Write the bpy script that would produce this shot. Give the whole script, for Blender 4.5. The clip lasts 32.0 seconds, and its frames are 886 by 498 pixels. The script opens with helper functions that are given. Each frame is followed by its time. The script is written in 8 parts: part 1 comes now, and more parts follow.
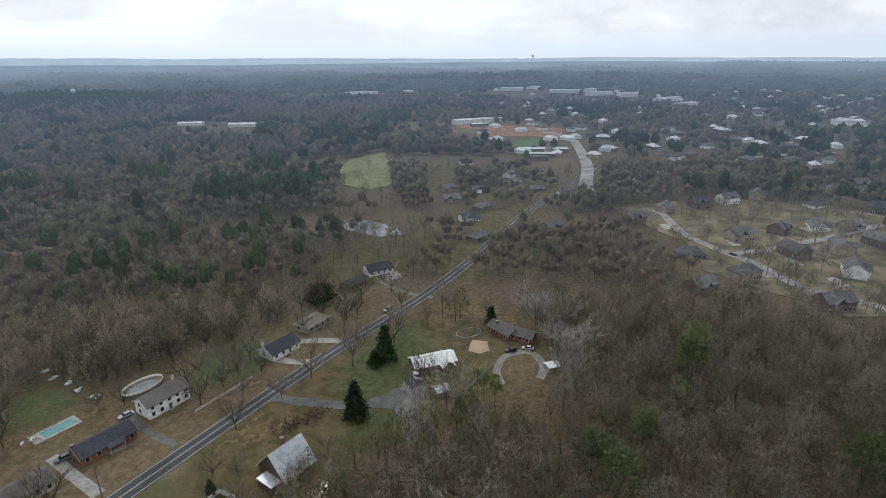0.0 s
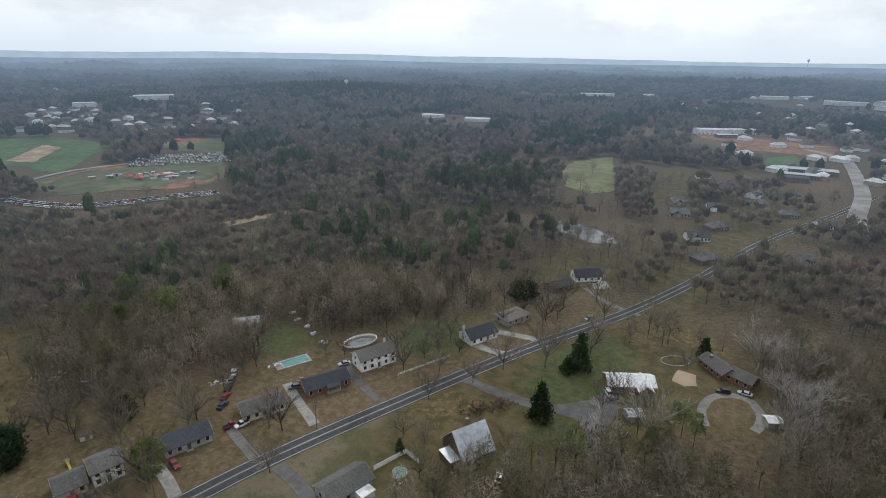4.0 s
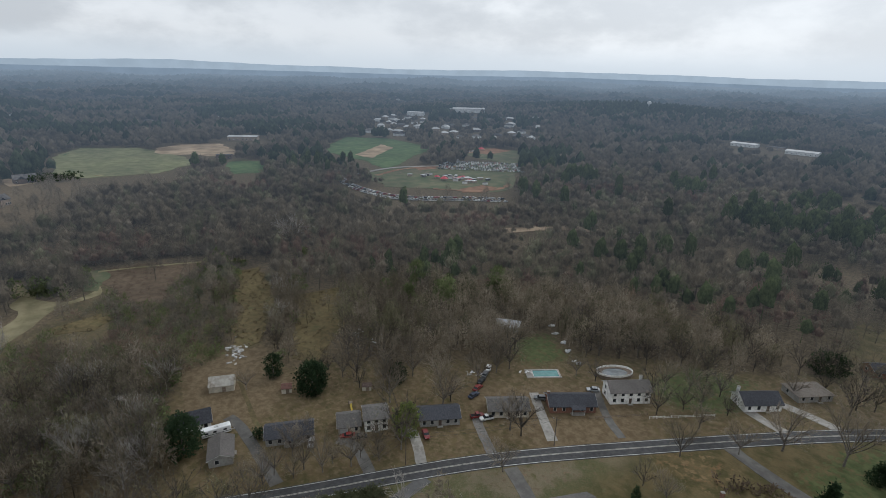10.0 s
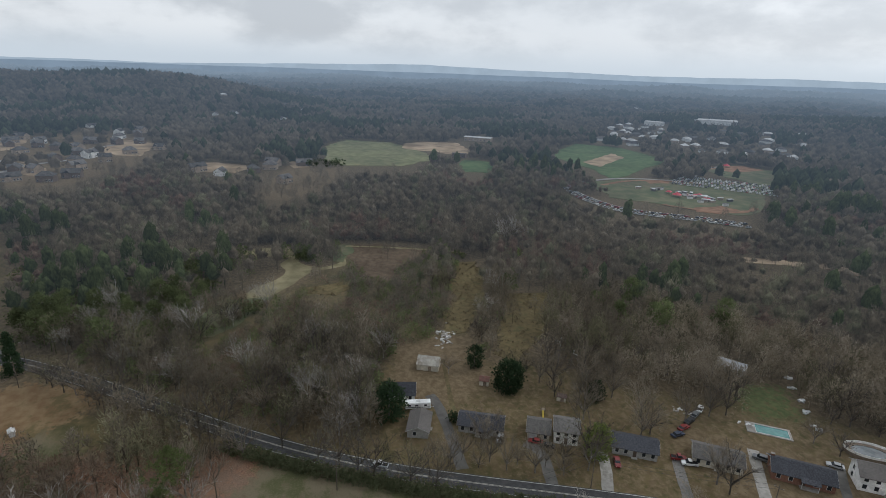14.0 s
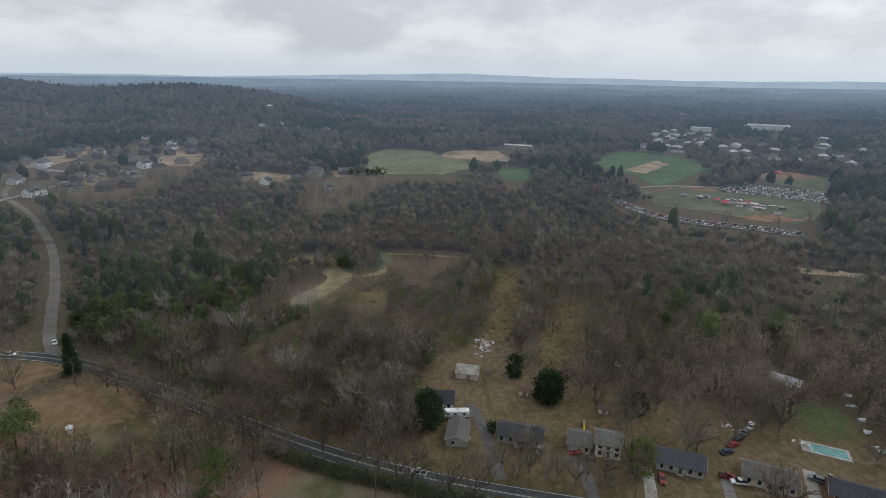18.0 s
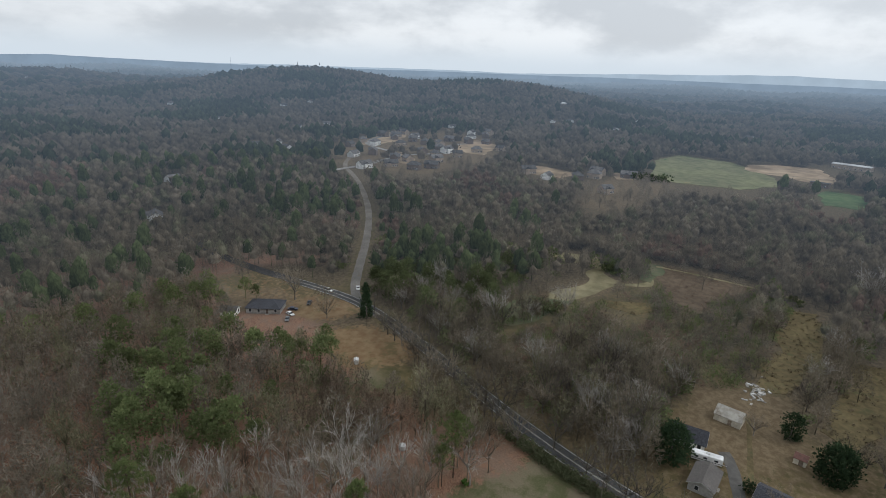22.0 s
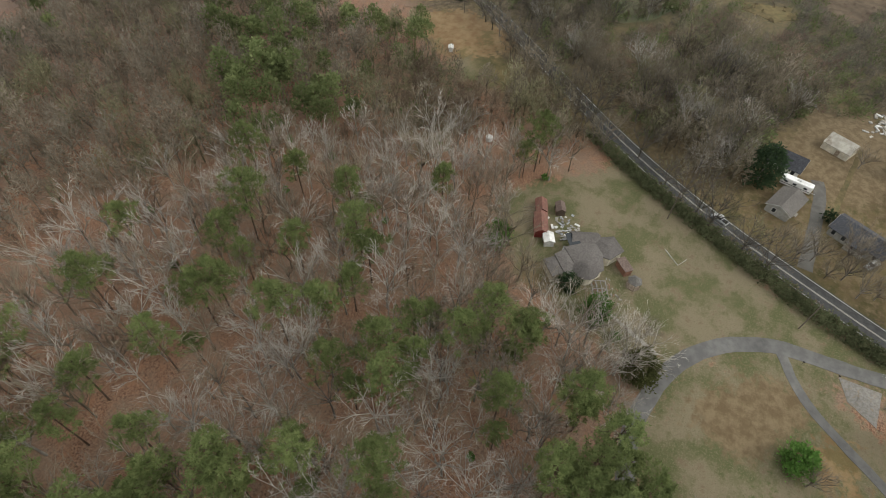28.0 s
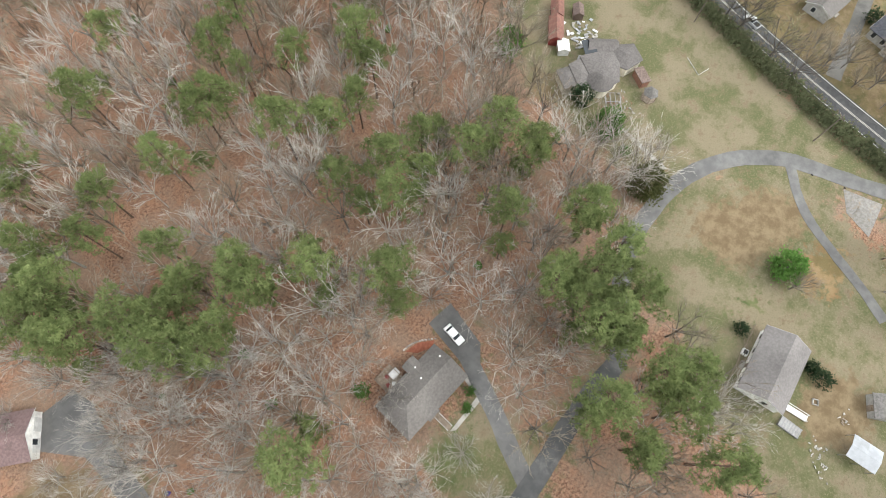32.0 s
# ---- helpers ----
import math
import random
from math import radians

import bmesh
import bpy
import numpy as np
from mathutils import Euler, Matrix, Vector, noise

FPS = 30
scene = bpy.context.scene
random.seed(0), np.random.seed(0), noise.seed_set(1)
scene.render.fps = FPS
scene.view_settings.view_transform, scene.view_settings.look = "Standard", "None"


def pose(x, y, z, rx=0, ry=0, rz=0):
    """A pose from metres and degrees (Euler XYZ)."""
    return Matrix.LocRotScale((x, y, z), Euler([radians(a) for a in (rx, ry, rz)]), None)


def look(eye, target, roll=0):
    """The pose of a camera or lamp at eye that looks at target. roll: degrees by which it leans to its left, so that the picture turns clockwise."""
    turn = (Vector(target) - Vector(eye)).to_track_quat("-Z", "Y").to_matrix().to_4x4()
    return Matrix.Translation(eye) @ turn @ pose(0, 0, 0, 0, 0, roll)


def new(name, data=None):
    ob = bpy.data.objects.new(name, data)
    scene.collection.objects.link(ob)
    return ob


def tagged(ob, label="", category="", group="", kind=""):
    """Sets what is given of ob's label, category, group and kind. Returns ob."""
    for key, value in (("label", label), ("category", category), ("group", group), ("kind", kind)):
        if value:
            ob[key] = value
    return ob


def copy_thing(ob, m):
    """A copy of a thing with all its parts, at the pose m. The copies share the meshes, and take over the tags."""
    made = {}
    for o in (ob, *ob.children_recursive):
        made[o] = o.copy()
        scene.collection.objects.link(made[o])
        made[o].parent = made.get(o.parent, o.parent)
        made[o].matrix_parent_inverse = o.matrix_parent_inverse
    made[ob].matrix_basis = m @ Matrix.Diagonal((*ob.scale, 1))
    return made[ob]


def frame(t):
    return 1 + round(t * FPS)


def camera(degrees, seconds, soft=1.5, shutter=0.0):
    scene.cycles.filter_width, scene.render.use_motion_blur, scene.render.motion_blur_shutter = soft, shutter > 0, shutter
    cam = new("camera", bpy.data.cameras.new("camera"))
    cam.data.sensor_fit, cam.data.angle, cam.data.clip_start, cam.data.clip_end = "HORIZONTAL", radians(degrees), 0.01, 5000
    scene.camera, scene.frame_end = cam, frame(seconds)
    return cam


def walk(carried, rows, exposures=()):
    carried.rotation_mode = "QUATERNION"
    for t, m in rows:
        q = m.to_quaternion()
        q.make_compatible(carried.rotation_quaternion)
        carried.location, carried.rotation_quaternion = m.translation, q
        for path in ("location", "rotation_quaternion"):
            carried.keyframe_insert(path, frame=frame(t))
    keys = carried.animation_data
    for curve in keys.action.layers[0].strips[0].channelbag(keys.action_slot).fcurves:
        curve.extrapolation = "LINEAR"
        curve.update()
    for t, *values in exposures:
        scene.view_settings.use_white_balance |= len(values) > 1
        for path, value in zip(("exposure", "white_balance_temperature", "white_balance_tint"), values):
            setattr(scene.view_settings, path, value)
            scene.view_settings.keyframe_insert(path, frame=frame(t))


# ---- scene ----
cam = camera(78.45, 32.0, soft=0.75)
PATH = [
    (0.0, pose(0, 0, 110, 70.51, 0.47, -0.00)),
    (0.5, pose(0, 0, 110, 70.53, 0.56, 0.46)),
    (1.0, pose(0, 0, 110, 70.53, -0.02, 7.38)),
    (1.5, pose(0, 0, 110, 70.52, -0.26, 11.17)),
    (2.0, pose(0, 0, 110, 70.53, -0.27, 12.11)),
    (2.5, pose(0, 0, 110, 70.48, -0.59, 17.37)),
    (4.5, pose(0, 0, 110, 70.43, -0.84, 27.15)),
    (5.0, pose(0, 0, 110, 70.27, -1.30, 33.21)),
    (5.5, pose(0, 0, 110, 70.21, -1.47, 36.50)),
    (6.0, pose(0, 0, 110, 70.16, -1.43, 37.83)),
    (6.5, pose(0, 0, 110, 70.11, -1.53, 41.37)),
    (7.0, pose(0, 0, 110, 69.93, -1.82, 46.31)),
    (7.5, pose(0, 0, 110, 71.31, -1.84, 48.00)),
    (8.0, pose(0, 0, 110, 71.84, -1.81, 49.20)),
    (8.5, pose(0, 0, 110, 71.83, -1.63, 50.17)),
    (9.0, pose(0, 0, 110, 71.82, -1.54, 51.01)),
    (9.5, pose(0, 0, 110, 71.86, -1.38, 51.44)),
    (10.0, pose(0, 0, 110, 71.82, -1.40, 53.51)),
    (10.5, pose(0, 0, 110, 71.69, -1.61, 58.50)),
    (11.0, pose(0, 0, 110, 71.63, -1.67, 62.06)),
    (11.5, pose(0, 0, 110, 71.38, -2.08, 69.63)),
    (12.0, pose(0, 0, 110, 71.45, -1.97, 71.35)),
    (12.5, pose(0, 0, 110, 71.53, -1.94, 72.95)),
    (13.0, pose(0, 0, 110, 71.60, -1.97, 76.02)),
    (13.5, pose(0, 0, 110, 71.62, -1.96, 76.58)),
    (14.0, pose(0, 0, 110, 71.70, -1.93, 77.19)),
    (14.5, pose(0, 0, 110, 71.81, -1.78, 77.63)),
    (16.5, pose(0, 0, 110, 72.40, -1.20, 79.75)),
    (17.0, pose(0, 0, 110, 72.42, -1.11, 80.23)),
    (17.5, pose(0, 0, 110, 72.46, -1.02, 80.76)),
    (18.0, pose(0, 0, 110, 72.45, -0.94, 81.25)),
    (18.5, pose(0, 0, 110, 72.44, -0.74, 81.73)),
    (19.0, pose(0, 0, 110, 72.49, -0.60, 82.15)),
    (19.5, pose(0, 0, 110, 72.50, -0.43, 82.54)),
    (20.0, pose(0, 0, 110, 72.50, -0.26, 82.89)),
    (20.5, pose(0, 0, 110, 72.13, -1.21, 95.43)),
    (21.0, pose(0, 0, 110, 71.76, -1.96, 104.93)),
    (21.5, pose(0, 0, 110, 71.60, -2.09, 108.29)),
    (22.0, pose(0, 0, 110, 71.55, -2.02, 110.62)),
    (22.5, pose(0, 0, 110, 71.32, -2.30, 115.97)),
    (23.0, pose(0, 0, 110, 71.32, -2.18, 117.60)),
    (23.5, pose(0, 0, 110, 74.69, -2.02, 118.55)),
    (24.0, pose(0, 0, 110, 83.69, -2.00, 119.40)),
    (24.5, pose(0, 0, 110, 83.72, -1.92, 120.01)),
    (26.5, pose(0, 0, 110, 71.54, -1.43, 121.13)),
    (27.0, pose(0, 0, 110, 68.01, -1.41, 121.39)),
    (27.5, pose(0, 0, 110, 59.70, -1.29, 121.38)),
    (28.0, pose(0, 0, 110, 39.62, -1.51, 121.50)),
    (28.5, pose(0, 0, 110, 36.59, -1.31, 121.54)),
    (29.0, pose(0, 0, 110, 34.48, -1.16, 121.55)),
    (29.5, pose(0, 0, 110, 30.38, -1.02, 121.56)),
    (30.0, pose(0, 0, 110, 30.40, -0.87, 121.56)),
    (30.5, pose(0, 0, 110, 29.97, -0.75, 121.59)),
    (31.0, pose(0, 0, 110, 27.46, -0.60, 121.51)),
    (31.5, pose(0, 0, 110, 27.17, -0.50, 121.47)),
    (32.0, pose(0, 0, 110, 20.45, -0.45, 121.38)),
]
walk(cam, PATH, exposures=[(0.0, 0.06, 6000, 8), (7.0, -0.04, 6000, 8), (9.0, -0.17, 6050, 8), (12.5, -0.21, 6050, 8), (21.0, -0.24, 6050, 8), (22.5, 0.02, 6150, 8), (24.0, 0.0, 6200, 8), (27.0, -0.1, 6250, 9), (27.6, 0.2, 6400, 8), (28.0, 0.58, 6700, 6), (29.0, 1.12, 6550, 7), (29.6, 1.58, 6400, 7), (32.0, 1.62, 6400, 7)])

# ---- world and sun: a bright overcast winter sky ----
SUN_AZ, SUN_EL = 20.0, 42.0
world = bpy.data.worlds.new("overcast_sky")
scene.world = world
world.use_nodes = True
wt = world.node_tree
wt.nodes.clear()


def node(tree, kind, **values):
    n = tree.nodes.new(kind)
    for k, v in values.items():
        n.inputs[k].default_value = v
    return n


def mix_color(tree, fac, a, b, blend="MIX"):
    n = tree.nodes.new("ShaderNodeMix")
    n.data_type, n.blend_type = "RGBA", blend
    for socket, value in ((n.inputs[0], fac), (n.inputs[6], a), (n.inputs[7], b)):
        if isinstance(value, bpy.types.NodeSocket):
            tree.links.new(value, socket)
        else:
            socket.default_value = value if socket.type == "VALUE" else (*value, 1)
    return n.outputs[2]


def ramp(tree, fac, lo, hi, a=0.0, b=1.0):
    n = tree.nodes.new("ShaderNodeMapRange")
    n.interpolation_type = "SMOOTHSTEP"
    tree.links.new(fac, n.inputs[0])
    for i, v in enumerate((lo, hi, a, b)):
        n.inputs[i + 1].default_value = v
    return n.outputs[0]


def noise_of(tree, vector, scale, detail=4.0, rough=0.55):
    n = node(tree, "ShaderNodeTexNoise", Scale=scale, Detail=detail, Roughness=rough)
    tree.links.new(vector, n.inputs["Vector"])
    return n.outputs["Fac"]


sky = wt.nodes.new("ShaderNodeTexSky")
sky.sky_type, sky.sun_disc = "NISHITA", False
sky.sun_elevation, sky.sun_rotation = radians(SUN_EL), radians(-SUN_AZ)
sky.air_density, sky.dust_density = 1.0, 3.0
grey = node(wt, "ShaderNodeHueSaturation", Saturation=0.2)
wt.links.new(sky.outputs[0], grey.inputs["Color"])
way = wt.nodes.new("ShaderNodeTexCoord")
part_of = wt.nodes.new("ShaderNodeSeparateXYZ")
wt.links.new(way.outputs["Generated"], part_of.inputs[0])
squash = wt.nodes.new("ShaderNodeMapping")
squash.inputs["Scale"].default_value = (1.0, 1.0, 2.3)
wt.links.new(way.outputs["Generated"], squash.inputs[0])
cloud = noise_of(wt, squash.outputs[0], 4.6, 7.0, 0.55)
wisp = noise_of(wt, squash.outputs[0], 1.5, 3.0, 0.5)
body = mix_color(wt, ramp(wt, cloud, 0.38, 0.62), (5.7, 5.8, 5.95), (8.6, 8.55, 8.5))
body = mix_color(wt, ramp(wt, wisp, 0.35, 0.62, 0.0, 0.45), body, (6.0, 6.15, 6.35))
# the overcast is brighter towards the sun
body = mix_color(wt, ramp(wt, part_of.outputs[1], -0.95, 0.35, 0.16, 0.0), body, (3.2, 3.35, 3.5))
low = mix_color(wt, ramp(wt, part_of.outputs[2], 0.0, 0.06), (6.6, 7.05, 7.45), body)
full = mix_color(wt, 0.82, grey.outputs[0], low)
back = node(wt, "ShaderNodeBackground", Strength=0.128)
wt.links.new(full, back.inputs["Color"])
wt.links.new(back.outputs[0], wt.nodes.new("ShaderNodeOutputWorld").inputs[0])

sun = new("sun", bpy.data.lights.new("sun", "SUN"))
sun.data.energy, sun.data.angle, sun.data.color = 0.7, radians(14), (1.0, 0.96, 0.9)
az, el = radians(SUN_AZ), radians(SUN_EL)
sun.matrix_world = look((-900 * math.sin(az) * math.cos(el), 900 * math.cos(az) * math.cos(el), 900 * math.sin(el)), (0, 0, 0))


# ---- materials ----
# haze colours, mixed into surfaces as emission
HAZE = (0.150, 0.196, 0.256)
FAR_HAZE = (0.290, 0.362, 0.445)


def surface(name, a, b, scale=1.0, rough=0.85, metal=0.0, bump=0.3, fine=8.0, big=0.07, vary=0.0, stain=None, coat=0.0, far=False, thin=False):
    """A procedural surface: two tones at one scale, broad patches at another, fine relief, optional stains."""
    m = bpy.data.materials.new(name)
    m.use_nodes = True
    t = m.node_tree
    shader = t.nodes["Principled BSDF"]
    place = t.nodes.new("ShaderNodeNewGeometry").outputs["Position"]
    tone = mix_color(t, ramp(t, noise_of(t, place, scale), 0.32, 0.68), a, b)
    if stain:
        tone = mix_color(t, ramp(t, noise_of(t, place, scale * 0.37, 6.0, 0.7), 0.52, 0.7), tone, stain)
    value = node(t, "ShaderNodeHueSaturation")
    t.links.new(tone, value.inputs["Color"])
    patch = ramp(t, noise_of(t, place, big, 3.0), 0.3, 0.7, 0.8, 1.2)
    if vary:
        info = t.nodes.new("ShaderNodeObjectInfo")
        mult = node(t, "ShaderNodeMath")
        mult.operation = "MULTIPLY"
        t.links.new(patch, mult.inputs[0])
        t.links.new(ramp(t, info.outputs["Random"], 0, 1, 1 - vary, 1 + vary), mult.inputs[1])
        patch = mult.outputs[0]
    if thin:
        each = t.nodes.new("ShaderNodeAttribute")
        each.attribute_name = "tone"
        lift = t.nodes.new("ShaderNodeMath")
        lift.operation = "MULTIPLY_ADD"
        t.links.new(each.outputs["Fac"], lift.inputs[0])
        t.links.new(patch, lift.inputs[1])
        t.links.new(patch, lift.inputs[2])
        patch = lift.outputs[0]
    t.links.new(patch, value.inputs["Value"])
    t.links.new(value.outputs[0], shader.inputs["Base Color"])
    shader.inputs["Roughness"].default_value = rough
    shader.inputs["Metallic"].default_value = metal
    shader.inputs["Coat Weight"].default_value = coat
    shader.inputs["Specular IOR Level"].default_value = 0.3 if rough > 0.7 else 0.5
    if bump:
        relief = node(t, "ShaderNodeBump", Strength=bump, Distance=0.05)
        t.links.new(noise_of(t, place, fine, 3.0), relief.inputs["Height"])
        t.links.new(relief.outputs[0], shader.inputs["Normal"])
    if thin:
        front, through_it, both = node(t, "ShaderNodeBsdfDiffuse"), node(t, "ShaderNodeBsdfTranslucent"), node(t, "ShaderNodeMixShader", Fac=0.45)
        for n in (front, through_it):
            t.links.new(value.outputs[0], n.inputs["Color"])
        t.links.new(front.outputs[0], both.inputs[1])
        t.links.new(through_it.outputs[0], both.inputs[2])
        t.links.new(both.outputs[0], t.nodes["Material Output"].inputs["Surface"])
    # far surfaces get the painted haze on top of their own colour
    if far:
        haze_glow(m)
    return m


def haze_glow(m, start=160.0, reach=2050.0):
    """Haze painted into a surface: a pale blue glow mixed in, growing with the distance from the middle of the place.
    """
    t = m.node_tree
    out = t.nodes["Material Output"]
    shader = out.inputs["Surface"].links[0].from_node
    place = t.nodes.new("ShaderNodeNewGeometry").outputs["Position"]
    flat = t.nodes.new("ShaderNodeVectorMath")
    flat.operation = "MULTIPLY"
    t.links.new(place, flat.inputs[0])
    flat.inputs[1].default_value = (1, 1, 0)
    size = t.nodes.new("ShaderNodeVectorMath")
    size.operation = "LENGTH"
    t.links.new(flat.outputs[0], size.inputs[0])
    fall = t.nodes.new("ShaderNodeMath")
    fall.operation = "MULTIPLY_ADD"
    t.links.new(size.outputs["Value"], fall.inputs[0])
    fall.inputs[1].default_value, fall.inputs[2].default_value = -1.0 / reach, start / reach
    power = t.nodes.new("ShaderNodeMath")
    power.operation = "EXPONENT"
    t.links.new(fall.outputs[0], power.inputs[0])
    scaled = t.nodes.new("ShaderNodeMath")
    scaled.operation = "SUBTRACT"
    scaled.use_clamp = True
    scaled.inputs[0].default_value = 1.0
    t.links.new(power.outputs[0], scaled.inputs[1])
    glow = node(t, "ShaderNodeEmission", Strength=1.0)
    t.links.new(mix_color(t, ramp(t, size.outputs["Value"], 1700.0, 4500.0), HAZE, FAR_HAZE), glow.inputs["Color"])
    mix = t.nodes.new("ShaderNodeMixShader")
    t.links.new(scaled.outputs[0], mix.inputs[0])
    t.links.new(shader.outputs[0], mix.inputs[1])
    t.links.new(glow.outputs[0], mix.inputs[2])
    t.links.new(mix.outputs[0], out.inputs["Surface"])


ASPHALT = surface("asphalt", (0.050, 0.050, 0.052), (0.074, 0.073, 0.074), 0.8, 0.9, bump=0.2, fine=20, stain=(0.085, 0.083, 0.08))
PATCHED = surface("patched_asphalt", (0.062, 0.063, 0.064), (0.10, 0.099, 0.098), 0.35, 0.9, bump=0.2, fine=15, stain=(0.165, 0.16, 0.152))
GREY_DRIVE = surface("worn_grey_drive", (0.104, 0.102, 0.100), (0.140, 0.136, 0.133), 0.5, 0.92, bump=0.2, fine=15, stain=(0.150, 0.144, 0.136))
DRIVE = surface("weathered_drive_asphalt", (0.098, 0.093, 0.086), (0.145, 0.138, 0.128), 0.35, 0.92, bump=0.2, fine=15, stain=(0.17, 0.155, 0.135))
WORN_CONCRETE = surface("worn_concrete", (0.19, 0.175, 0.16), (0.26, 0.24, 0.22), 0.7, 0.92, bump=0.15, stain=(0.16, 0.135, 0.105))
CONCRETE = surface("concrete", (0.27, 0.255, 0.23), (0.36, 0.34, 0.31), 0.7, 0.9, bump=0.15, stain=(0.2, 0.185, 0.16))
GRAVEL = surface("pale_gravel", (0.15, 0.14, 0.128), (0.215, 0.204, 0.19), 1.6, 0.95, bump=0.5, stain=(0.2, 0.16, 0.12))
LINE = surface("road_paint", (0.42, 0.42, 0.40), (0.56, 0.56, 0.53), 1.2, 0.8, bump=0)
YELLOW = surface("yellow_road_paint", (0.40, 0.385, 0.33), (0.48, 0.465, 0.41), 1.2, 0.8, bump=0)
BARK = surface("grey_bark", (0.125, 0.110, 0.096), (0.21, 0.188, 0.166), 1.5, 0.95, bump=0.4, vary=0.25)
DARK_BARK = surface("dark_wet_bark", (0.062, 0.054, 0.046), (0.105, 0.092, 0.080), 1.5, 0.95, bump=0.4, vary=0.2)
TWIG = surface("bare_twigs", (0.186, 0.157, 0.121), (0.305, 0.264, 0.208), 0.5, 0.95, bump=0, big=0.11, vary=0.22, thin=True)
# TWIG's tones about a fifth darker, mostly for woods beyond the road
DUSK = surface("darker_twigs", (0.152, 0.131, 0.098), (0.250, 0.217, 0.166), 0.5, 0.95, bump=0, big=0.11, vary=0.22, thin=True)
PALE = surface("pale_sycamore_twigs", (0.325, 0.299, 0.268), (0.500, 0.470, 0.432), 0.5, 0.9, bump=0, big=0.11, vary=0.15, thin=True)
PALE_TWIG = surface("light_grey_twigs", (0.205, 0.182, 0.145), (0.325, 0.290, 0.236), 0.5, 0.95, bump=0, big=0.11, vary=0.22, thin=True)
OLIVE = surface("lichen_grey_twigs", (0.122, 0.117, 0.073), (0.202, 0.189, 0.122), 0.5, 0.95, bump=0, big=0.11, vary=0.22, thin=True)
RUSSET = surface("russet_twigs", (0.146, 0.112, 0.083), (0.235, 0.184, 0.140), 0.5, 0.95, bump=0, big=0.09, vary=0.2, thin=True)
PINE_BARK = surface("pine_bark", (0.085, 0.056, 0.040), (0.14, 0.098, 0.07), 1.5, 0.95, bump=0.4, vary=0.2)
NEEDLES = surface("pine_needles", (0.108, 0.138, 0.054), (0.196, 0.232, 0.096), 0.7, 0.8, bump=0, big=0.13, vary=0.11, thin=True)
PINE_DULL = surface("dull_pine_needles", (0.108, 0.134, 0.058), (0.186, 0.214, 0.098), 0.6, 0.8, bump=0, big=0.1, vary=0.15, thin=True)
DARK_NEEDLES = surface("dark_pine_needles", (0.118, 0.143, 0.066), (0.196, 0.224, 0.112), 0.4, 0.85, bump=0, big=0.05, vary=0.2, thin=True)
CEDAR = surface("cedar_foliage", (0.030, 0.050, 0.028), (0.058, 0.088, 0.044), 0.9, 0.8, bump=0, vary=0.15, thin=True)
LEAFY = surface("glossy_evergreen_leaves", (0.068, 0.140, 0.034), (0.125, 0.220, 0.060), 1.1, 0.6, bump=0, vary=0.25, thin=True)
BRUSHY = surface("dry_brush", (0.20, 0.165, 0.115), (0.30, 0.25, 0.17), 0.5, 0.95, bump=0, big=0.06, vary=0.2, thin=True)
SPRING = surface("yellow_green_leaves", (0.13, 0.165, 0.045), (0.2, 0.24, 0.08), 1.0, 0.8, bump=0, thin=True)
def crown_mass(name, dark, light, grain, air=True):
    """A wood's crowns seen from afar: upright twig grain in two tones, broad patches, each tree a little lighter or darker."""
    m = bpy.data.materials.new(name)
    m.use_nodes = True
    t = m.node_tree
    place = t.nodes.new("ShaderNodeNewGeometry").outputs["Position"]
    tall = t.nodes.new("ShaderNodeMapping")
    tall.inputs["Scale"].default_value = (1.0, 1.0, 0.42)
    t.links.new(place, tall.inputs[0])
    twigs = noise_of(t, tall.outputs[0], grain, 5.0, 0.72)
    tone = mix_color(t, ramp(t, twigs, 0.36, 0.66), dark, light)
    patch = ramp(t, noise_of(t, place, 0.013, 3.0), 0.3, 0.7, 0.78, 1.22)
    each = t.nodes.new("ShaderNodeAttribute")
    each.attribute_name = "tone"
    lift = t.nodes.new("ShaderNodeMath")
    lift.operation = "MULTIPLY_ADD"
    t.links.new(each.outputs["Fac"], lift.inputs[0])
    t.links.new(patch, lift.inputs[1])
    t.links.new(patch, lift.inputs[2])
    value = node(t, "ShaderNodeHueSaturation")
    t.links.new(tone, value.inputs["Color"])
    t.links.new(lift.outputs[0], value.inputs["Value"])
    front, through_it, both = node(t, "ShaderNodeBsdfDiffuse"), node(t, "ShaderNodeBsdfTranslucent"), node(t, "ShaderNodeMixShader", Fac=0.42)
    relief = node(t, "ShaderNodeBump", Strength=0.7, Distance=0.6)
    t.links.new(twigs, relief.inputs["Height"])
    for n, socket in ((front, 1), (through_it, 2)):
        t.links.new(value.outputs[0], n.inputs["Color"])
        t.links.new(relief.outputs[0], n.inputs["Normal"])
        t.links.new(n.outputs[0], both.inputs[socket])
    t.links.new(both.outputs[0], t.nodes["Material Output"].inputs["Surface"])
    # haze painted into the crowns as a blue glow
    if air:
        haze_glow(m)
    return m


MID_GREY = crown_mass("grey_brown_crowns", (0.166, 0.139, 0.101), (0.252, 0.214, 0.159), 0.75)
MID_DULL = crown_mass("dull_brown_crowns", (0.152, 0.125, 0.088), (0.240, 0.202, 0.146), 0.75)
MID_OLIVE = crown_mass("lichen_grey_crowns", (0.150, 0.139, 0.089), (0.250, 0.234, 0.152), 0.75)
MID_RUSSET = crown_mass("russet_crowns", (0.160, 0.107, 0.078), (0.257, 0.185, 0.140), 0.9)
MID_GREEN = crown_mass("pine_crowns", (0.066, 0.082, 0.038), (0.132, 0.154, 0.070), 0.8)
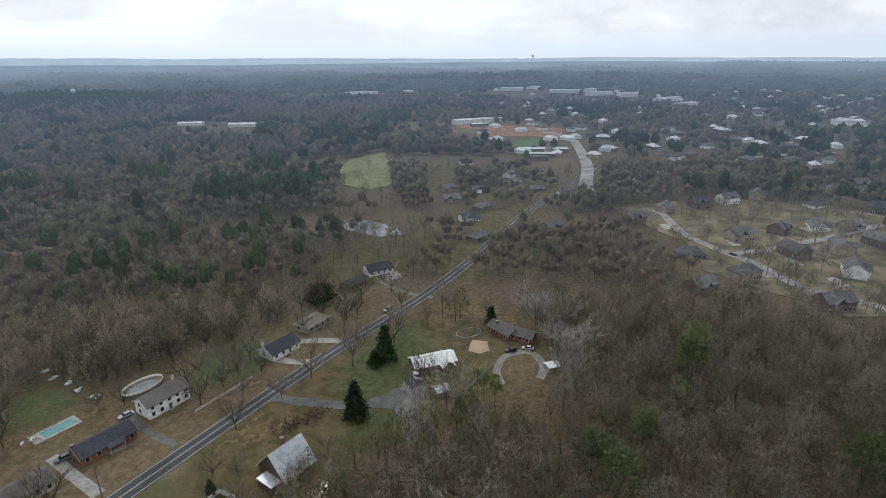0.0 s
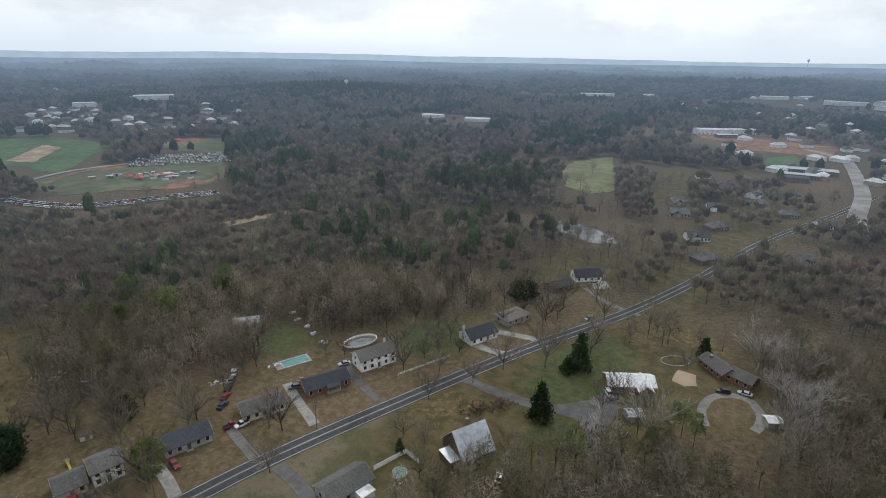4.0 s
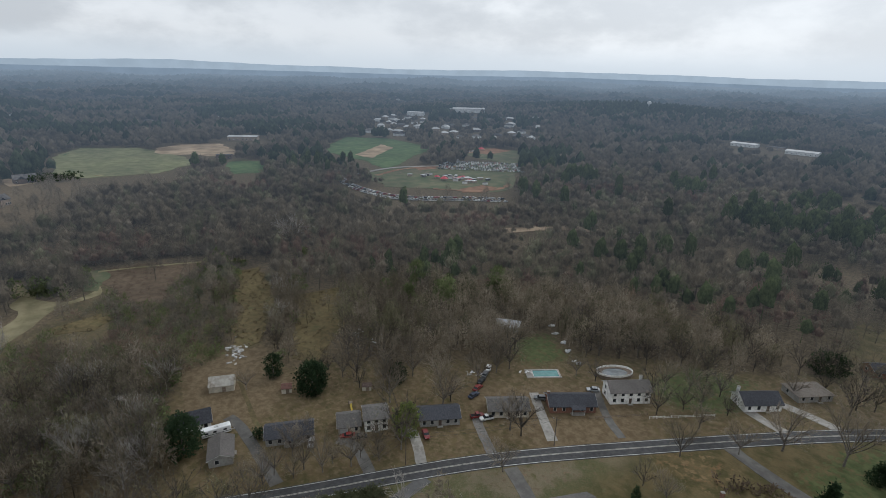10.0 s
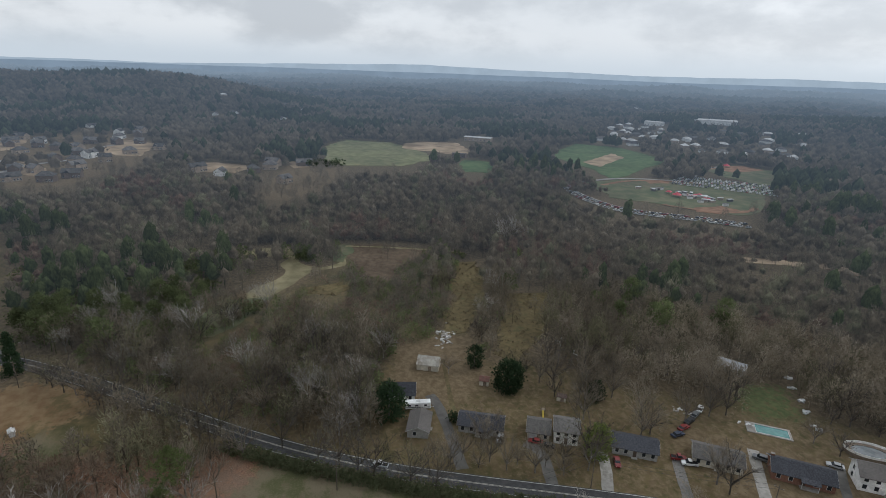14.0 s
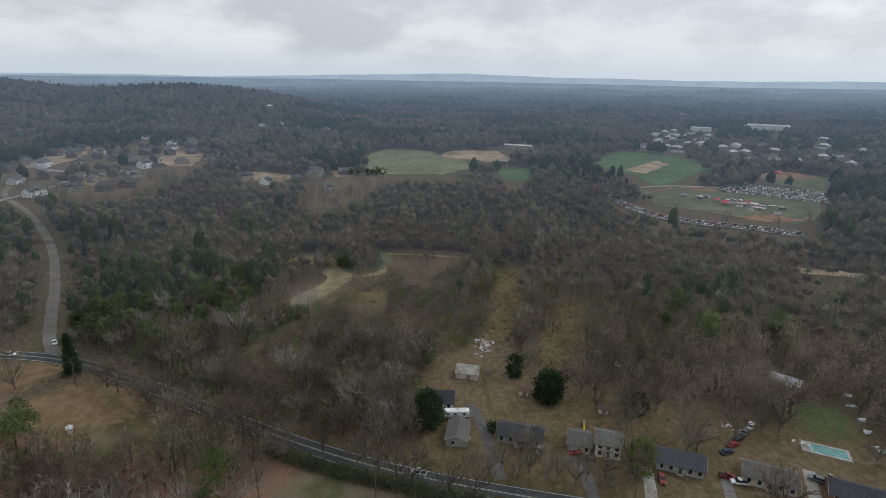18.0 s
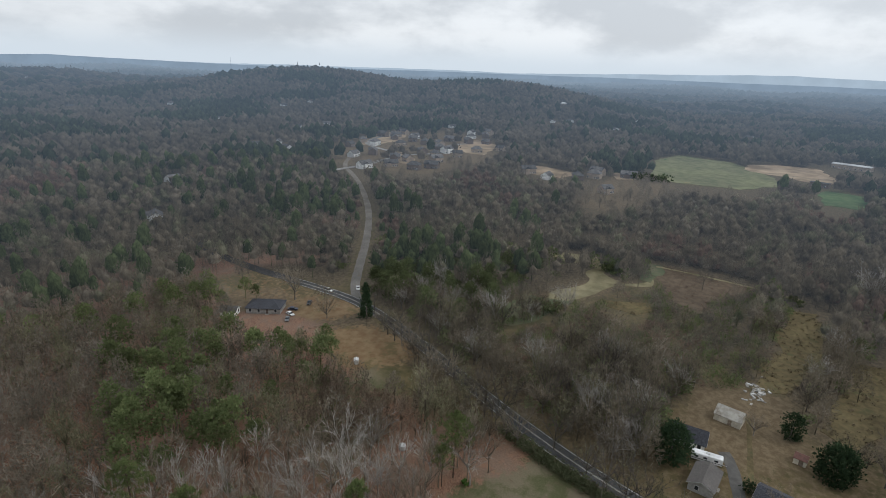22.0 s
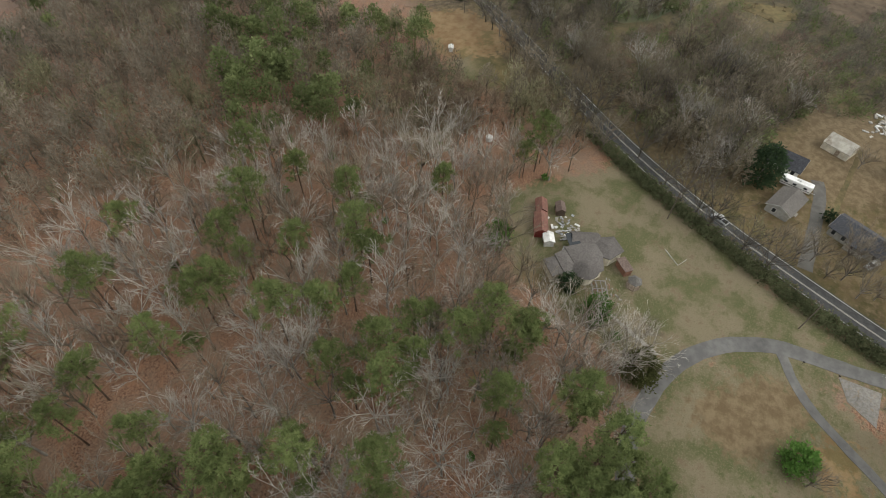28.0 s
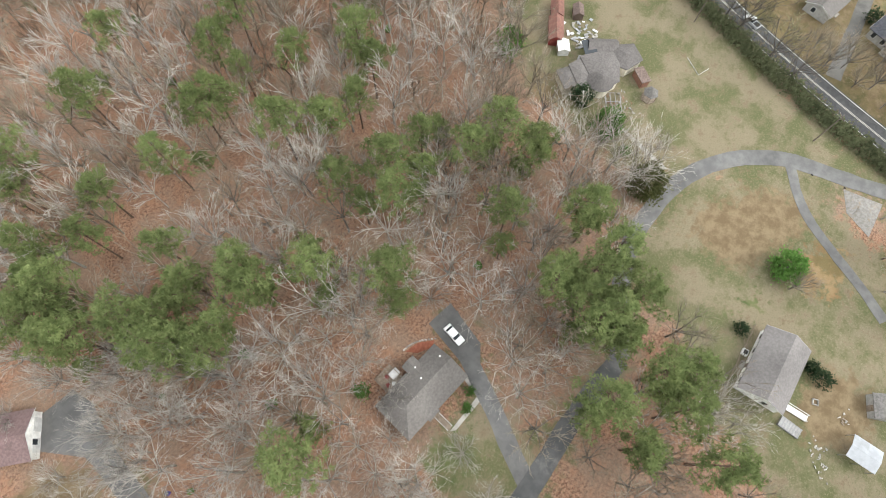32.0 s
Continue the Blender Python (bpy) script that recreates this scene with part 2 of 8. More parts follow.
FAR_TWIG = crown_mass("far_bare_woods", (0.152, 0.128, 0.096), (0.212, 0.180, 0.138), 0.30)
FAR_PINE = crown_mass("far_pine_woods", (0.054, 0.066, 0.040), (0.094, 0.110, 0.068), 0.32)


# ---- the lie of the land ----
PALE_RIDGE = [(-180, 0.0), (-60, -0.2), (-38, -0.35), (-20, -0.15), (0, -0.2), (20, 0.07), (38, 0.12), (44, 0.2), (58, 0.06), (70, 0.2), (79, 0.36), (90, 0.1),
              (104, -0.2), (126, -0.25), (140, -0.3), (147, -0.3), (160, -0.2), (180, 0.0)]
DARK_RIDGE = [(-180, -0.5), (-40, -0.62), (0, -0.5), (20, -0.58), (40, -0.35), (60, -0.45), (80, -0.35), (100, -0.35), (125, -0.4), (138, -0.25), (142, -0.18),
              (145, -0.08), (148, -0.2), (151, -0.14), (156, -0.28), (165, -0.35), (180, -0.5)]


def smooth(v, a, b):
    s = np.clip((v - a) / (b - a), 0, 1)
    return s * s * (3 - 2 * s)


def waves(x, y, step, seed):
    """Rolling relief between -1 and 1, from a few crossed waves."""
    rnd = np.random.RandomState(seed)
    total = np.zeros_like(x)
    for i in range(7):
        a, p, k = rnd.uniform(0, 6.283), rnd.uniform(0, 6.283), rnd.uniform(0.6, 1.7) * 6.283 / step
        total = total + np.sin((x * math.cos(a) + y * math.sin(a)) * k + p)
    return total / 4.0


def bell(x, y, cx, cy, rx, ry, turn=0.0):
    c, s = math.cos(radians(turn)), math.sin(radians(turn))
    u, v = (x - cx) * c + (y - cy) * s, -(x - cx) * s + (y - cy) * c
    return np.exp(-(u / rx) ** 2 - (v / ry) ** 2)


def land(x, y):
    """Height of the ground. Level round the houses, wooded hills farther out, rising slowly to the horizon."""
    x, y = np.asarray(x, float), np.asarray(y, float)
    r = np.hypot(x, y)
    z = smooth(r, 1000, 1800) * 8 * (waves(x, y, 520, 3) + 0.4)
    z = z + 30 * bell(x, y, -830, 1270, 330, 260, 30)
    z = z + 86 * bell(x, y, -1480, -1020, 330, 430, -28) + 64 * bell(x, y, -1560, -390, 400, 275, 10)
    z = z + 40 * bell(x, y, -1150, -1900, 600, 400, 20) + 26 * bell(x, y, 300, 2400, 700, 300, 0)
    z = z + smooth(r, 1800, 4300) * (34 + 13 * waves(x, y, 900, 5)) + smooth(r, 2600, 4200) * 16 * waves(x, y, 1500, 8)
    return z


# ---- open ground in the woods, piece by piece ----
OPEN = []


def open_ground(kind, corners, trees=0.0):
    """A clearing: its kind of cover and how thickly trees stand in it."""
    OPEN.append((kind, np.array(corners, float), trees))


def within(x, y, corners):
    inside = np.zeros(x.shape, bool)
    px, py = corners[:, 0], corners[:, 1]
    j = len(px) - 1
    for i in range(len(px)):
        cross = (py[i] > y) != (py[j] > y)
        edge = (px[j] - px[i]) * (y - py[i]) / ((py[j] - py[i]) or 1e-9) + px[i]
        inside ^= cross & (x < edge)
        j = i
    return inside


ROAD = [(160.3, 569.9), (120.3, 489.9), (70.3, 408.9), (44.3, 357.9), (18.3, 296.9), (-7.1, 247.5), (-24.2, 220.5), (-41.2, 195.5), (-57.1, 168.5), (-72.1, 141.5),
        (-88.1, 112.5), (-99.1, 90.6), (-108.1, 67.6), (-117.1, 42.6), (-127.1, 17.6), (-138.1, -4.5), (-151.2, -25.5), (-165.8, -46.2), (-183.8, -70.2), (-202.7, -98.2),
        (-215.7, -122.1), (-221.7, -146.1), (-225.7, -170.0)]
ROAD_SOUTH = [(-226, -168), (-229, -190), (-240, -230), (-270, -300)]
SIDE_ROAD = [(-214, -121), (-232, -133), (-257, -144), (-308, -166), (-368, -196), (-428, -233), (-493, -279), (-544, -324), (-610, -350)]
LOOP = [(-34, 22), (-46, 16), (-59, 13), (-68, 14), (-77, 16), (-86, 21), (-93, 29), (-97, 38), (-98, 49), (-100, 60), (-103, 76)]
FORK = [(-95, 37), (-88, 41), (-83, 46), (-79, 52), (-74, 60), (-68, 68)]
HEDGE = [(-146, -30), (-136, -14), (-122, 14), (-111, 40), (-104.5, 60)]
LANE = [(-34, 22), (-18, 19), (-4, 18), (12, 16), (34, 8)]
DRIVE_A = [(-24, -12), (-21, -8), (-18, -4), (-13, 4), (-7, 12), (-3, 18)]
DRIVE_D = [(31, -64), (32, -59), (34, -51), (36, -43), (40, -30), (40, 0)]
CIRCLE = [(-60.2, 159.1), (-54.7, 157.6), (-46.0, 155.9), (-36.1, 154.3), (-25.7, 154.5), (-18.4, 155.2), (-13.6, 150.5), (-11.0, 144.0), (-10.6, 135.9)]

open_ground("litter", [(40, 660), (470, 560), (1280, 1560), (1000, 1900), (120, 2050), (200, 1100)], 0.5)
open_ground("litter", [(-700, 420), (-700, 560), (-640, 700), (-860, 960), (-1080, 760), (-1120, 560), (-1000, 470)], 0.55)
open_ground("yard", [(-130, 16), (-112, 62), (-100, 88), (-74, 138), (-42, 192), (-8, 244), (-30, 262), (-58, 236), (-82, 206), (-108, 186), (-132, 158),
                     (-146, 126), (-160, 100), (-178, 84), (-176, 66), (-206, 62), (-204, 30), (-160, 14)], 0.02)
open_ground("tan", [(-128, 110), (-92, 112), (-76, 138), (-90, 150), (-112, 140)])
open_ground("tan", [(-206, 62), (-204, 30), (-168, 26), (-160, 44), (-172, 60)])
open_ground("mixed_yard", [(-116, 44), (-100, 88), (-74, 138), (-42, 192), (-14, 234), (14, 236), (36, 214), (44, 182), (34, 166), (8, 160), (2, 140), (-30, 122),
                     (-48, 100), (-62, 82), (-92, 60)], 0.02)
open_ground("green", [(-40, 158), (-8, 160), (-2, 200), (-20, 216), (-36, 190)])
open_ground("green", [(-34, 136), (-10, 134), (-8, 152), (-30, 152)])
open_ground("meadow", [(21, 169), (20.5, 176), (23, 182), (28, 186), (33, 186), (35, 181), (34.5, 173), (31, 168)], 0.0)
open_ground("earth", [(-10, 206), (-14, 226), (10, 238), (30, 230), (40, 206), (22, 212), (10, 214)], 0.25)
open_ground("earth", [(-66, 128), (-74, 138), (-58, 152), (-46, 146), (-52, 132)], 0.03)
open_ground("earth", [(-6, 152), (-3, 162), (2, 170), (14, 176), (16, 160), (6, 150)], 0.12)
open_ground("tan", [(10, 190), (13, 196), (19, 195), (20, 189), (15, 187)], 0.0)
open_ground("green", [(-100, 168), (-84, 162), (-66, 176), (-70, 204), (-94, 196)])
open_ground("green", [(-150, 150), (-128, 140), (-126, 160), (-146, 172)])
open_ground("lawn", [(-104, -42), (-122, -30), (-138, -18), (-122, 14), (-106, 46), (-102, 58), (-88, 26), (-86, 14), (-72, 8), (-78, -10), (-84, -26), (-94, -34)], 0.0)
open_ground("tan", [(-104, -42), (-96, -34), (-82, -22), (-76, -4), (-84, -18), (-96, -30)])
open_ground("lawn", [(-56, 17), (-68, 17), (-84, 26), (-94, 40), (-84, 60), (-66, 84), (-40, 92), (-22, 70), (-30, 44), (-44, 30)], 0.0)
open_ground("tan", [(-64, 20), (-82, 28), (-90, 40), (-78, 48), (-66, 36)])
open_ground("green", [(-66, 38), (-72, 40), (-62, 46), (-52, 40), (-56, 34)])
open_ground("tan", [(-54, 56), (-42, 54), (-36, 60), (-44, 68), (-53, 66)])
open_ground("dirt", [(-78, 50), (-70, 46), (-66, 54), (-74, 58)])
open_ground("green", [(-1, -4.5), (-4.5, 3), (1, 9), (4, 6), (6, 0)], 0.0)
open_ground("lawn", [(0, -4), (8, 6), (4, 20), (-6, 14), (-10, 0)], 0.15)
open_ground("green", [(-13, -1), (-6.5, -2.5), (-5.8, 0.6), (-12.4, 1.6)], 0.0)
open_ground("litter", [(-20, -18), (4, -20), (8, -2), (-2, 2), (-16, 4), (-28, -10)], 0.0)
open_ground("litter", [(22, -66), (36, -84), (60, -78), (56, -52), (40, -46), (28, -52)], 0.0)
open_ground("tan", [(40.5, -63), (36.5, -55.5), (38, -47), (50, -40), (58, -52), (50, -64)], 0.1)
open_ground("brush", [(-268, -56), (-212, -66), (-192, -12), (-204, 44), (-246, 64), (-268, 40)], 0.1)
open_ground("brush", [(-342, 24), (-322, 68), (-282, 60), (-240, 30), (-230, -10), (-246, -44), (-280, -14), (-312, 14)], 0.12)
open_ground("track", [(-337, -48), (-340, -20), (-310, -11), (-300, -2), (-307, 11), (-340, 13), (-341, 20), (-315, 19), (-300, 11), (-294, -5), (-277, -12), (-259, -28), (-246, -37), (-240, -47), (-259, -44), (-277, -29), (-297, -19), (-319, -20), (-325, -40), (-327, -74), (-336, -76)], 0)
open_ground("fair", [(-261, -50), (-260, -25), (-245, -29), (-237, -36), (-221, -44), (-219, -53), (-239, -54)], 0)
open_ground("fair", [(-340, 13), (-342, 21), (-313, 19), (-305, 11), (-310, 5)], 0)
open_ground("russet", [(-342, 21), (-325, 70), (-304, 59), (-292, 43), (-267, 34), (-286, 20), (-310, 19)], 0.05)
open_ground("rust", [(-270, -9), (-275, 8), (-266, 15), (-256, 8), (-260, -6)], 0.05)
open_ground("rust", [(-300, 80), (-299, 91), (-278, 91), (-243, 79), (-208, 63), (-206, 49), (-245, 64)], 0)
open_ground("rust", [(-247, 94), (-244, 116), (-207, 98), (-180, 78), (-186, 66), (-214, 81)], 0.02)
open_ground("lawn", [(-680, 10), (-803, 14), (-868, 46), (-856, 78), (-846, 110), (-760, 142), (-690, 153), (-634, 99), (-639, 33)], 0)
open_ground("track", [(-690, 30), (-722, 66), (-760, 104), (-720, 136), (-662, 116), (-645, 45)], 0)
open_ground("field", [(-800, 20), (-862, 50), (-852, 74), (-790, 62), (-752, 40)], 0)
open_ground("tan", [(-775, 117), (-823, 129), (-855, 165), (-845, 218), (-746, 218), (-706, 191), (-750, 165)], 0)
open_ground("field", [(-656, 174), (-674, 187), (-659, 224), (-587, 191), (-592, 163)], 0)
open_ground("field", [(-720, 320), (-839, 422), (-792, 477), (-668, 477), (-596, 390), (-535, 320), (-602, 330)], 0)
open_ground("fair", [(-529, 279), (-540, 353), (-516, 418), (-455, 440), (-392, 392), (-381, 351), (-427, 304), (-456, 272)], 0)
open_ground("fair", [(-610, 484), (-625, 550), (-581, 578), (-484, 483), (-546, 471)], 0)
open_ground("dirt", [(-536, 358), (-535, 390), (-514, 378), (-514, 351)], 0)
open_ground("dirt", [(-411, 326), (-414, 361), (-397, 365), (-387, 342), (-396, 321)], 0)
open_ground("dirt", [(-619, 491), (-621, 558), (-589, 563), (-573, 504)], 0)
open_ground("tan", [(-696, -386), (-793, -423), (-862, -420), (-834, -373), (-764, -353), (-710, -372)], 0.03)
open_ground("tan", [(-647, -317), (-671, -304), (-607, -260), (-582, -258), (-601, -286)], 0.03)
open_ground("tan", [(-798, -268), (-843, -259), (-804, -207), (-706, -205), (-711, -229), (-743, -254)], 0.03)
open_ground("tan", [(-655, -144), (-660, -110), (-634, -66), (-596, -83), (-606, -116)], 0.03)
open_ground("tan", [(-671, -35), (-657, -4), (-632, -6), (-623, -27)], 0.03)
open_ground("lawn", [(-113, 562), (-108, 619), (-73, 671), (-46, 491), (-65, 468), (-89, 487)], 0.03)
open_ground("dirt", [(-180, -122), (-196, -103), (-186, -74), (-167, -79), (-157, -98)], 0)
open_ground("dirt", [(-186, -128), (-206, -112), (-214, -128), (-208, -150), (-192, -146)], 0.1)
open_ground("earth", [(-190, -172), (-200, -216), (-228, -198), (-230, -148), (-206, -128)], 0.14)
open_ground("tan", [(-192, -148), (-206, -146), (-216, -168), (-202, -186), (-180, -172)], 0.1)
open_ground("brush", [(-250, -30), (-200, 20), (-158, -2), (-172, -30), (-196, -62), (-224, -90)], 0.8)
open_ground("tan", [(-282, 268), (-266, 310), (-234, 336), (-228, 330), (-258, 302), (-274, 264)], 0.0)
open_ground("lawn", [(-16, 470), (-20, 560), (0, 620), (16, 560), (8, 470)], 0.1)
open_ground("mixed_yard", [(20, 340), (40, 480), (100, 520), (110, 470), (70, 380)], 0.62)
open_ground("mixed_yard", [(10, 240), (-10, 290), (20, 360), (60, 420), (80, 400), (50, 330), (30, 280)], 0.75)
open_ground("mixed_yard", [(-60, 250), (-74, 300), (-30, 370), (0, 330), (-20, 270), (-34, 258)], 0.5)
open_ground("tan", [(-98, 900), (-60, 1030), (190, 1000), (196, 830), (150, 790), (50, 815), (0, 860)], 0.3)
open_ground("dirt", [(48, 806), (169, 788), (196, 890), (100, 930), (16, 972), (24, 905), (70, 870)], 0.0)
open_ground("field", [(79, 729), (132, 790), (128, 693), (90, 690)], 0.0)
open_ground("paved", [(96, 680), (150, 670), (146, 545), (104, 560)], 0.0)
open_ground("suburb", [(128, 400), (150, 320), (140, 270), (180, 215), (260, 240), (330, 340), (300, 400), (210, 430)], 0.38)
open_ground("tan", [(-470, -60), (-476, -10), (-620, 40), (-640, -30)], 0.35)
open_ground("paved", [(-320, 925), (-340, 985), (-460, 985), (-460, 930)], 0.0)

open_ground("lawn", [(-176, -82), (-162, -62), (-150, -66), (-154, -86), (-162, -96)], 0.06)
open_ground("brush", [(-158, -104), (-130, -120), (-100, -66), (-126, -62), (-148, -72)], 0.95)
open_ground("litter", [(-176, -126), (-190, -146), (-178, -160), (-164, -142)], 0.12)
open_ground("litter", [(-480, 200), (-440, 205), (-360, 225), (-315, 300), (-330, 350), (-372, 300), (-400, 262), (-470, 240)], 0.07)
open_ground("litter", [(-560, 20), (-560, 170), (-600, 168), (-630, 60), (-690, 8), (-640, -10)], 0.3)
open_ground("litter", [(-545, 300), (-600, 330), (-740, 335), (-700, 270), (-600, 250)], 0.35)
open_ground("litter", [(-470, -200), (-480, -310), (-560, -330), (-560, -225)], 0.2)
open_ground("litter", [(-100, 480), (-80, 400), (-30, 400), (-40, 450)], 0.35)
open_ground("tan", [(-657.5, 344.3), (-732.7, 426.0), (-697.1, 426.2), (-617.8, 346.1)], 0.0)
open_ground("tan", [(-728, -1611), (-843, -1689), (-938, -1568), (-789, -1314), (-654, -1318), (-618, -1376)], 0.35)
open_ground("tan", [(-540, -220), (-548, -345), (-690, -432), (-860, -432), (-905, -262), (-700, -182)], 0.4)
FIELDS = [(k, c) for k, c, few in OPEN if (few <= 0.05 or k == "suburb") and k in ("suburb", "field", "lawn", "tan", "dirt", "track", "fair", "rust", "russet") and np.hypot(*c.mean(0)) > (260 if k == "dirt" else 190) and c[:, 0].mean() > -1400 and c[:, 1].mean() > -1800]
WAYS = [(ROAD, 5.5), (SIDE_ROAD, 5.0), (LOOP, 3.6), (FORK, 2.6), (LANE, 3.2), (DRIVE_A, 2.6), (DRIVE_D, 2.8), (CIRCLE, 3.6)]


def away(x, y, line):
    """Distance from a way's middle line."""
    best = np.full(np.shape(x), 1e9)
    for (ax, ay), (bx, by) in zip(line, line[1:]):
        dx, dy = bx - ax, by - ay
        s = np.clip(((x - ax) * dx + (y - ay) * dy) / (dx * dx + dy * dy), 0, 1)
        best = np.minimum(best, np.hypot(x - ax - s * dx, y - ay - s * dy))
    return best


def link(name, verts, faces, material, parent=None, label="", shade=False):
    me = bpy.data.meshes.new(name)
    me.from_pydata(verts, [], faces)
    me.materials.append(material)
    if shade:
        me.shade_smooth()
    ob = new(name, me)
    if parent:
        ob.parent = parent
    if label:
        ob["label"] = label
    return ob


def quick_mesh(name, verts, faces, material):
    """A large mesh of triangles or quads from arrays."""
    me = bpy.data.meshes.new(name)
    n, k = faces.shape
    me.vertices.add(len(verts))
    me.vertices.foreach_set("co", np.ascontiguousarray(verts, np.float32).ravel())
    me.loops.add(n * k)
    me.loops.foreach_set("vertex_index", np.ascontiguousarray(faces, np.int32).ravel())
    me.polygons.add(n)
    me.polygons.foreach_set("loop_start", np.arange(0, n * k, k, dtype=np.int32))
    me.materials.append(material)
    me.update(calc_edges=True)
    return me


# ---- the ground, one sheet ----
def spread(lo, hi, step):
    inner = np.arange(lo, hi + step, step)
    out, d, v = [], step, 0.0
    while v < 5200:
        d *= 1.065
        v += min(d, 130.0)
        out.append(v)
    out = np.array(out)
    left, right = lo - out[out < lo + 4950][::-1], inner[-1] + out
    return np.concatenate([left[left > -4950], inner, right[right < 4950]])


gx, gy = spread(-340, 90, 3.3), spread(-180, 280, 3.3)
X, Y = np.meshgrid(gx, gy)
cover = {k: np.zeros(X.shape, np.float32) for k in ("lawn", "green", "dirt", "tan", "dark_ground")}
WOB = 2.2
XW = X + WOB * waves(X, Y, 16, 21)
YW = Y + WOB * waves(X, Y, 16, 22)
MAKE = {"lawn": {"lawn": 1.0}, "earth": {"lawn": 0.7, "dirt": 0.42}, "mixed_yard": {"lawn": 0.78, "tan": 0.3, "green": 0.16}, "tan": {"tan": 1.0}, "green": {"green": 0.7, "lawn": 0.9}, "dirt": {"dirt": 1.0}, "yard": {"lawn": 0.85, "tan": 0.53}, "brush": {"lawn": 0.55, "tan": 0.25}, "meadow": {"tan": 0.75, "lawn": 1.0},
        "field": {"green": 1.0, "lawn": 1.0}, "litter": {}, "paved": {"dirt": 0.2, "tan": 0.6}, "track": {"tan": 0.8}, "suburb": {"tan": 1.0}, "fair": {"lawn": 1.0}, "rust": {"dirt": 0.4, "lawn": 0.5}, "russet": {"lawn": 0.6}}
for kind, corners, _ in OPEN:
    m = within(XW, YW, corners)
    for k, v in MAKE[kind].items():
        cover[k][m] = np.maximum(cover[k][m], v)
for line, w in WAYS:
    d = away(X, Y, line)
    cover["lawn"] = np.maximum(cover["lawn"], (0.6 * (1 - smooth(d, w, w + 4))).astype(np.float32))


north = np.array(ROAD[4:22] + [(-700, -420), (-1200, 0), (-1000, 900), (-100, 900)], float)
# beyond the road and farther out, litter and lawn take darker browns
cover["dark_ground"][within(X, Y, north) | (np.hypot(X, Y) > 330) | ((Y > 100) & (X > -75)) | ((away(X, Y, ROAD) < 26) & (X < -142))] = 1.0


def sheet(x, y):
    """Height of the ground mesh itself, between its grid lines."""
    i = np.clip(np.searchsorted(gx, x) - 1, 0, len(gx) - 2)
    j = np.clip(np.searchsorted(gy, y) - 1, 0, len(gy) - 2)
    u, v = (x - gx[i]) / (gx[i + 1] - gx[i]), (y - gy[j]) / (gy[j + 1] - gy[j])
    z = land(X, Y)
    return (1 - v) * ((1 - u) * z[j, i] + u * z[j, i + 1]) + v * ((1 - u) * z[j + 1, i] + u * z[j + 1, i + 1])


def blur(a, times):
    for _ in range(times):
        a = (a + np.roll(a, 1, 0) + np.roll(a, -1, 0) + np.roll(a, 1, 1) + np.roll(a, -1, 1)) / 5
    return a


verts = np.stack([X.ravel(), Y.ravel(), land(X, Y).ravel()], 1)
nx, ny = len(gx), len(gy)
i0 = (np.arange(ny - 1)[:, None] * nx + np.arange(nx - 1)[None, :]).ravel()
GROUND = bpy.data.materials.new("winter_ground")
me = quick_mesh("ground", verts, np.stack([i0, i0 + 1, i0 + nx + 1, i0 + nx], 1), GROUND)
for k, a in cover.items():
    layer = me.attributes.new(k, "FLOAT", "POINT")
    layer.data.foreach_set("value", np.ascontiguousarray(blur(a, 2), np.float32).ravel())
me.shade_smooth()
ground = tagged(new("ground", me), "leaf-strewn brown winter ground with dry grass clearings", "ground", kind="structure")

GROUND.use_nodes = True
t = GROUND.node_tree
place = t.nodes.new("ShaderNodeNewGeometry").outputs["Position"]


def layer_of(name):
    n = t.nodes.new("ShaderNodeAttribute")
    n.attribute_name = name
    return n.outputs["Fac"]


def frayed(fac, amount=0.35):
    n = t.nodes.new("ShaderNodeMath")
    n.operation = "ADD"
    t.links.new(fac, n.inputs[0])
    t.links.new(ramp(t, noise_of(t, place, 0.45, 5.0, 0.65), 0.2, 0.8, -amount, amount), n.inputs[1])
    return ramp(t, n.outputs[0], 0.3, 0.7)


litter = mix_color(t, ramp(t, noise_of(t, place, 1.9, 7.0, 0.8), 0.40, 0.60), (0.092, 0.047, 0.031), (0.298, 0.172, 0.112))
litter = mix_color(t, ramp(t, noise_of(t, place, 4.2, 4.0, 0.85), 0.52, 0.64, 0, 0.8), litter, (0.36, 0.265, 0.195))
litter = mix_color(t, ramp(t, noise_of(t, place, 0.09, 4.0), 0.4, 0.62, 0, 0.5), litter, (0.205, 0.160, 0.122))
litter = mix_color(t, ramp(t, noise_of(t, place, 0.31, 6.0, 0.7), 0.5, 0.66, 0, 0.6), litter, (0.26, 0.140, 0.086))
litter = mix_color(t, layer_of("dark_ground"), litter, mix_color(t, ramp(t, noise_of(t, place, 0.5, 6.0, 0.7), 0.36, 0.64), (0.074, 0.057, 0.034), (0.148, 0.113, 0.068)))
lawn = mix_color(t, ramp(t, noise_of(t, place, 0.075, 8.0, 0.68), 0.43, 0.57), (0.090, 0.094, 0.043), (0.172, 0.144, 0.095))
lawn = mix_color(t, ramp(t, noise_of(t, place, 0.30, 7.0, 0.75), 0.52, 0.68, 0, 0.7), lawn, (0.128, 0.090, 0.058))
lawn = mix_color(t, ramp(t, noise_of(t, place, 2.2, 5.0, 0.8), 0.50, 0.64, 0, 0.6), lawn, (0.205, 0.176, 0.120))
lawn = mix_color(t, ramp(t, noise_of(t, place, 3.1, 4.0, 0.8), 0.54, 0.68, 0, 0.55), lawn, (0.058, 0.062, 0.026))
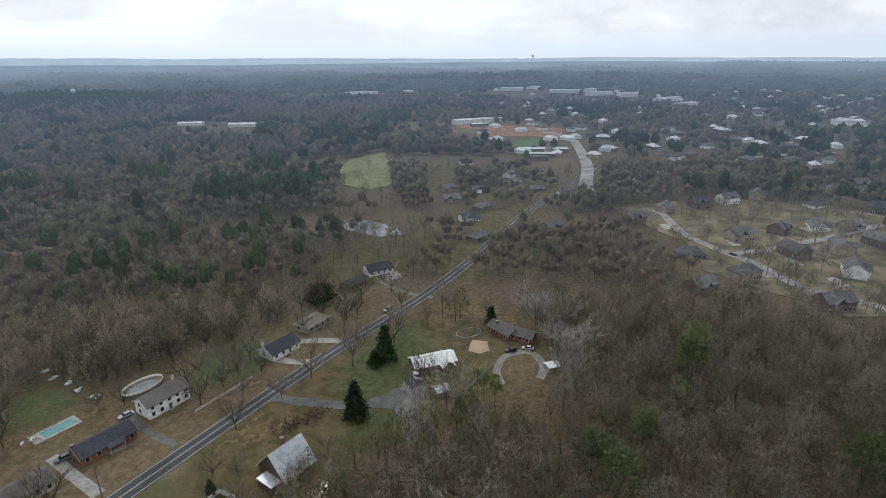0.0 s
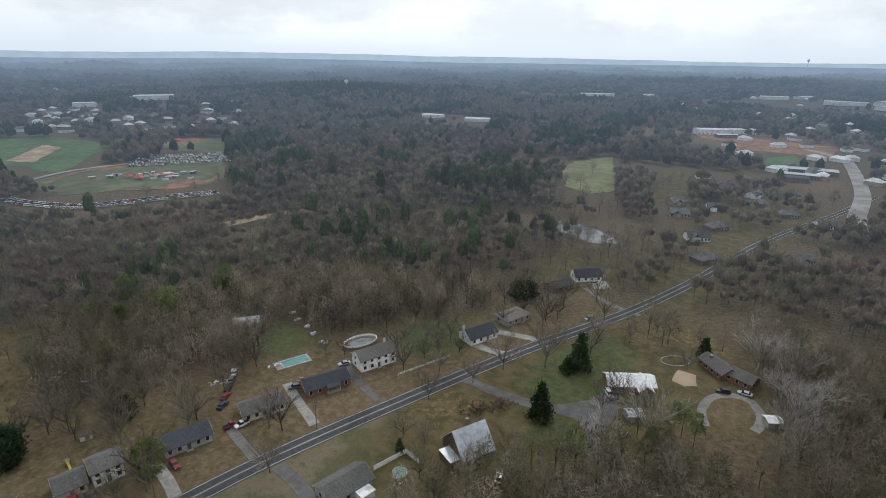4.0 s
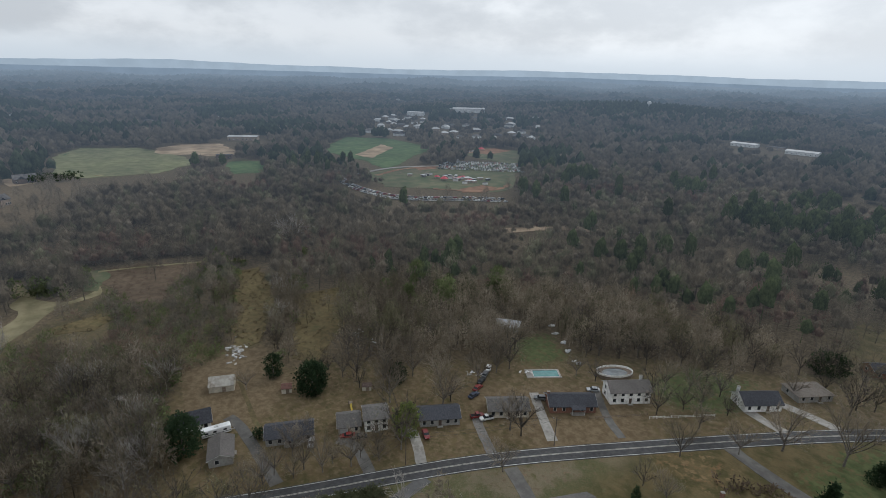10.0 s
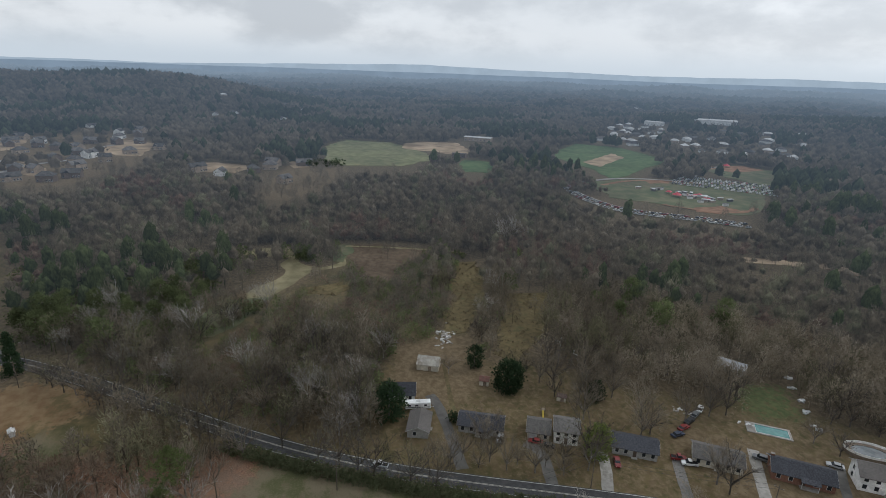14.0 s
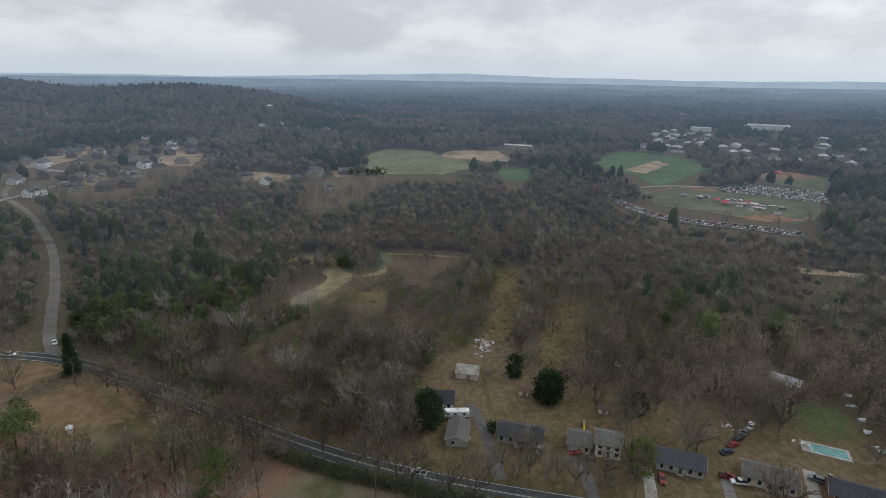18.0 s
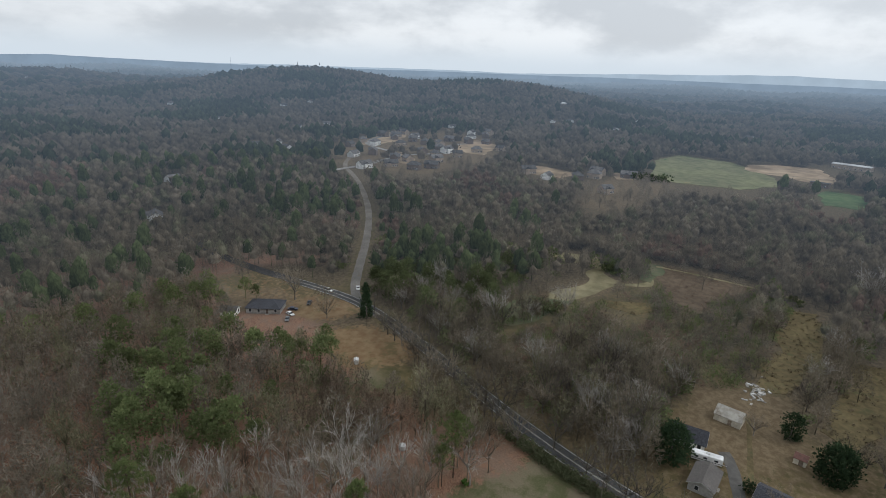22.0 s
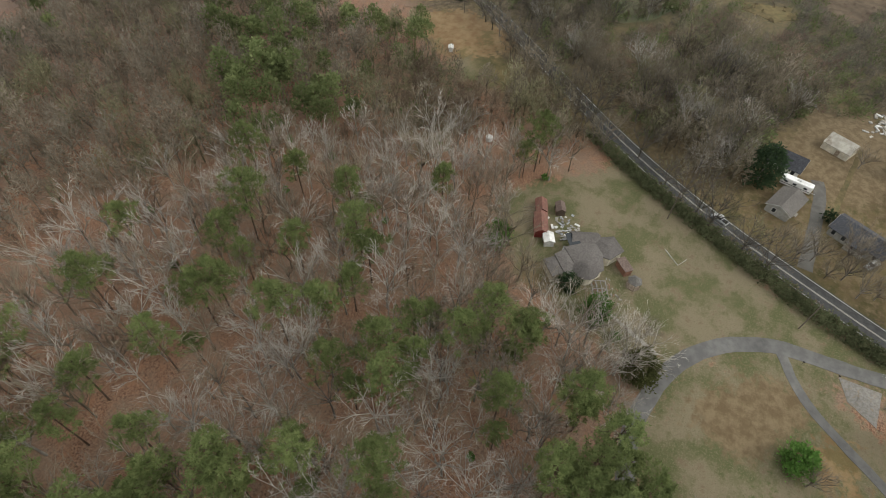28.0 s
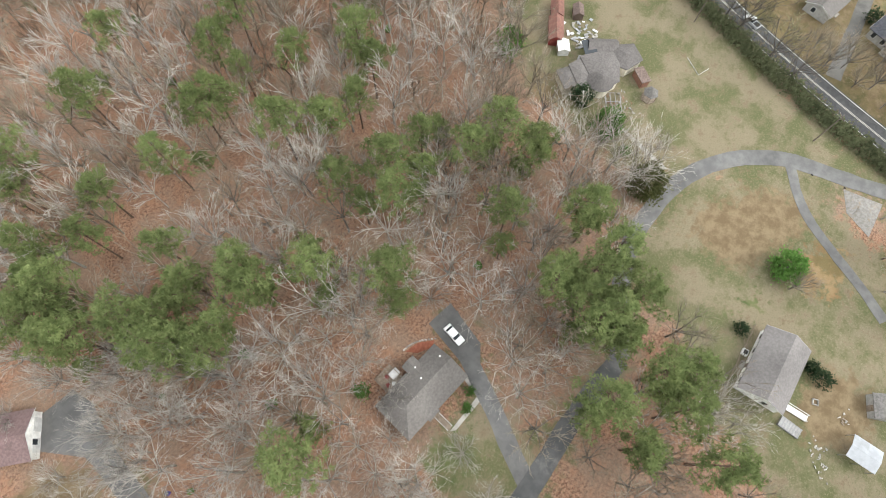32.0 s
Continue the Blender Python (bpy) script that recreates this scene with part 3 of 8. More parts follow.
lawn = mix_color(t, layer_of("dark_ground"), lawn, mix_color(t, ramp(t, noise_of(t, place, 0.16, 6.0, 0.65), 0.38, 0.64), (0.076, 0.068, 0.029), (0.142, 0.109, 0.054)))
tan = mix_color(t, ramp(t, noise_of(t, place, 0.4, 6.0, 0.65), 0.35, 0.65), (0.118, 0.085, 0.048), (0.182, 0.138, 0.084))
green = mix_color(t, ramp(t, noise_of(t, place, 0.35, 5.0), 0.35, 0.65), (0.064, 0.082, 0.030), (0.105, 0.118, 0.050))
dirt = mix_color(t, ramp(t, noise_of(t, place, 0.2, 6.0, 0.65), 0.35, 0.65), (0.168, 0.104, 0.052), (0.232, 0.162, 0.088))
dirt = mix_color(t, ramp(t, noise_of(t, place, 0.11, 7.0, 0.7), 0.5, 0.62, 0, 0.75), dirt, (0.112, 0.094, 0.040))
tone = mix_color(t, frayed(layer_of("lawn")), litter, lawn)
tone = mix_color(t, frayed(layer_of("tan")), tone, tan)
tone = mix_color(t, frayed(layer_of("green"), 0.5), tone, green)
tone = mix_color(t, frayed(layer_of("dirt"), 0.45), tone, dirt)
t.links.new(tone, t.nodes["Principled BSDF"].inputs["Base Color"])
t.nodes["Principled BSDF"].inputs["Roughness"].default_value = 0.95
t.nodes["Principled BSDF"].inputs["Specular IOR Level"].default_value = 0.15
relief = node(t, "ShaderNodeBump", Strength=0.6, Distance=0.25)
t.links.new(noise_of(t, place, 1.4, 5.0, 0.7), relief.inputs["Height"])
t.links.new(relief.outputs[0], t.nodes["Principled BSDF"].inputs["Normal"])
# the ground sheet carries the painted haze too
haze_glow(GROUND)


# ---- the far ridges at the horizon, a plain backdrop with its haze painted as glow ----
def far_ridge(name, distance, profile, rough, glow, seed, label):
    m = bpy.data.materials.new(name)
    m.use_nodes = True
    tree = m.node_tree
    place = tree.nodes.new("ShaderNodeNewGeometry").outputs["Position"]
    # hazy blue is emitted by the hills themselves, no lamp lights them
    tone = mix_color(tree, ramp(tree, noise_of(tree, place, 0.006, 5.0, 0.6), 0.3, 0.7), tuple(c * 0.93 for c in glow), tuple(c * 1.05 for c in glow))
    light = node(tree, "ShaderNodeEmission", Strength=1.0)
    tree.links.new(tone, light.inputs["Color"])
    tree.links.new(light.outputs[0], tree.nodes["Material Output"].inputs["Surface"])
    n = 1200
    a = np.linspace(-180, 180, n, endpoint=False)
    rnd = np.random.RandomState(seed)
    bumps = sum(np.sin(np.radians(a) * k + rnd.uniform(0, 6.28)) * 1.6 / k ** 0.62 for k in (9, 14, 23, 41, 77, 130, 190, 260, 350))
    top = 110 + distance * np.tan(np.radians(np.interp(a, [p for p, _ in profile], [e for _, e in profile]))) + rough * bumps
    x, y = -np.sin(np.radians(a)), np.cos(np.radians(a))
    rows = [np.stack([x * d, y * d, z], 1) for d, z in ((distance - 90, np.full(n, -30.0)), (distance - 30, top * 0.75), (distance, top), (distance + 60, np.full(n, -30.0)))]
    f = [(r * n + i, r * n + (i + 1) % n, (r + 1) * n + (i + 1) % n, (r + 1) * n + i) for r in range(3) for i in range(n)]
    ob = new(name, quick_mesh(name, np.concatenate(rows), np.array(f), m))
    tagged(ob, label, "hills", kind="structure")


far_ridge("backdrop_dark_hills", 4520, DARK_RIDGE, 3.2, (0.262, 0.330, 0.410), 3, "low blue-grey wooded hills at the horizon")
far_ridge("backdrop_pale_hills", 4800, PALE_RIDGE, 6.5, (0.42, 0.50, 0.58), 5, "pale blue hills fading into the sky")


# ---- far fields, crisp-edged sheets laid on the ground ----
FIELD_MATS = {"suburb": surface("dry_winter_lawns", (0.098, 0.086, 0.046), (0.205, 0.166, 0.100), 0.08, 0.95, bump=0, big=0.03, stain=(0.27, 0.225, 0.15), far=True),
              "field": surface("far_green_field", (0.060, 0.108, 0.034), (0.105, 0.150, 0.055), 0.1, 0.95, bump=0, big=0.02, far=True),
              "lawn": surface("far_dry_meadow", (0.132, 0.142, 0.058), (0.205, 0.200, 0.096), 0.1, 0.95, bump=0, big=0.02, far=True),
              "tan": surface("far_sandy_ground", (0.23, 0.165, 0.098), (0.43, 0.325, 0.215), 0.04, 0.95, bump=0, big=0.03, far=True),
              "track": surface("dry_grass_track", (0.180, 0.158, 0.090), (0.265, 0.233, 0.142), 0.12, 0.95, bump=0.3, big=0.03, stain=(0.12, 0.115, 0.06)),
              "fair": surface("worn_fair_ground", (0.072, 0.092, 0.038), (0.140, 0.134, 0.068), 0.06, 0.95, bump=0, big=0.02, stain=(0.20, 0.15, 0.10), far=True),
              "rust": surface("rusty_broom_grass", (0.095, 0.076, 0.036), (0.160, 0.124, 0.062), 0.45, 0.95, bump=0.15, big=0.06, stain=(0.085, 0.085, 0.038)),
              "russet": surface("russet_brush_ground", (0.085, 0.062, 0.042), (0.13, 0.098, 0.068), 0.25, 0.95, bump=0.4, big=0.04),
              "dirt": surface("far_red_earth", (0.215, 0.110, 0.060), (0.300, 0.172, 0.098), 0.12, 0.95, bump=0, big=0.03, far=True)}
for i, (kind, c) in enumerate(FIELDS):
    q = np.vstack([c, c[:1]])
    fine = np.concatenate([a + (b - a) * np.linspace(0, 1, 12, endpoint=False)[:, None] for a, b in zip(q, q[1:])])
    fine = fine + 3.0 * np.stack([waves(fine[:, 0], fine[:, 1], 40, 51), waves(fine[:, 0], fine[:, 1], 40, 52)], 1)
    z = 0.06 + 0.012 * i
    rise = sheet(fine[:, 0], fine[:, 1]) + (0.5 if np.hypot(*c.mean(0)) > 900 else 0.0)
    v = [(*p, z + e) for p, e in zip(fine, rise)]
    n = len(v)
    ob = link("field_%d" % (i + 1), v + [(x, y, e - 0.9) for x, y, e in v], [tuple(range(n))] + [(k, n + k, n + (k + 1) % n, (k + 1) % n) for k in range(n)], FIELD_MATS[kind])
    tagged(ob, {"suburb": "dry tan lawns between suburban houses", "field": "mown green playing field", "lawn": "dry yellow-green meadow", "tan": "pale sandy cleared ground", "dirt": "bare red-brown earth", "track": "winding pale dry-grass track in a meadow", "fair": "worn grass and earth of a fairground", "rust": "strip of rusty broom grass between trees", "russet": "russet brush clearing"}[kind], "field", kind="structure")


# ---- roads and drives ----
def curve_points(line, step=3.0):
    """The way's middle line, rounded, at even steps."""
    p = np.array(line, float)
    for _ in range(3):
        q = np.empty((2 * len(p) - 2, 2))
        q[0::2], q[1::2] = p[:-1] * 0.75 + p[1:] * 0.25, p[:-1] * 0.25 + p[1:] * 0.75
        p = np.vstack([p[:1], q, p[-1:]])
    s = np.concatenate([[0], np.cumsum(np.hypot(*np.diff(p, axis=0).T))])
    at = np.arange(0, s[-1], step)
    return np.stack([np.interp(at, s, p[:, 0]), np.interp(at, s, p[:, 1])], 1)


def strip(name, line, width, z, material, offset=0.0, ragged=0.0, depth=0.12, seed=1):
    """A paved band with a real thickness along a way."""
    p = curve_points(line)
    d = np.gradient(p, axis=0)
    d /= np.hypot(d[:, 0], d[:, 1])[:, None]
    n = np.stack([-d[:, 1], d[:, 0]], 1)
    rnd = np.random.RandomState(seed)
    a = p + n * (offset + width / 2 + rnd.uniform(-ragged, ragged, len(p))[:, None])
    b = p + n * (offset - width / 2 + rnd.uniform(-ragged, ragged, len(p))[:, None])
    k = len(p)
    h = z + land(p[:, 0], p[:, 1])
    v = [(*q, e) for q, e in zip(a, h)] + [(*q, e) for q, e in zip(b, h)] + [(*q, e - depth) for q, e in zip(a, h)] + [(*q, e - depth) for q, e in zip(b, h)]
    f = []
    for i in range(k - 1):
        f += [(i, k + i, k + i + 1, i + 1), (i, i + 1, 2 * k + i + 1, 2 * k + i), (k + i + 1, k + i, 3 * k + i, 3 * k + i + 1)]
    return link(name, v, f, material)


tagged(strip("road_south", ROAD_SOUTH, 6.3, 0.082, ASPHALT), "dark asphalt road going on under bare trees", "road", kind="structure")
road = tagged(strip("road", ROAD, 6.5, 0.09, ASPHALT), "dark two-lane asphalt road with white edge lines", "road", kind="structure")
for name, off, w, m in (("edge_line", 2.85, 0.2, LINE), ("edge_line", -2.85, 0.2, LINE), ("centre_line", 0.16, 0.14, YELLOW), ("centre_line", -0.16, 0.14, YELLOW)):
    strip(name, ROAD, w, 0.096, m, off, depth=0.03).parent = road
tagged(strip("side_road", SIDE_ROAD, 5.0, 0.075, GRAVEL, ragged=0.2), "pale worn asphalt road running uphill between woods", "road", kind="structure")
tagged(strip("driveway_loop", LOOP, 3.9, 0.07, GREY_DRIVE, ragged=0.15), "grey asphalt drive curving round a lawn", "driveway", kind="structure")
tagged(strip("driveway_fork", FORK, 2.3, 0.065, GREY_DRIVE, ragged=0.12), "narrow grey asphalt drive", "driveway", kind="structure")
tagged(strip("lane", LANE, 4.0, 0.064, PATCHED, ragged=0.15), "dark narrow asphalt lane under pines", "lane", kind="structure")
tagged(strip("driveway_a", DRIVE_A, 3.6, 0.06, GREY_DRIVE, ragged=0.15), "patched grey asphalt drive beside a house", "driveway", kind="structure")
tagged(strip("driveway_d", DRIVE_D, 4.4, 0.06, GREY_DRIVE, ragged=0.3), "grey asphalt drive with leaves on it", "driveway", kind="structure")
tagged(strip("driveway_circle", CIRCLE, 4.6, 0.07, DRIVE, ragged=0.15), "grey asphalt drive past a cedar tree", "driveway", kind="structure")


# ---- trees ----
def unit(v):
    return v / (np.linalg.norm(v) + 1e-9)


def side_of(d, rnd):
    return unit(np.cross(d, rnd.normal(size=3)))


class Soup:
    """Triangles gathered into arrays."""

    def __init__(self):
        self.v, self.f, self.n = [], [], 0

    def add(self, v, f):
        self.v.append(np.asarray(v, float))
        self.f.append(np.asarray(f, int) + self.n)
        self.n += len(v)

    def tube(self, a, b, ra, rb, sides=3, rnd=None):
        d = unit(b - a)
        u = unit(np.cross(d, (0.31, 0.95, 0.1)))
        w = np.cross(d, u)
        ring = [u * math.cos(6.2832 * i / sides) + w * math.sin(6.2832 * i / sides) for i in range(sides)]
        v = [a + q * ra for q in ring] + [b + q * rb for q in ring]
        f = []
        for i in range(sides):
            j = (i + 1) % sides
            f += [(i, j, sides + j), (i, sides + j, sides + i)]
        self.add(v, f)

    def blade(self, a, b, w, rnd):
        s = side_of(unit(b - a), rnd) * w / 2
        self.add([a - s, a + s, b], [(0, 1, 2)])

    def arrays(self):
        return np.concatenate(self.v), np.concatenate(self.f)


def limb_tree(seed, height, spread_r, levels, counts, twig, trunk_r, sides=5, lean=0.05, bole=0.42, wide=1.0):
    """A bare tree: a tapered bole that forks into limbs, branches and twigs. Returns wood and twig triangles."""
    rnd = np.random.RandomState(seed)
    wood, fine = Soup(), Soup()

    def grow(a, d, length, r, level):
        d = unit(d)
        mid = a + d * length * 0.5
        d2 = unit(d + rnd.normal(size=3) * 0.11 + np.array([0, 0, 0.10]))
        end = mid + d2 * length * 0.5
        if level == 0:
            wood.tube(a, mid, r, r * 0.78, sides)
            wood.tube(mid, end, r * 0.78, r * 0.55, sides)
        elif level == 1:
            wood.tube(a, mid, r, r * 0.7, 3)
            wood.tube(mid, end, r * 0.7, r * 0.35, 3)
        elif level == 2 and levels > 3:
            fine.tube(a, end, r, r * 0.3, 3)
        else:
            fine.blade(a, end, max(r * 2.0, twig), rnd)
        if level + 1 >= levels:
            return
        k = counts[level]
        for i in range(k):
            s = rnd.uniform(0.35, 1.0) if level else rnd.uniform(0.6, 1.0)
            p = a + (mid - a) * 2 * s if s < 0.5 else mid + (end - mid) * (2 * s - 1)
            out = side_of(d, rnd)
            if level == 0:
                angle = 6.2832 * (i + rnd.uniform(-0.3, 0.3)) / k
                out = np.array([math.cos(angle), math.sin(angle), 0.0])
            open_by = rnd.uniform(0.4, 0.85) * wide if level == 0 else rnd.uniform(0.45, 0.9)
            if level == 0 and i == 0:
                open_by = 0.1
            nd = unit(d * 1.0 + out * open_by + np.array([0, 0, 0.12]))
            nl = (height * (1 - bole) * rnd.uniform(0.6, 0.85)) if level == 0 else length * rnd.uniform(0.38, 0.6)
            if level == 0:
                nl = min(nl, spread_r / max(0.3, math.hypot(nd[0], nd[1])))
            grow(p, nd, nl, r * (0.52 if level == 0 else 0.5), level + 1)

    grow(np.zeros(3), np.array([rnd.normal() * lean, rnd.normal() * lean, 1.0]), height * bole * 1.25, trunk_r, 0)
    return wood.arrays(), fine.arrays()


def tuft(soup, centre, size, count, rnd, up=0.35, flat=0.7, slim=1.0):
    """A clump of small leaf blades round a point."""
    for _ in range(count):
        o = rnd.normal(size=3) * size * np.array([0.5, 0.5, 0.5 * flat])
        d = unit(o + np.array([0, 0, up * size]) + rnd.normal(size=3) * 0.3 * size)
        s = side_of(d, rnd) * size * rnd.uniform(0.22, 0.4) * slim
        a = centre + o
        if slim < 1:
            o *= 0.62
            a = centre + o
            d = unit(o / size + np.array([0, 0, 0.12]) + rnd.normal(size=3) * 0.22)
            s = unit(np.cross(d, np.array([0, 0, 1.0]) + rnd.normal(size=3) * 0.4)) * size * rnd.uniform(0.22, 0.4) * slim
        soup.add([a - s, a + s, a + d * size * rnd.uniform(0.5, 0.9)], [(0, 1, 2)])


def pine_tree(seed, height, radius, clumps, blades, size, sides=5, start=0.52, lobes=False):
    rnd = np.random.RandomState(seed)
    wood, leaf = Soup(), Soup()
    top = np.array([rnd.normal() * 0.5, rnd.normal() * 0.5, height])
    wood.tube(np.zeros(3), top * 0.55, 0.24, 0.17, sides)
    wood.tube(top * 0.55, top * 0.96, 0.17, 0.05, sides)
    for i in range(clumps):
        s = rnd.uniform(0, 1) ** 0.8
        z = start + (1 - start) * s
        wide = radius * (math.sin(min(1.0, (1.05 - s) * 1.25 + 0.12) * 1.57)) * (0.55 + 0.45 * math.sin(min(1, s * 3 + 0.35) * 1.57))
        a = rnd.uniform(0, 6.2832)
        rr = wide * rnd.uniform(0.2, 1.0) ** 0.55
        if lobes:
            rr *= 0.82 + 0.28 * math.sin(2 * a + seed + 2.2 * s) + 0.2 * math.sin(5 * a + 6 * s + seed)
        c = top * z + np.array([rr * math.cos(a), rr * math.sin(a), rnd.normal() * 0.25])
        c[2] = height * z
        if i % 3 == 0 and sides > 3:
            wood.tube(top * (z - 0.03), c, 0.05, 0.02, 3)
        tuft(leaf, c, size * rnd.uniform(0.8, 1.25), blades, rnd, slim=0.5 if lobes else 1.0)
    return wood.arrays(), leaf.arrays()


def cone_tree(seed, height, radius, clumps, blades, size, power=0.8, skirt=0.03, round_top=False):
    """A dense evergreen, pointed or round, leafy to the ground."""
    rnd = np.random.RandomState(seed)
    wood, leaf = Soup(), Soup()
    wood.tube(np.zeros(3), np.array([0, 0, height * 0.8]), radius * 0.09, 0.04, 5)
    for i in range(clumps):
        s = skirt + (1 - skirt) * (i + rnd.uniform()) / clumps
        s = 1 - (1 - s) ** 0.75 if not round_top else s
        wide = radius * ((1 - s) ** power if not round_top else math.sqrt(max(0.02, 1 - (2 * s - 0.85) ** 2 / 1.4)))
        wide *= 1 + 0.18 * math.sin(i * 2.4 + seed)
        a = rnd.uniform(0, 6.2832)
        rr = wide * rnd.uniform(0.55, 1.0)
        tuft(leaf, np.array([rr * math.cos(a), rr * math.sin(a), height * s]), size * rnd.uniform(0.8, 1.2), blades, rnd, 0.6)
    return wood.arrays(), leaf.arrays()


def tree_thing(name, made, bark, leaf, crown_label=""):
    """One tree as a thing: a trunk and a crown under an empty at its foot."""
    base = new(name)
    for part_name, (v, f), m in (("trunk", made[0], bark), ("crown", made[1], leaf)):
        ob = new(part_name, quick_mesh(part_name, v, f, m))
        ob.parent = base
    return base


BARE = [limb_tree(s, h, r, 5, (8, 5, 4, 4), 0.055, 0.25, bole=0.36, wide=1.3) for s, h, r in ((1, 16, 4.9), (2, 18, 5.3), (3, 14, 4.4), (4, 17, 5.0), (5, 18, 4.6), (6, 13, 4.4))]
WIDE = [limb_tree(s, h, r, 5, (10, 6, 5, 5), 0.045, 0.32, bole=0.24, wide=1.4) for s, h, r in ((11, 15, 7.5), (12, 17, 8.5), (13, 13, 6.5))]
PINES = [pine_tree(s, h, r, 150, 24, 0.66, lobes=True) for s, h, r in ((21, 20, 4.9), (22, 22, 5.5), (23, 18, 4.5), (24, 21, 5.1))]

CROWD = random.Random(7)
BARE_MADE, PINE_MADE = {}, {}
bare_kinds = [("bare_tree", i, BARK, TWIG) for i in range(6)] + [("pale_tree", i, PALE, PALE) for i in range(6)]
bare_label = {"bare_tree": "leafless grey-brown hardwood standing in leaf litter", "pale_tree": "leafless hardwood with pale silvery limbs"}


def plant(x, y, turn, scale, kind, i, label, group=""):
    """Put up one tree; the first of each kind is built, later ones are copies that share its meshes."""
    key = (kind, i)
    m = pose(x, y, -0.15, 0, 0, turn)
    if key not in BARE_MADE:
        if kind == "pine_tree":
            ob = tree_thing(kind, PINES[i], PINE_BARK, NEEDLES)
        elif kind == "yard_tree":
            ob = tree_thing(kind, WIDE[i], BARK, TWIG)
        elif kind == "garden_tree":
            limbs = limb_tree(160 + i, 10 + i, 4.8, 4, (9, 5, 3), 0.11, 0.26, bole=0.22, wide=1.5)
            ob = tree_thing(kind, (joined(limbs), dome_tree(170 + i, 12 + i, 4.6 + 0.4 * i, 4, 300, 0.42, 0.05, 0.3)), DARK_BARK, (DUSK, OLIVE, TWIG)[i % 3])
        elif kind == "pale_yard_tree":
            ob = tree_thing(kind, WIDE[i], PALE, PALE)
        else:
            ob = tree_thing(kind, BARE[i], BARK if kind == "bare_tree" else PALE, TWIG if kind == "bare_tree" else PALE)
        BARE_MADE[key] = ob
        tagged(ob, label, "tree", group)
        ob.matrix_world = m @ Matrix.Scale(scale, 4)
        return ob
    ob = copy_thing(BARE_MADE[key], m)
    ob.matrix_world = m @ Matrix.Scale(scale, 4)
    return tagged(ob, label, "tree", group)


def free(x, y, margin=0.0):
    """How thickly trees may stand at places: 1 in the woods, less in clearings, 0 on the ways and round the houses."""
    d = np.ones(np.shape(x))
    for kind, corners, trees in OPEN:
        d[within(x, y, corners)] = trees
    for kind, corners, trees in OPEN:
        if math.hypot(*corners.mean(0)) > (230 if kind in ("dirt", "lawn") else 150) and kind not in ("litter", "brush", "yard", "earth", "mixed_yard"):
            m = within(x * 1.15, y * 1.15, corners) | (within(x * 1.08, y * 1.08, corners) if kind not in ("track", "fair") else within(x * 1.24, y * 1.24, corners))
            d[m] = np.minimum(d[m], max(trees, 0.02))
    d[away(x * 1.1, y * 1.1, SIDE_ROAD) < 5.2] = 0
    d[away(x, y, HEDGE) < 7] = 0
    for line, w in WAYS:
        d[away(x, y, line) < w + margin] = 0
    for hx, hy, hr in KEEP:
        d[np.hypot(x - hx, y - hy) < hr] = 0
    return d


# places of the farther houses, each with its cleared yard
EAST_AT = [(132, 363), (165, 394), (195, 402), (222, 414), (142, 295), (185, 324), (218, 337), (248, 345), (201, 294), (155, 261), (128, 250), (215, 265), (177, 225), (270, 345),
           (318, 384), (341, 434), (322, 446), (232, 300), (262, 310), (282, 400), (306, 352), (250, 424), (366, 470)]
ROADSIDE_AT = [(72, 350), (80, 461), (63, 520), (3, 465), (63, 487), (32, 459), (43, 550), (30, 402), (18, 372), (92, 528), (22, 330), (100, 440), (6, 428), (60, 590), (24, 585)]
HILLSIDE_AT = [(-675, -389), (-728, -397), (-795, -398), (-807, -380), (-803, -346), (-755, -309), (-761, -287), (-806, -287), (-669, -228), (-852, -268), (-875, -250), (-910, -255),
               (-809, -230), (-725, -219), (-698, -253), (-612, -290), (-606, -270), (-561, -242), (-565, -273), (-541, -294), (-631, -330), (-665, -256), (-580, -228), (-606, -122),
               (-585, -96), (-600, -65), (-639, -48), (-640, -14), (-542, -31)]
rh = random.Random(5)
for hx, hy in list(HILLSIDE_AT):
    spot = (hx + rh.uniform(-34, 34), hy + rh.uniform(-34, 34))
    if hx < -600 and min(math.hypot(spot[0] - q[0], spot[1] - q[1]) for q in HILLSIDE_AT) > 20:
        HILLSIDE_AT.append(spot)
WOODS_AT = [(-1116, -182), (-1149, -153), (-1376, -71), (-1320, -23), (-1120, -60), (-1305, 67), (-1463, 57), (-1271, 137), (-1210, 185), (-1128, 197), (-952, -336), (-429, -764),
            (-830, -757), (-817, -576), (-614, -502), (-650, -491), (-613, -452), (-876, -553), (-386, -414), (-282, -323), (-246, -488), (-1034, -761), (-1088, -729), (-300, -640)]
SHOPS_AT = [(219, 1814), (311, 1939), (353, 1636), (424, 1627), (422, 1529), (488, 1495), (562, 1414), (658, 902), (2021, 2757), (554, 1276), (-233, 1606), (-124, 1921)]
TOWN_AT = []
rt = random.Random(11)
for i in range(250):
    if i < 165:
        a, r = -4 - 34 * rt.random() ** 0.8, 640 + 1300 * rt.random() ** 1.2
    elif i < 215:
        a, r = 61 - 18 * rt.random() ** 1.3, rt.uniform(930, 1350)
    else:
        a, r = rt.uniform(-36, 150), rt.uniform(1300, 2300)
    TOWN_AT.append((round(-r * math.sin(radians(a))), round(r * math.cos(radians(a)))))
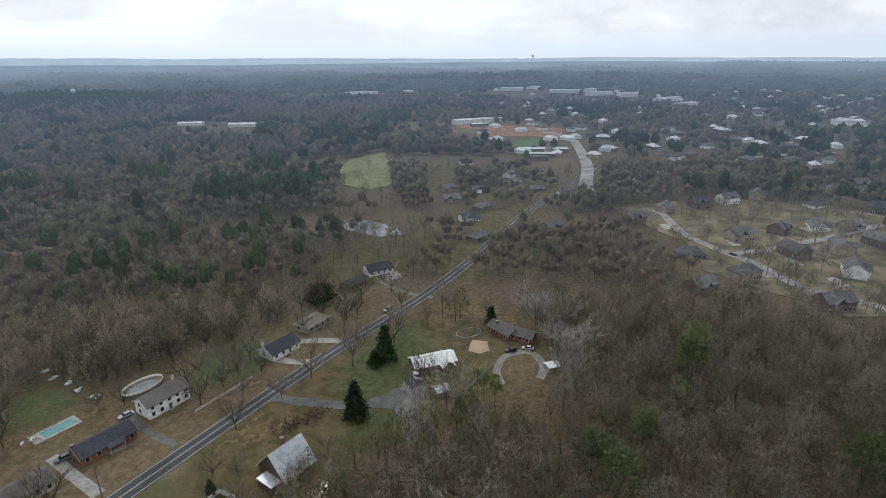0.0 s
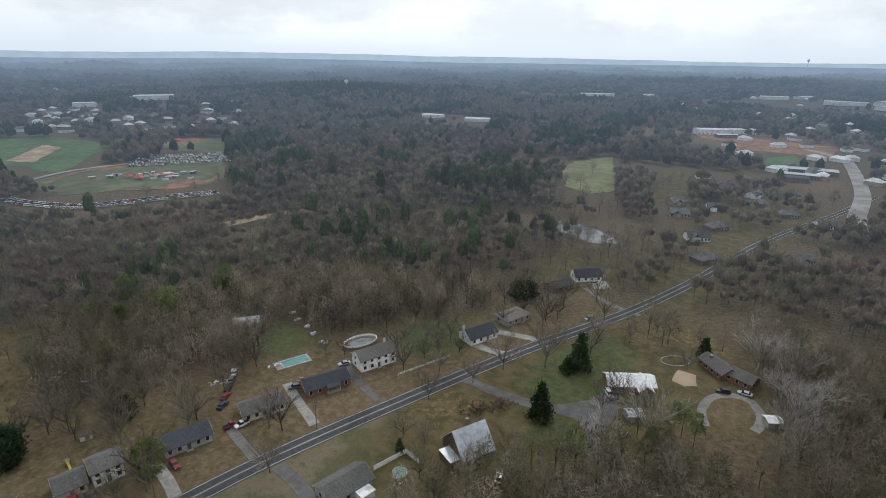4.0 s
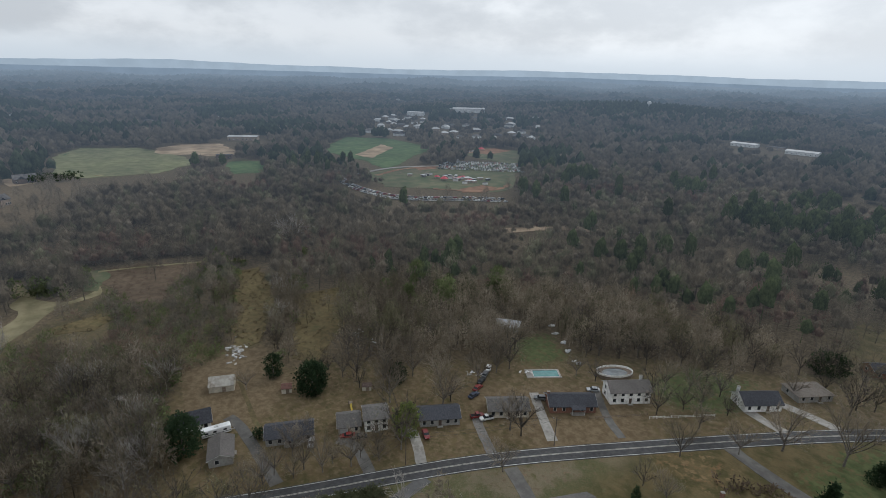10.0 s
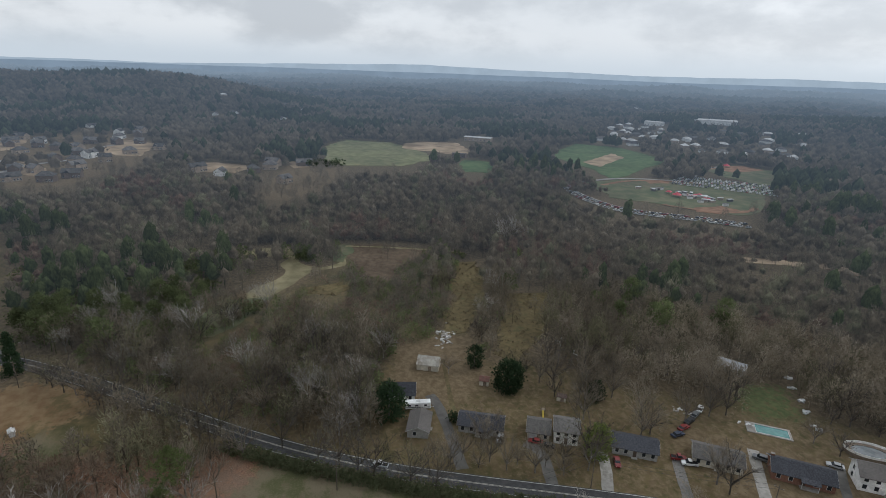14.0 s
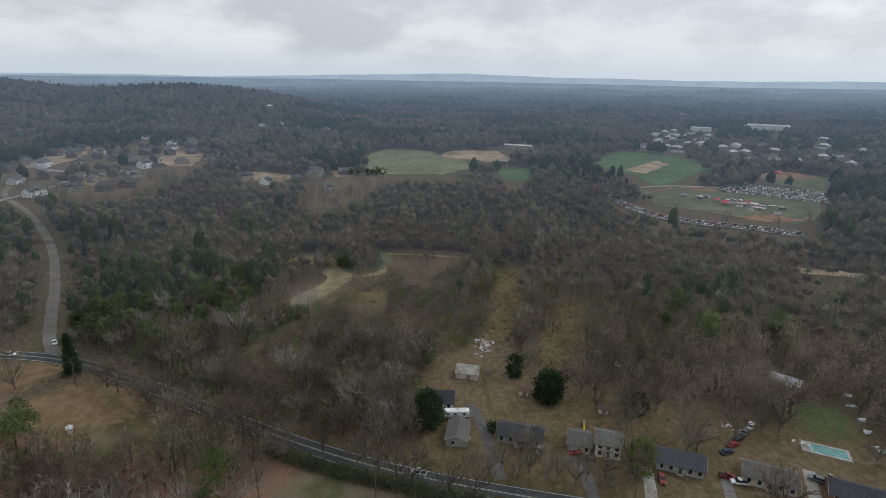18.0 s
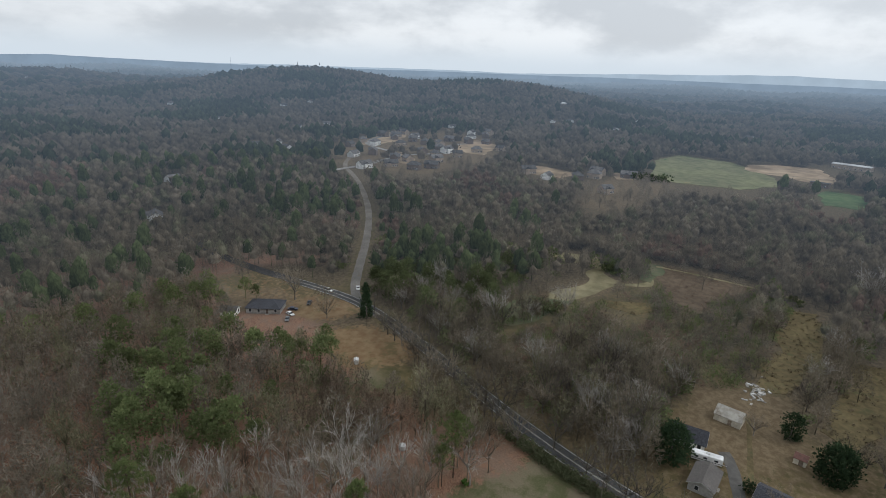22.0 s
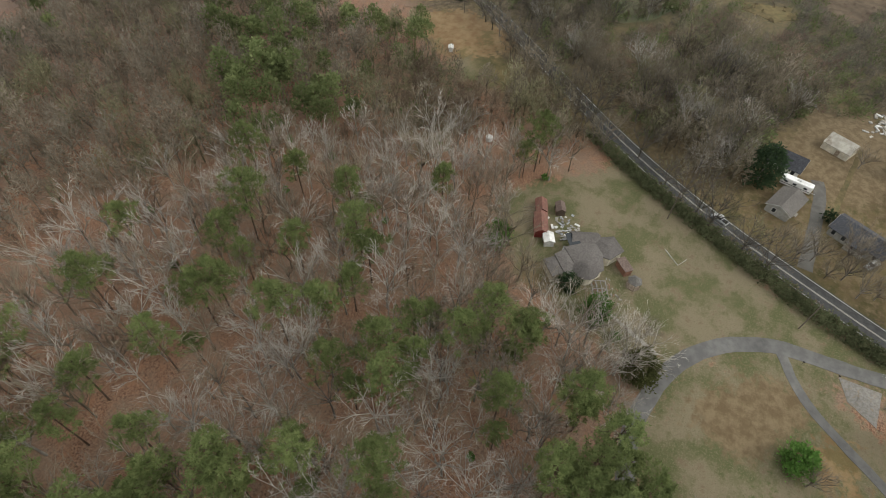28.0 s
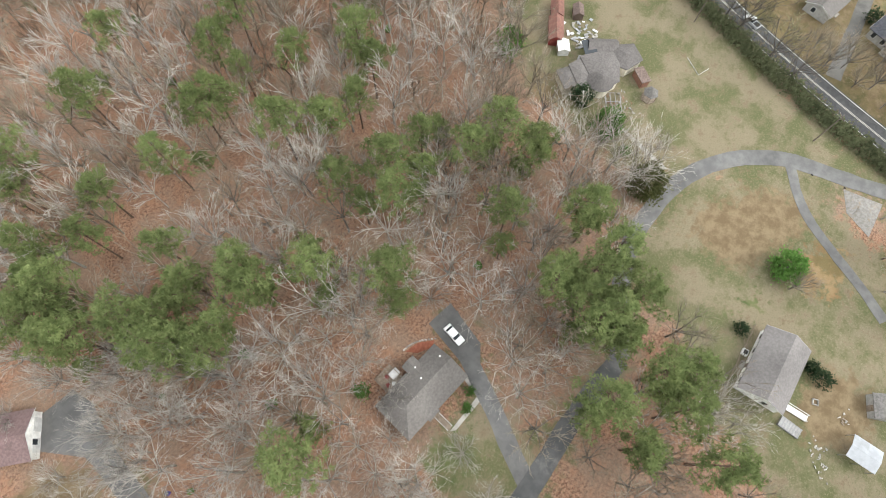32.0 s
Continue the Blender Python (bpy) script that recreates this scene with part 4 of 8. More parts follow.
KEEP = [(-56, 24, 6), (-49, 31, 6), (22, 152, 13), (30, 162, 12), (38, 168, 10), (-178, -145, 15), (-164, -134, 9), (-8, -8, 11.5), (-47, 48, 10), (41, -71, 12), (-93, -11, 16), (-84, -12, 9), (-69, 96, 10), (-45, 124, 10), (-5, 179, 10), (27, 192, 11), (-41, 68, 6),
        (-17, -3, 6), (-2, 10, 5), (12, -79, 4), (-36, 274, 12), (-46, 254, 10), (-159, 157, 8), (-190, -152, 12), (-125, -56, 4), (40, 175, 5)]

for hx, hy in SHOPS_AT + [(-1133, 917), (-1148, 769), (-872, 262), (-345, 950), (-440, 965)]:
    d = math.hypot(hx, hy)
    KEEP += [(hx - k * hx / d, hy - k * hy / d, 38.0) for k in (0, 40, 75)]
for hx, hy in EAST_AT + ROADSIDE_AT + HILLSIDE_AT + WOODS_AT + TOWN_AT:
    d = math.hypot(hx, hy)
    KEEP += [(hx, hy, 12.0), (hx - 16 * hx / d, hy - 16 * hy / d, 12.0)] + ([(hx - k * hx / d, hy - k * hy / d, 14.0) for k in (34, 52)] if d > 600 else [])

for hx, hy in ((126, 476), (134, 504), (142, 530), (155, 583), (163, 630), (170, 677), (176, 724), (182, 790)):
    d = math.hypot(hx, hy)
    KEEP += [(hx - k * hx / d, hy - k * hy / d, 13.0) for k in (0, 16, 34)]
KEEP += [(-182, -147, 11.0), (-173, -140, 9.0), (-165, -135, 6.0), (-170, -158, 8.0)]

# pines that stand out over the near woods
STANDS = [(-36, -108), (-71, -100), (-73, -88), (-72, -69), (-55, -70), (-63, -60), (-59, -53), (-44, -84), (-36, -61), (-19, -75), (-43, -52), (-21, -101), (-36, -77),
          (-54, -88), (-52, -51), (-32, -42), (-40, -37), (-37, -33), (-43, -30), (-51, -36), (-54, -25), (-59, -19), (-60, -12), (-44, -11), (-51, 2), (-37, 4), (-19, -39),
          (-21, -24), (-4, -63), (-7, -48), (-2, -56)]
STANDS += [(12, -74), (3, -78), (-2, -99), (-92, -54), (-119, -37), (-42, 8), (-36, 14), (-7, -84), (7, -87), (-30, -78), (-60.6, -13.6), (8, -50), (8, -56), (8, -46),
           (13, -21), (-33, 15), (-36, 9), (-32, 26), (-26, 33), (-18, 29), (-34, 31), (19, -73), (17, -65), (17, -78), (-23, 20), (-22, 41), (-14, -37)]
STANDS += [(17, -71), (14, -80), (19, -64), (10, -57), (1, -55), (4, -46), (-5, -45), (11, -50), (-51, 4), (-47, 10), (-39, 5), (-35, 13), (-34, 19), (-43, 18)]
pine_label = "tall pine with an open green crown above bare woods"
for i, (x, y) in enumerate(STANDS):
    plant(x + CROWD.uniform(-1.5, 1.5), y + CROWD.uniform(-1.5, 1.5), CROWD.uniform(0, 360), CROWD.uniform(0.9, 1.15), "pine_tree", i % 4, pine_label, "pines in the near woods")
    if i % 2:
        a = CROWD.uniform(0, 6.28)
        plant(x + 4.6 * math.cos(a), y + 4.6 * math.sin(a), CROWD.uniform(0, 360), CROWD.uniform(0.6, 0.8), "pine_tree", (i + 1) % 4, pine_label, "pines in the near woods")

rs = np.random.RandomState(17)


def scatter(spacing, r0, r1, a0=-180.0, a1=180.0):
    """Loose, even places between two distances and two bearings."""
    n = int(2 * r1 / spacing)
    u, v = np.meshgrid(np.arange(-n // 2, n // 2 + 1), np.arange(-n // 2, n // 2 + 1))
    x = (u + 0.5 * (v % 2)).ravel() * spacing + rs.uniform(-0.42, 0.42, u.size) * spacing
    y = v.ravel() * spacing * 0.87 + rs.uniform(-0.42, 0.42, u.size) * spacing
    r, a = np.hypot(x, y), np.degrees(np.arctan2(-x, y))
    keep = (r >= r0) & (r < r1) & (a >= a0) & (a <= a1)
    return x[keep], y[keep]


def pine_share(x, y):
    """Where pines gather: stands of them among the hardwoods."""
    g = 0.5 + 0.5 * waves(x, y, 95, 31) + 0.25 * waves(x, y, 40, 33)
    r = np.hypot(x, y)
    share = np.where(r < 430, smooth(g, 0.76, 1.2) * 0.5, smooth(0.5 + 0.5 * waves(x, y, 300, 35) + 0.2 * waves(x, y, 90, 36), 0.62, 0.8) * 0.85)
    share = np.where(r < 105, share * 0.03, share)
    for cx, cy, rad, amount in ((-268, -95, 50, 0.7), (-245, -125, 40, 0.5), (-190, -175, 40, 0.3), (-150, -114, 15, 0.4), (-140, -132, 32, 0.42), (-152, -110, 14, 0.65), (-228, 160, 24, 0.6), (-590, 275, 55, 0.95), (-103, -116, 22, 0.5), (-207, 151, 24, 0.2), (-150, 262, 45, 0.3),
                                (70, 90, 60, 0.2), (110, 60, 60, 0.2), (-640, 260, 60, 0.9), (-830, 1270, 260, 0.6), (330, 330, 90, 0.5), (120, 700, 90, 0.4), (-360, -330, 140, 0.15), (-150, -330, 130, 0.15),
                                (-350, -215, 60, 0.45), (-90, 300, 40, 0.22)):
        share = np.maximum(share, amount * np.clip(1.4 - np.hypot(x - cx, y - cy) / rad, 0, 1))
    share = np.where((x > -20) & (r < 300), share * 0.45, share)
    share = np.where(r > 600, np.maximum(share, 0.05), share)
    share = np.where((x < -330) & (x > -480) & (y > -60) & (y < 250), share * 0.1, share)
    return share


# the nearest trees, each a thing
x, y = scatter(5.3, 0, 76)
d = free(x, y, 1.5)
pick = rs.uniform(size=len(x)) < d * 0.78
x, y = x[pick], y[pick]
is_pine = rs.uniform(size=len(x)) < pine_share(x, y)
for px, py, p in zip(x, y, is_pine):
    if min(math.hypot(px - q[0], py - q[1]) for q in STANDS) < 3.0:
        continue
    turn, scale = CROWD.uniform(0, 360), CROWD.uniform(0.75, 1.15)
    if p:
        plant(px, py, turn, scale, "pine_tree", CROWD.randrange(4), pine_label, "pines in the near woods")
    else:
        kind = "pale_tree" if CROWD.random() < 0.56 else "bare_tree"
        plant(px, py, turn, scale, kind, CROWD.randrange(6), bare_label[kind], "leafless trees in the near woods")


def grove(name, label, protos, x, y, material, low=0.8, high=1.2, sink=0.2, mottle=0.1):
    """Many trees of a wood joined into one object: each one a turned, scaled copy of a built tree."""
    vs, fs, tones, n = [], [], [], 0
    z = land(x, y) - sink
    which = rs.randint(0, len(protos), len(x))
    for k, (v, f) in enumerate(protos):
        m = which == k
        c = int(m.sum())
        if not c:
            continue
        a, s = rs.uniform(0, 6.2832, c), rs.uniform(low, high, c)
        h = s * rs.uniform(0.88, 1.12, c)
        ca, sa = np.cos(a) * s, np.sin(a) * s
        vx = v[None, :, 0] * ca[:, None] - v[None, :, 1] * sa[:, None] + x[m][:, None]
        vy = v[None, :, 0] * sa[:, None] + v[None, :, 1] * ca[:, None] + y[m][:, None]
        vz = v[None, :, 2] * h[:, None] + z[m][:, None]
        vs.append(np.stack([vx, vy, vz], 2).reshape(-1, 3))
        fs.append((f[None] + (np.arange(c) * len(v))[:, None, None]).reshape(-1, 3) + n)
        n += c * len(v)
        tones.append(np.repeat(np.clip(rs.normal(0, mottle, c), -0.35, 0.35), len(v)))
    if n:
        me = quick_mesh(name, np.concatenate(vs), np.concatenate(fs), material)
        me.attributes.new("tone", "FLOAT", "POINT").data.foreach_set("value", np.concatenate(tones).astype(np.float32))
        tagged(new(name, me), label, "woods", kind="stuff")


def joined(pair):
    (v1, f1), (v2, f2) = pair
    return np.concatenate([v1, v2]), np.concatenate([f1, f2 + len(v1)])


# the woods behind them, joined, thinner in detail the farther they stand
def crown_tree(seed, height, radius, limbs, twigs, width, trunk_r, tubes=True):
    """A rounded bare crown: a bole, limbs that reach its shell, and fine twigs that bristle outwards."""
    rnd = np.random.RandomState(seed)
    s = Soup()
    fork = np.array([rnd.normal() * 0.4, rnd.normal() * 0.4, height * rnd.uniform(0.3, 0.4)])
    s.tube(np.zeros(3), fork, trunk_r, trunk_r * 0.75, 3)
    centre = np.array([fork[0], fork[1], height * 0.66])
    arms = []
    for i in range(limbs):
        a, e = 6.2832 * (i + rnd.uniform(-0.3, 0.3)) / limbs * 2.4, rnd.uniform(-0.35, 1.0)
        c = math.sqrt(max(0.0, 1 - e * e))
        end = centre + np.array([c * math.cos(a) * radius, c * math.sin(a) * radius, e * height * 0.33]) * rnd.uniform(0.75, 1.0)
        start = fork * rnd.uniform(0.85, 1.0)
        arms.append((start, end))
        if tubes:
            s.tube(start, end, trunk_r * 0.42, 0.03, 3)
        else:
            s.blade(start, end, trunk_r * 1.1, rnd)
    for i in range(twigs):
        a, b = arms[i % limbs]
        p = a + (b - a) * rnd.uniform(0.35, 1.0)
        d = unit(unit(p - centre + np.array([0, 0, height * 0.1])) + rnd.normal(size=3) * 0.55 + np.array([0, 0, 0.25]))
        s.blade(p, p + d * radius * rnd.uniform(0.28, 0.55), width, rnd)
    return s.arrays()


def dome_tree(seed, height, radius, limbs, grains, size, trunk_r, low=0.36, lay=0.0):
    """A bare tree seen from afar: a stem, forking limbs and a fine-grained dome of twig sprays."""
    rnd = np.random.RandomState(seed)
    s = Soup()
    fork = np.array([rnd.normal() * 0.3, rnd.normal() * 0.3, height * 0.36])
    s.tube(np.zeros(3), fork, trunk_r, trunk_r * 0.7, 3)
    base, tall = height * low, height * (1 - low)
    lobes = [(rnd.uniform(0, 6.2832), rnd.uniform(0.15, 0.45)) for _ in range(3)]
    for i in range(limbs):
        a, e = 6.2832 * i / limbs + rnd.uniform(-0.4, 0.4), rnd.uniform(0.3, 0.95)
        c = math.sqrt(1 - e * e)
        s.blade(fork * rnd.uniform(0.8, 1.0), np.array([c * math.cos(a) * radius * 0.9, c * math.sin(a) * radius * 0.9, base + e * tall * 0.95]), trunk_r * 0.9, rnd)
    for i in range(grains):
        a, e = rnd.uniform(0, 6.2832), rnd.uniform(-0.12, 1.0)
        c = math.sqrt(max(0.0, 1 - e * e))
        k = rnd.uniform(0.35, 1.0) ** 0.45 * (1 - sum(d * max(0.0, math.cos(a - q)) ** 3 for q, d in lobes) * 0.5)
        p = np.array([c * math.cos(a) * radius * k, c * math.sin(a) * radius * k, base + e * tall * k])
        if lay:
            n = unit(unit(p - np.array([0, 0, base * 0.5])) + rnd.normal(size=3) * lay)
            u = side_of(n, rnd) * size * 0.62
            w = np.cross(n, u) * rnd.uniform(1.2, 1.9)
            s.add([p - u, p + u, p + w], [(0, 1, 2)])
            continue
        d = unit(unit(p - np.array([0, 0, base])) + rnd.normal(size=3) * 0.7)
        w = side_of(d, rnd) * size * 0.19
        s.add([p - w, p + w, p + d * size * rnd.uniform(1.3, 2.3)], [(0, 1, 2)])
    return s.arrays()


NEAR_BARE = [dome_tree(s, h, r, 14, 210, 0.72, 0.2) for s, h, r in ((41, 14, 3.6), (42, 16, 4.2), (43, 12, 3.3), (44, 15, 3.8))]
LOW_PINE = [joined(pine_tree(s, h, r, 64, 9, 1.3, 3, 0.5)) for s, h, r in ((61, 19, 4.9), (62, 21, 5.3), (63, 17, 4.5))]


def lump(s, centre, wide, tall, rnd, seg=6, rings=3, rough=0.2, low=-0.5):
    """One uneven billow of a crown, open below."""
    v = [centre + np.array([rnd.normal() * 0.15 * wide, rnd.normal() * 0.15 * wide, tall * rnd.uniform(0.9, 1.1)])]
    off = rnd.uniform(0, 6.2832)
    for r in range(rings):
        e = 1.0 - (1.0 - low) * (r + 1) / rings
        c = math.sqrt(max(0.1, 1 - e * e))
        for i in range(seg):
            a, k = off + 6.2832 * (i + 0.5 * (r % 2)) / seg, 1 + rnd.uniform(-rough, rough)
            v.append(centre + np.array([c * math.cos(a) * wide * k, c * math.sin(a) * wide * k, e * tall * (1 + rnd.uniform(-rough, rough))]))
    f = [(0, 1 + i, 1 + (i + 1) % seg) for i in range(seg)]
    for r in range(rings - 1):
        for i in range(seg):
            a, b, j = 1 + r * seg, 1 + (r + 1) * seg, (i + 1) % seg
            f += [(a + i, b + i, b + j), (a + i, b + j, a + j)]
    s.add(v, f)


def mass_tree(seed, height, radius, twigs, width, seg=5, rings=2, trunk_r=0.0, low=0.4, core=0.62, reach=0.34, rise=0.55):
    """A tree of a wood seen from far: a stem, a low heart of dense branches, and a fan of upswept sprays that makes its outline."""
    rnd = np.random.RandomState(seed)
    s = Soup()
    base, tall = height * low, height * (1 - low)
    if trunk_r:
        s.tube(np.zeros(3), np.array([0, 0, base * 1.2]), trunk_r, trunk_r * 0.6, 3)
    lump(s, np.array([rnd.normal() * 0.1 * radius, rnd.normal() * 0.1 * radius, base + tall * 0.22]), radius * core, tall * core * 0.72, rnd, seg, rings, 0.25)
    bites = [(rnd.uniform(0, 6.2832), rnd.uniform(0.1, 0.4)) for _ in range(3)]
    for i in range(twigs):
        a, e = rnd.uniform(0, 6.2832), rnd.uniform(-0.05, 1.0)
        c = math.sqrt(max(0.0, 1 - e * e))
        k = rnd.uniform(0.5, 0.86) * (1 - sum(d * max(0.0, math.cos(a - q)) ** 3 for q, d in bites))
        p = np.array([c * math.cos(a) * radius * k, c * math.sin(a) * radius * k, base + e * tall * k])
        d = unit(unit(p - np.array([0, 0, base])) + np.array([0, 0, rise]) + rnd.normal(size=3) * 0.25)
        s.blade(p, p + d * radius * reach * rnd.uniform(0.8, 1.7), width * rnd.uniform(0.8, 1.3), rnd)
    return s.arrays()


MID_BARE = [mass_tree(s, h, r, 58, 0.40, trunk_r=0.2) for s, h, r in ((51, 15, 4.9), (52, 17, 5.3), (53, 12, 4.7), (54, 16, 4.5), (55, 14, 5.6))]
FINE_BARE = [mass_tree(s, h, r, 120, 0.25, trunk_r=0.2, core=0.5, reach=0.3) for s, h, r in ((56, 15, 4.9), (57, 17, 5.2), (58, 12, 4.6), (59, 16, 4.6))]
MID_PINE = [mass_tree(s, h, r, 52, 0.75, 6, 3, 0.2, 0.42, 0.75, 0.32, 0.15) for s, h, r in ((71, 20, 3.9), (72, 22, 4.2), (73, 17, 3.7))]


def puff(seed, height, radius, count, size, base=0.35):
    """A far crown: a loose heap of blades over a stem."""
    rnd = np.random.RandomState(seed)
    s = Soup()
    for _ in range(count):
        d = unit(rnd.normal(size=3))
        c = np.array([d[0] * radius * 0.7, d[1] * radius * 0.7, height * (0.5 + base / 2 + (0.5 - base / 2) * d[2] * 0.8)])
        u = unit(np.cross(d + rnd.normal(size=3) * 0.4, rnd.normal(size=3)))
        w = unit(np.cross(u, d + rnd.normal(size=3) * 0.4))
        s.add([c - u * size * 0.6, c + u * size * 0.6, c + w * size], [(0, 1, 2)])
    return s.arrays()


FAR_BARE_CROWN = [mass_tree(s, 14, 6.6, 15, 1.0, low=0.25, core=0.7, reach=0.4) for s in (81, 82, 83, 87)]
FAR_PINE_CROWN = [mass_tree(s, 17, 5.6, 12, 1.3, low=0.25, core=0.8, reach=0.4, rise=0.2) for s in (84, 85, 86)]
BELT_BARE = [mass_tree(s, 13, 13.0, 6, 3.0, low=0.1, core=0.85, reach=0.3) for s in (91, 92, 95)]
BELT_PINE = [mass_tree(s, 16, 12.0, 6, 3.0, low=0.1, core=0.85, reach=0.3) for s in (93, 94)]


def split_woods(spacing, r0, r1, a0, a1, thick, name, sets, mats, low=0.8, high=1.2, pine_more=1.0, pine_size=1.0):
    x, y = scatter(spacing, r0, r1, a0, a1)
    d = free(x, y, 2.0)
    pick = rs.uniform(size=len(x)) < d * thick
    x, y = x[pick], y[pick]
    p = rs.uniform(size=len(x)) < pine_share(x, y) * pine_more
    if len(sets) > 2:
        loose = d[pick] < 0.6
        grove(name + "_loose_trees", "scattered leafless grey trees in open ground", sets[2], x[loose], y[loose], MID_GREY, low, high)
        x, y, p = x[~loose], y[~loose], p[~loose]
    tone = rs.uniform(size=len(x)) + 0.18 * waves(x, y, 110, 62)
    ru = ~p & (waves(x, y, 140, 61) + rs.uniform(-0.4, 0.4, len(x)) > 0.7)
    if len(mats) > 3:
        for k, (tint, a, b) in enumerate((("grey", -9, 0.52), ("pale_grey", 0.52, 0.80), ("lichen", 0.80, 9))):
            m = ~p & ~ru & (tone >= a) & (tone < b)
            grove(name + "_" + tint + "_woods", ("leafless grey-brown hardwood forest", "leafless lighter grey hardwoods in the forest", "leafless lichen-grey hardwoods in the forest")[k], sets[0], x[m], y[m], (mats[0], mats[3], mats[4] if len(mats) > 4 else OLIVE)[k], low, high)
    else:
        grove(name + "_bare_woods", "leafless grey-brown hardwood forest", sets[0], x[~p & ~ru], y[~p & ~ru], mats[0], low, high)
    if mats[2]:
        grove(name + "_russet_woods", "leafless russet-brown thicket and young hardwoods", sets[0], x[ru], y[ru], mats[2], low * 0.7, high * 0.8)
    else:
        grove(name + "_mixed_woods", "leafless grey-brown hardwood forest", sets[0], x[ru], y[ru], mats[0], low, high)
    grove(name + "_pine_woods", "dark green pine stands among bare woods", sets[1], x[p], y[p], mats[1], low * pine_size, high * pine_size, 0.2, 0.14)


LIMBED = [joined(limb_tree(s, h, r, 4, (7, 5, 7), 0.085, 0.24, 4, bole=0.36, wide=1.25)) for s, h, r in ((121, 15, 4.7), (122, 17, 5.1), (123, 13, 4.4), (124, 16, 4.8))]
x, y = scatter(5.7, 76, 136)
bearing = np.degrees(np.arctan2(-x, y))
d = free(x, y, 1.5) * ((np.hypot(x, y) < 96) | (bearing > 55) | (bearing < -165))
for qx, qy in STANDS:
    d[np.hypot(x - qx, y - qy) < 3.0] = 0
pick = rs.uniform(size=len(x)) < d * 0.9
x, y = x[pick], y[pick]
tint = rs.uniform(size=len(x))
over = within(x, y, north)
grove("edge_north_woods", "leafless dark grey hardwoods beyond the road", LIMBED, x[over], y[over], DUSK, 0.75, 1.15)
x, y, tint = x[~over], y[~over], tint[~over]
grove("edge_bare_woods", "leafless grey-brown hardwoods over leaf litter", LIMBED, x[tint < 0.4], y[tint < 0.4], TWIG, 0.75, 1.2)
grove("edge_pale_woods", "leafless pale-limbed hardwoods over leaf litter", LIMBED, x[tint > 0.5], y[tint > 0.5], PALE, 0.75, 1.2)
grove("edge_russet_woods", "leafless brown young hardwoods over leaf litter", LIMBED, x[(tint >= 0.4) & (tint <= 0.5)], y[(tint >= 0.4) & (tint <= 0.5)], RUSSET, 0.65, 1.0)
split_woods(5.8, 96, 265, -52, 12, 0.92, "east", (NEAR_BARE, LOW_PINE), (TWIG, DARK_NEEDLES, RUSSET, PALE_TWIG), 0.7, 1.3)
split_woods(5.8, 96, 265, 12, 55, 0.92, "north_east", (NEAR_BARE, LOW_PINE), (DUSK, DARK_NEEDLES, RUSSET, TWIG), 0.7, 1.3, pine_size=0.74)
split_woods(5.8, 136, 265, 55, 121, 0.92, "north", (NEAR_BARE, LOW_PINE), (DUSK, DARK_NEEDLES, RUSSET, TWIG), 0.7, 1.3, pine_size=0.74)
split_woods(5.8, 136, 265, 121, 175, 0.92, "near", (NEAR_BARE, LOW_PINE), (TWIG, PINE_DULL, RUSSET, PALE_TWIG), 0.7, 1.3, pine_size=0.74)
split_woods(7.6, 265, 400, -46, 168, 0.93, "nearer_middle", (FINE_BARE, MID_PINE, NEAR_BARE), (MID_DULL, MID_GREEN, MID_RUSSET, MID_GREY, MID_OLIVE), 0.65, 1.3)
split_woods(7.8, 400, 640, -46, 168, 0.93, "middle", (MID_BARE, MID_PINE, NEAR_BARE), (MID_DULL, MID_GREEN, MID_RUSSET, MID_GREY, MID_OLIVE), 0.65, 1.3)
split_woods(13.5, 640, 1750, -44, 166, 0.95, "far", (FAR_BARE_CROWN, FAR_PINE_CROWN), (FAR_TWIG, FAR_PINE, None), 0.9, 1.4, 1.2)
split_woods(34.0, 1750, 4300, -43, 165, 0.92, "distant", (BELT_BARE, BELT_PINE), (FAR_TWIG, FAR_PINE, None), 0.9, 1.6, 1.2)
split_woods(13.0, 136, 420, 175, 180, 0.9, "outer", (FAR_BARE_CROWN, FAR_PINE_CROWN), (TWIG, NEEDLES, None))
split_woods(13.0, 96, 420, -165, -52, 0.9, "back", (FAR_BARE_CROWN, FAR_PINE_CROWN), (TWIG, NEEDLES, None))
split_woods(13.0, 136, 420, -180, -165, 0.9, "rear", (FAR_BARE_CROWN, FAR_PINE_CROWN), (TWIG, NEEDLES, None))


# ---- building helpers ----
def flat_paint(name, color, rough=0.6, metal=0.0, vary=0.12, far=False):
    return surface(name, tuple(c * (1 - vary) for c in color), tuple(min(1, c * (1 + vary)) for c in color), 1.3, rough, metal, 0.1, 12, 0.3, far=far)


WHITE = flat_paint("white_siding", (0.80, 0.795, 0.77))
CREAM = flat_paint("cream_siding", (0.50, 0.46, 0.38))
GREY_WALL = flat_paint("grey_siding", (0.30, 0.295, 0.28))
BRICK = surface("brick_wall", (0.17, 0.085, 0.06), (0.25, 0.135, 0.095), 3.0, 0.9, bump=0.3)
DARK_WALL = flat_paint("dark_wood_wall", (0.085, 0.06, 0.045))
TRIM = flat_paint("white_trim", (0.56, 0.56, 0.55))
DARK_ROOF = surface("charcoal_shingles", (0.040, 0.042, 0.050), (0.075, 0.077, 0.088), 2.5, 0.9, bump=0.4, fine=6, vary=0.1)
GREY_ROOF = surface("grey_shingles", (0.105, 0.099, 0.093), (0.160, 0.150, 0.141), 2.2, 0.9, bump=0.4, fine=6, stain=(0.085, 0.080, 0.074), vary=0.1)
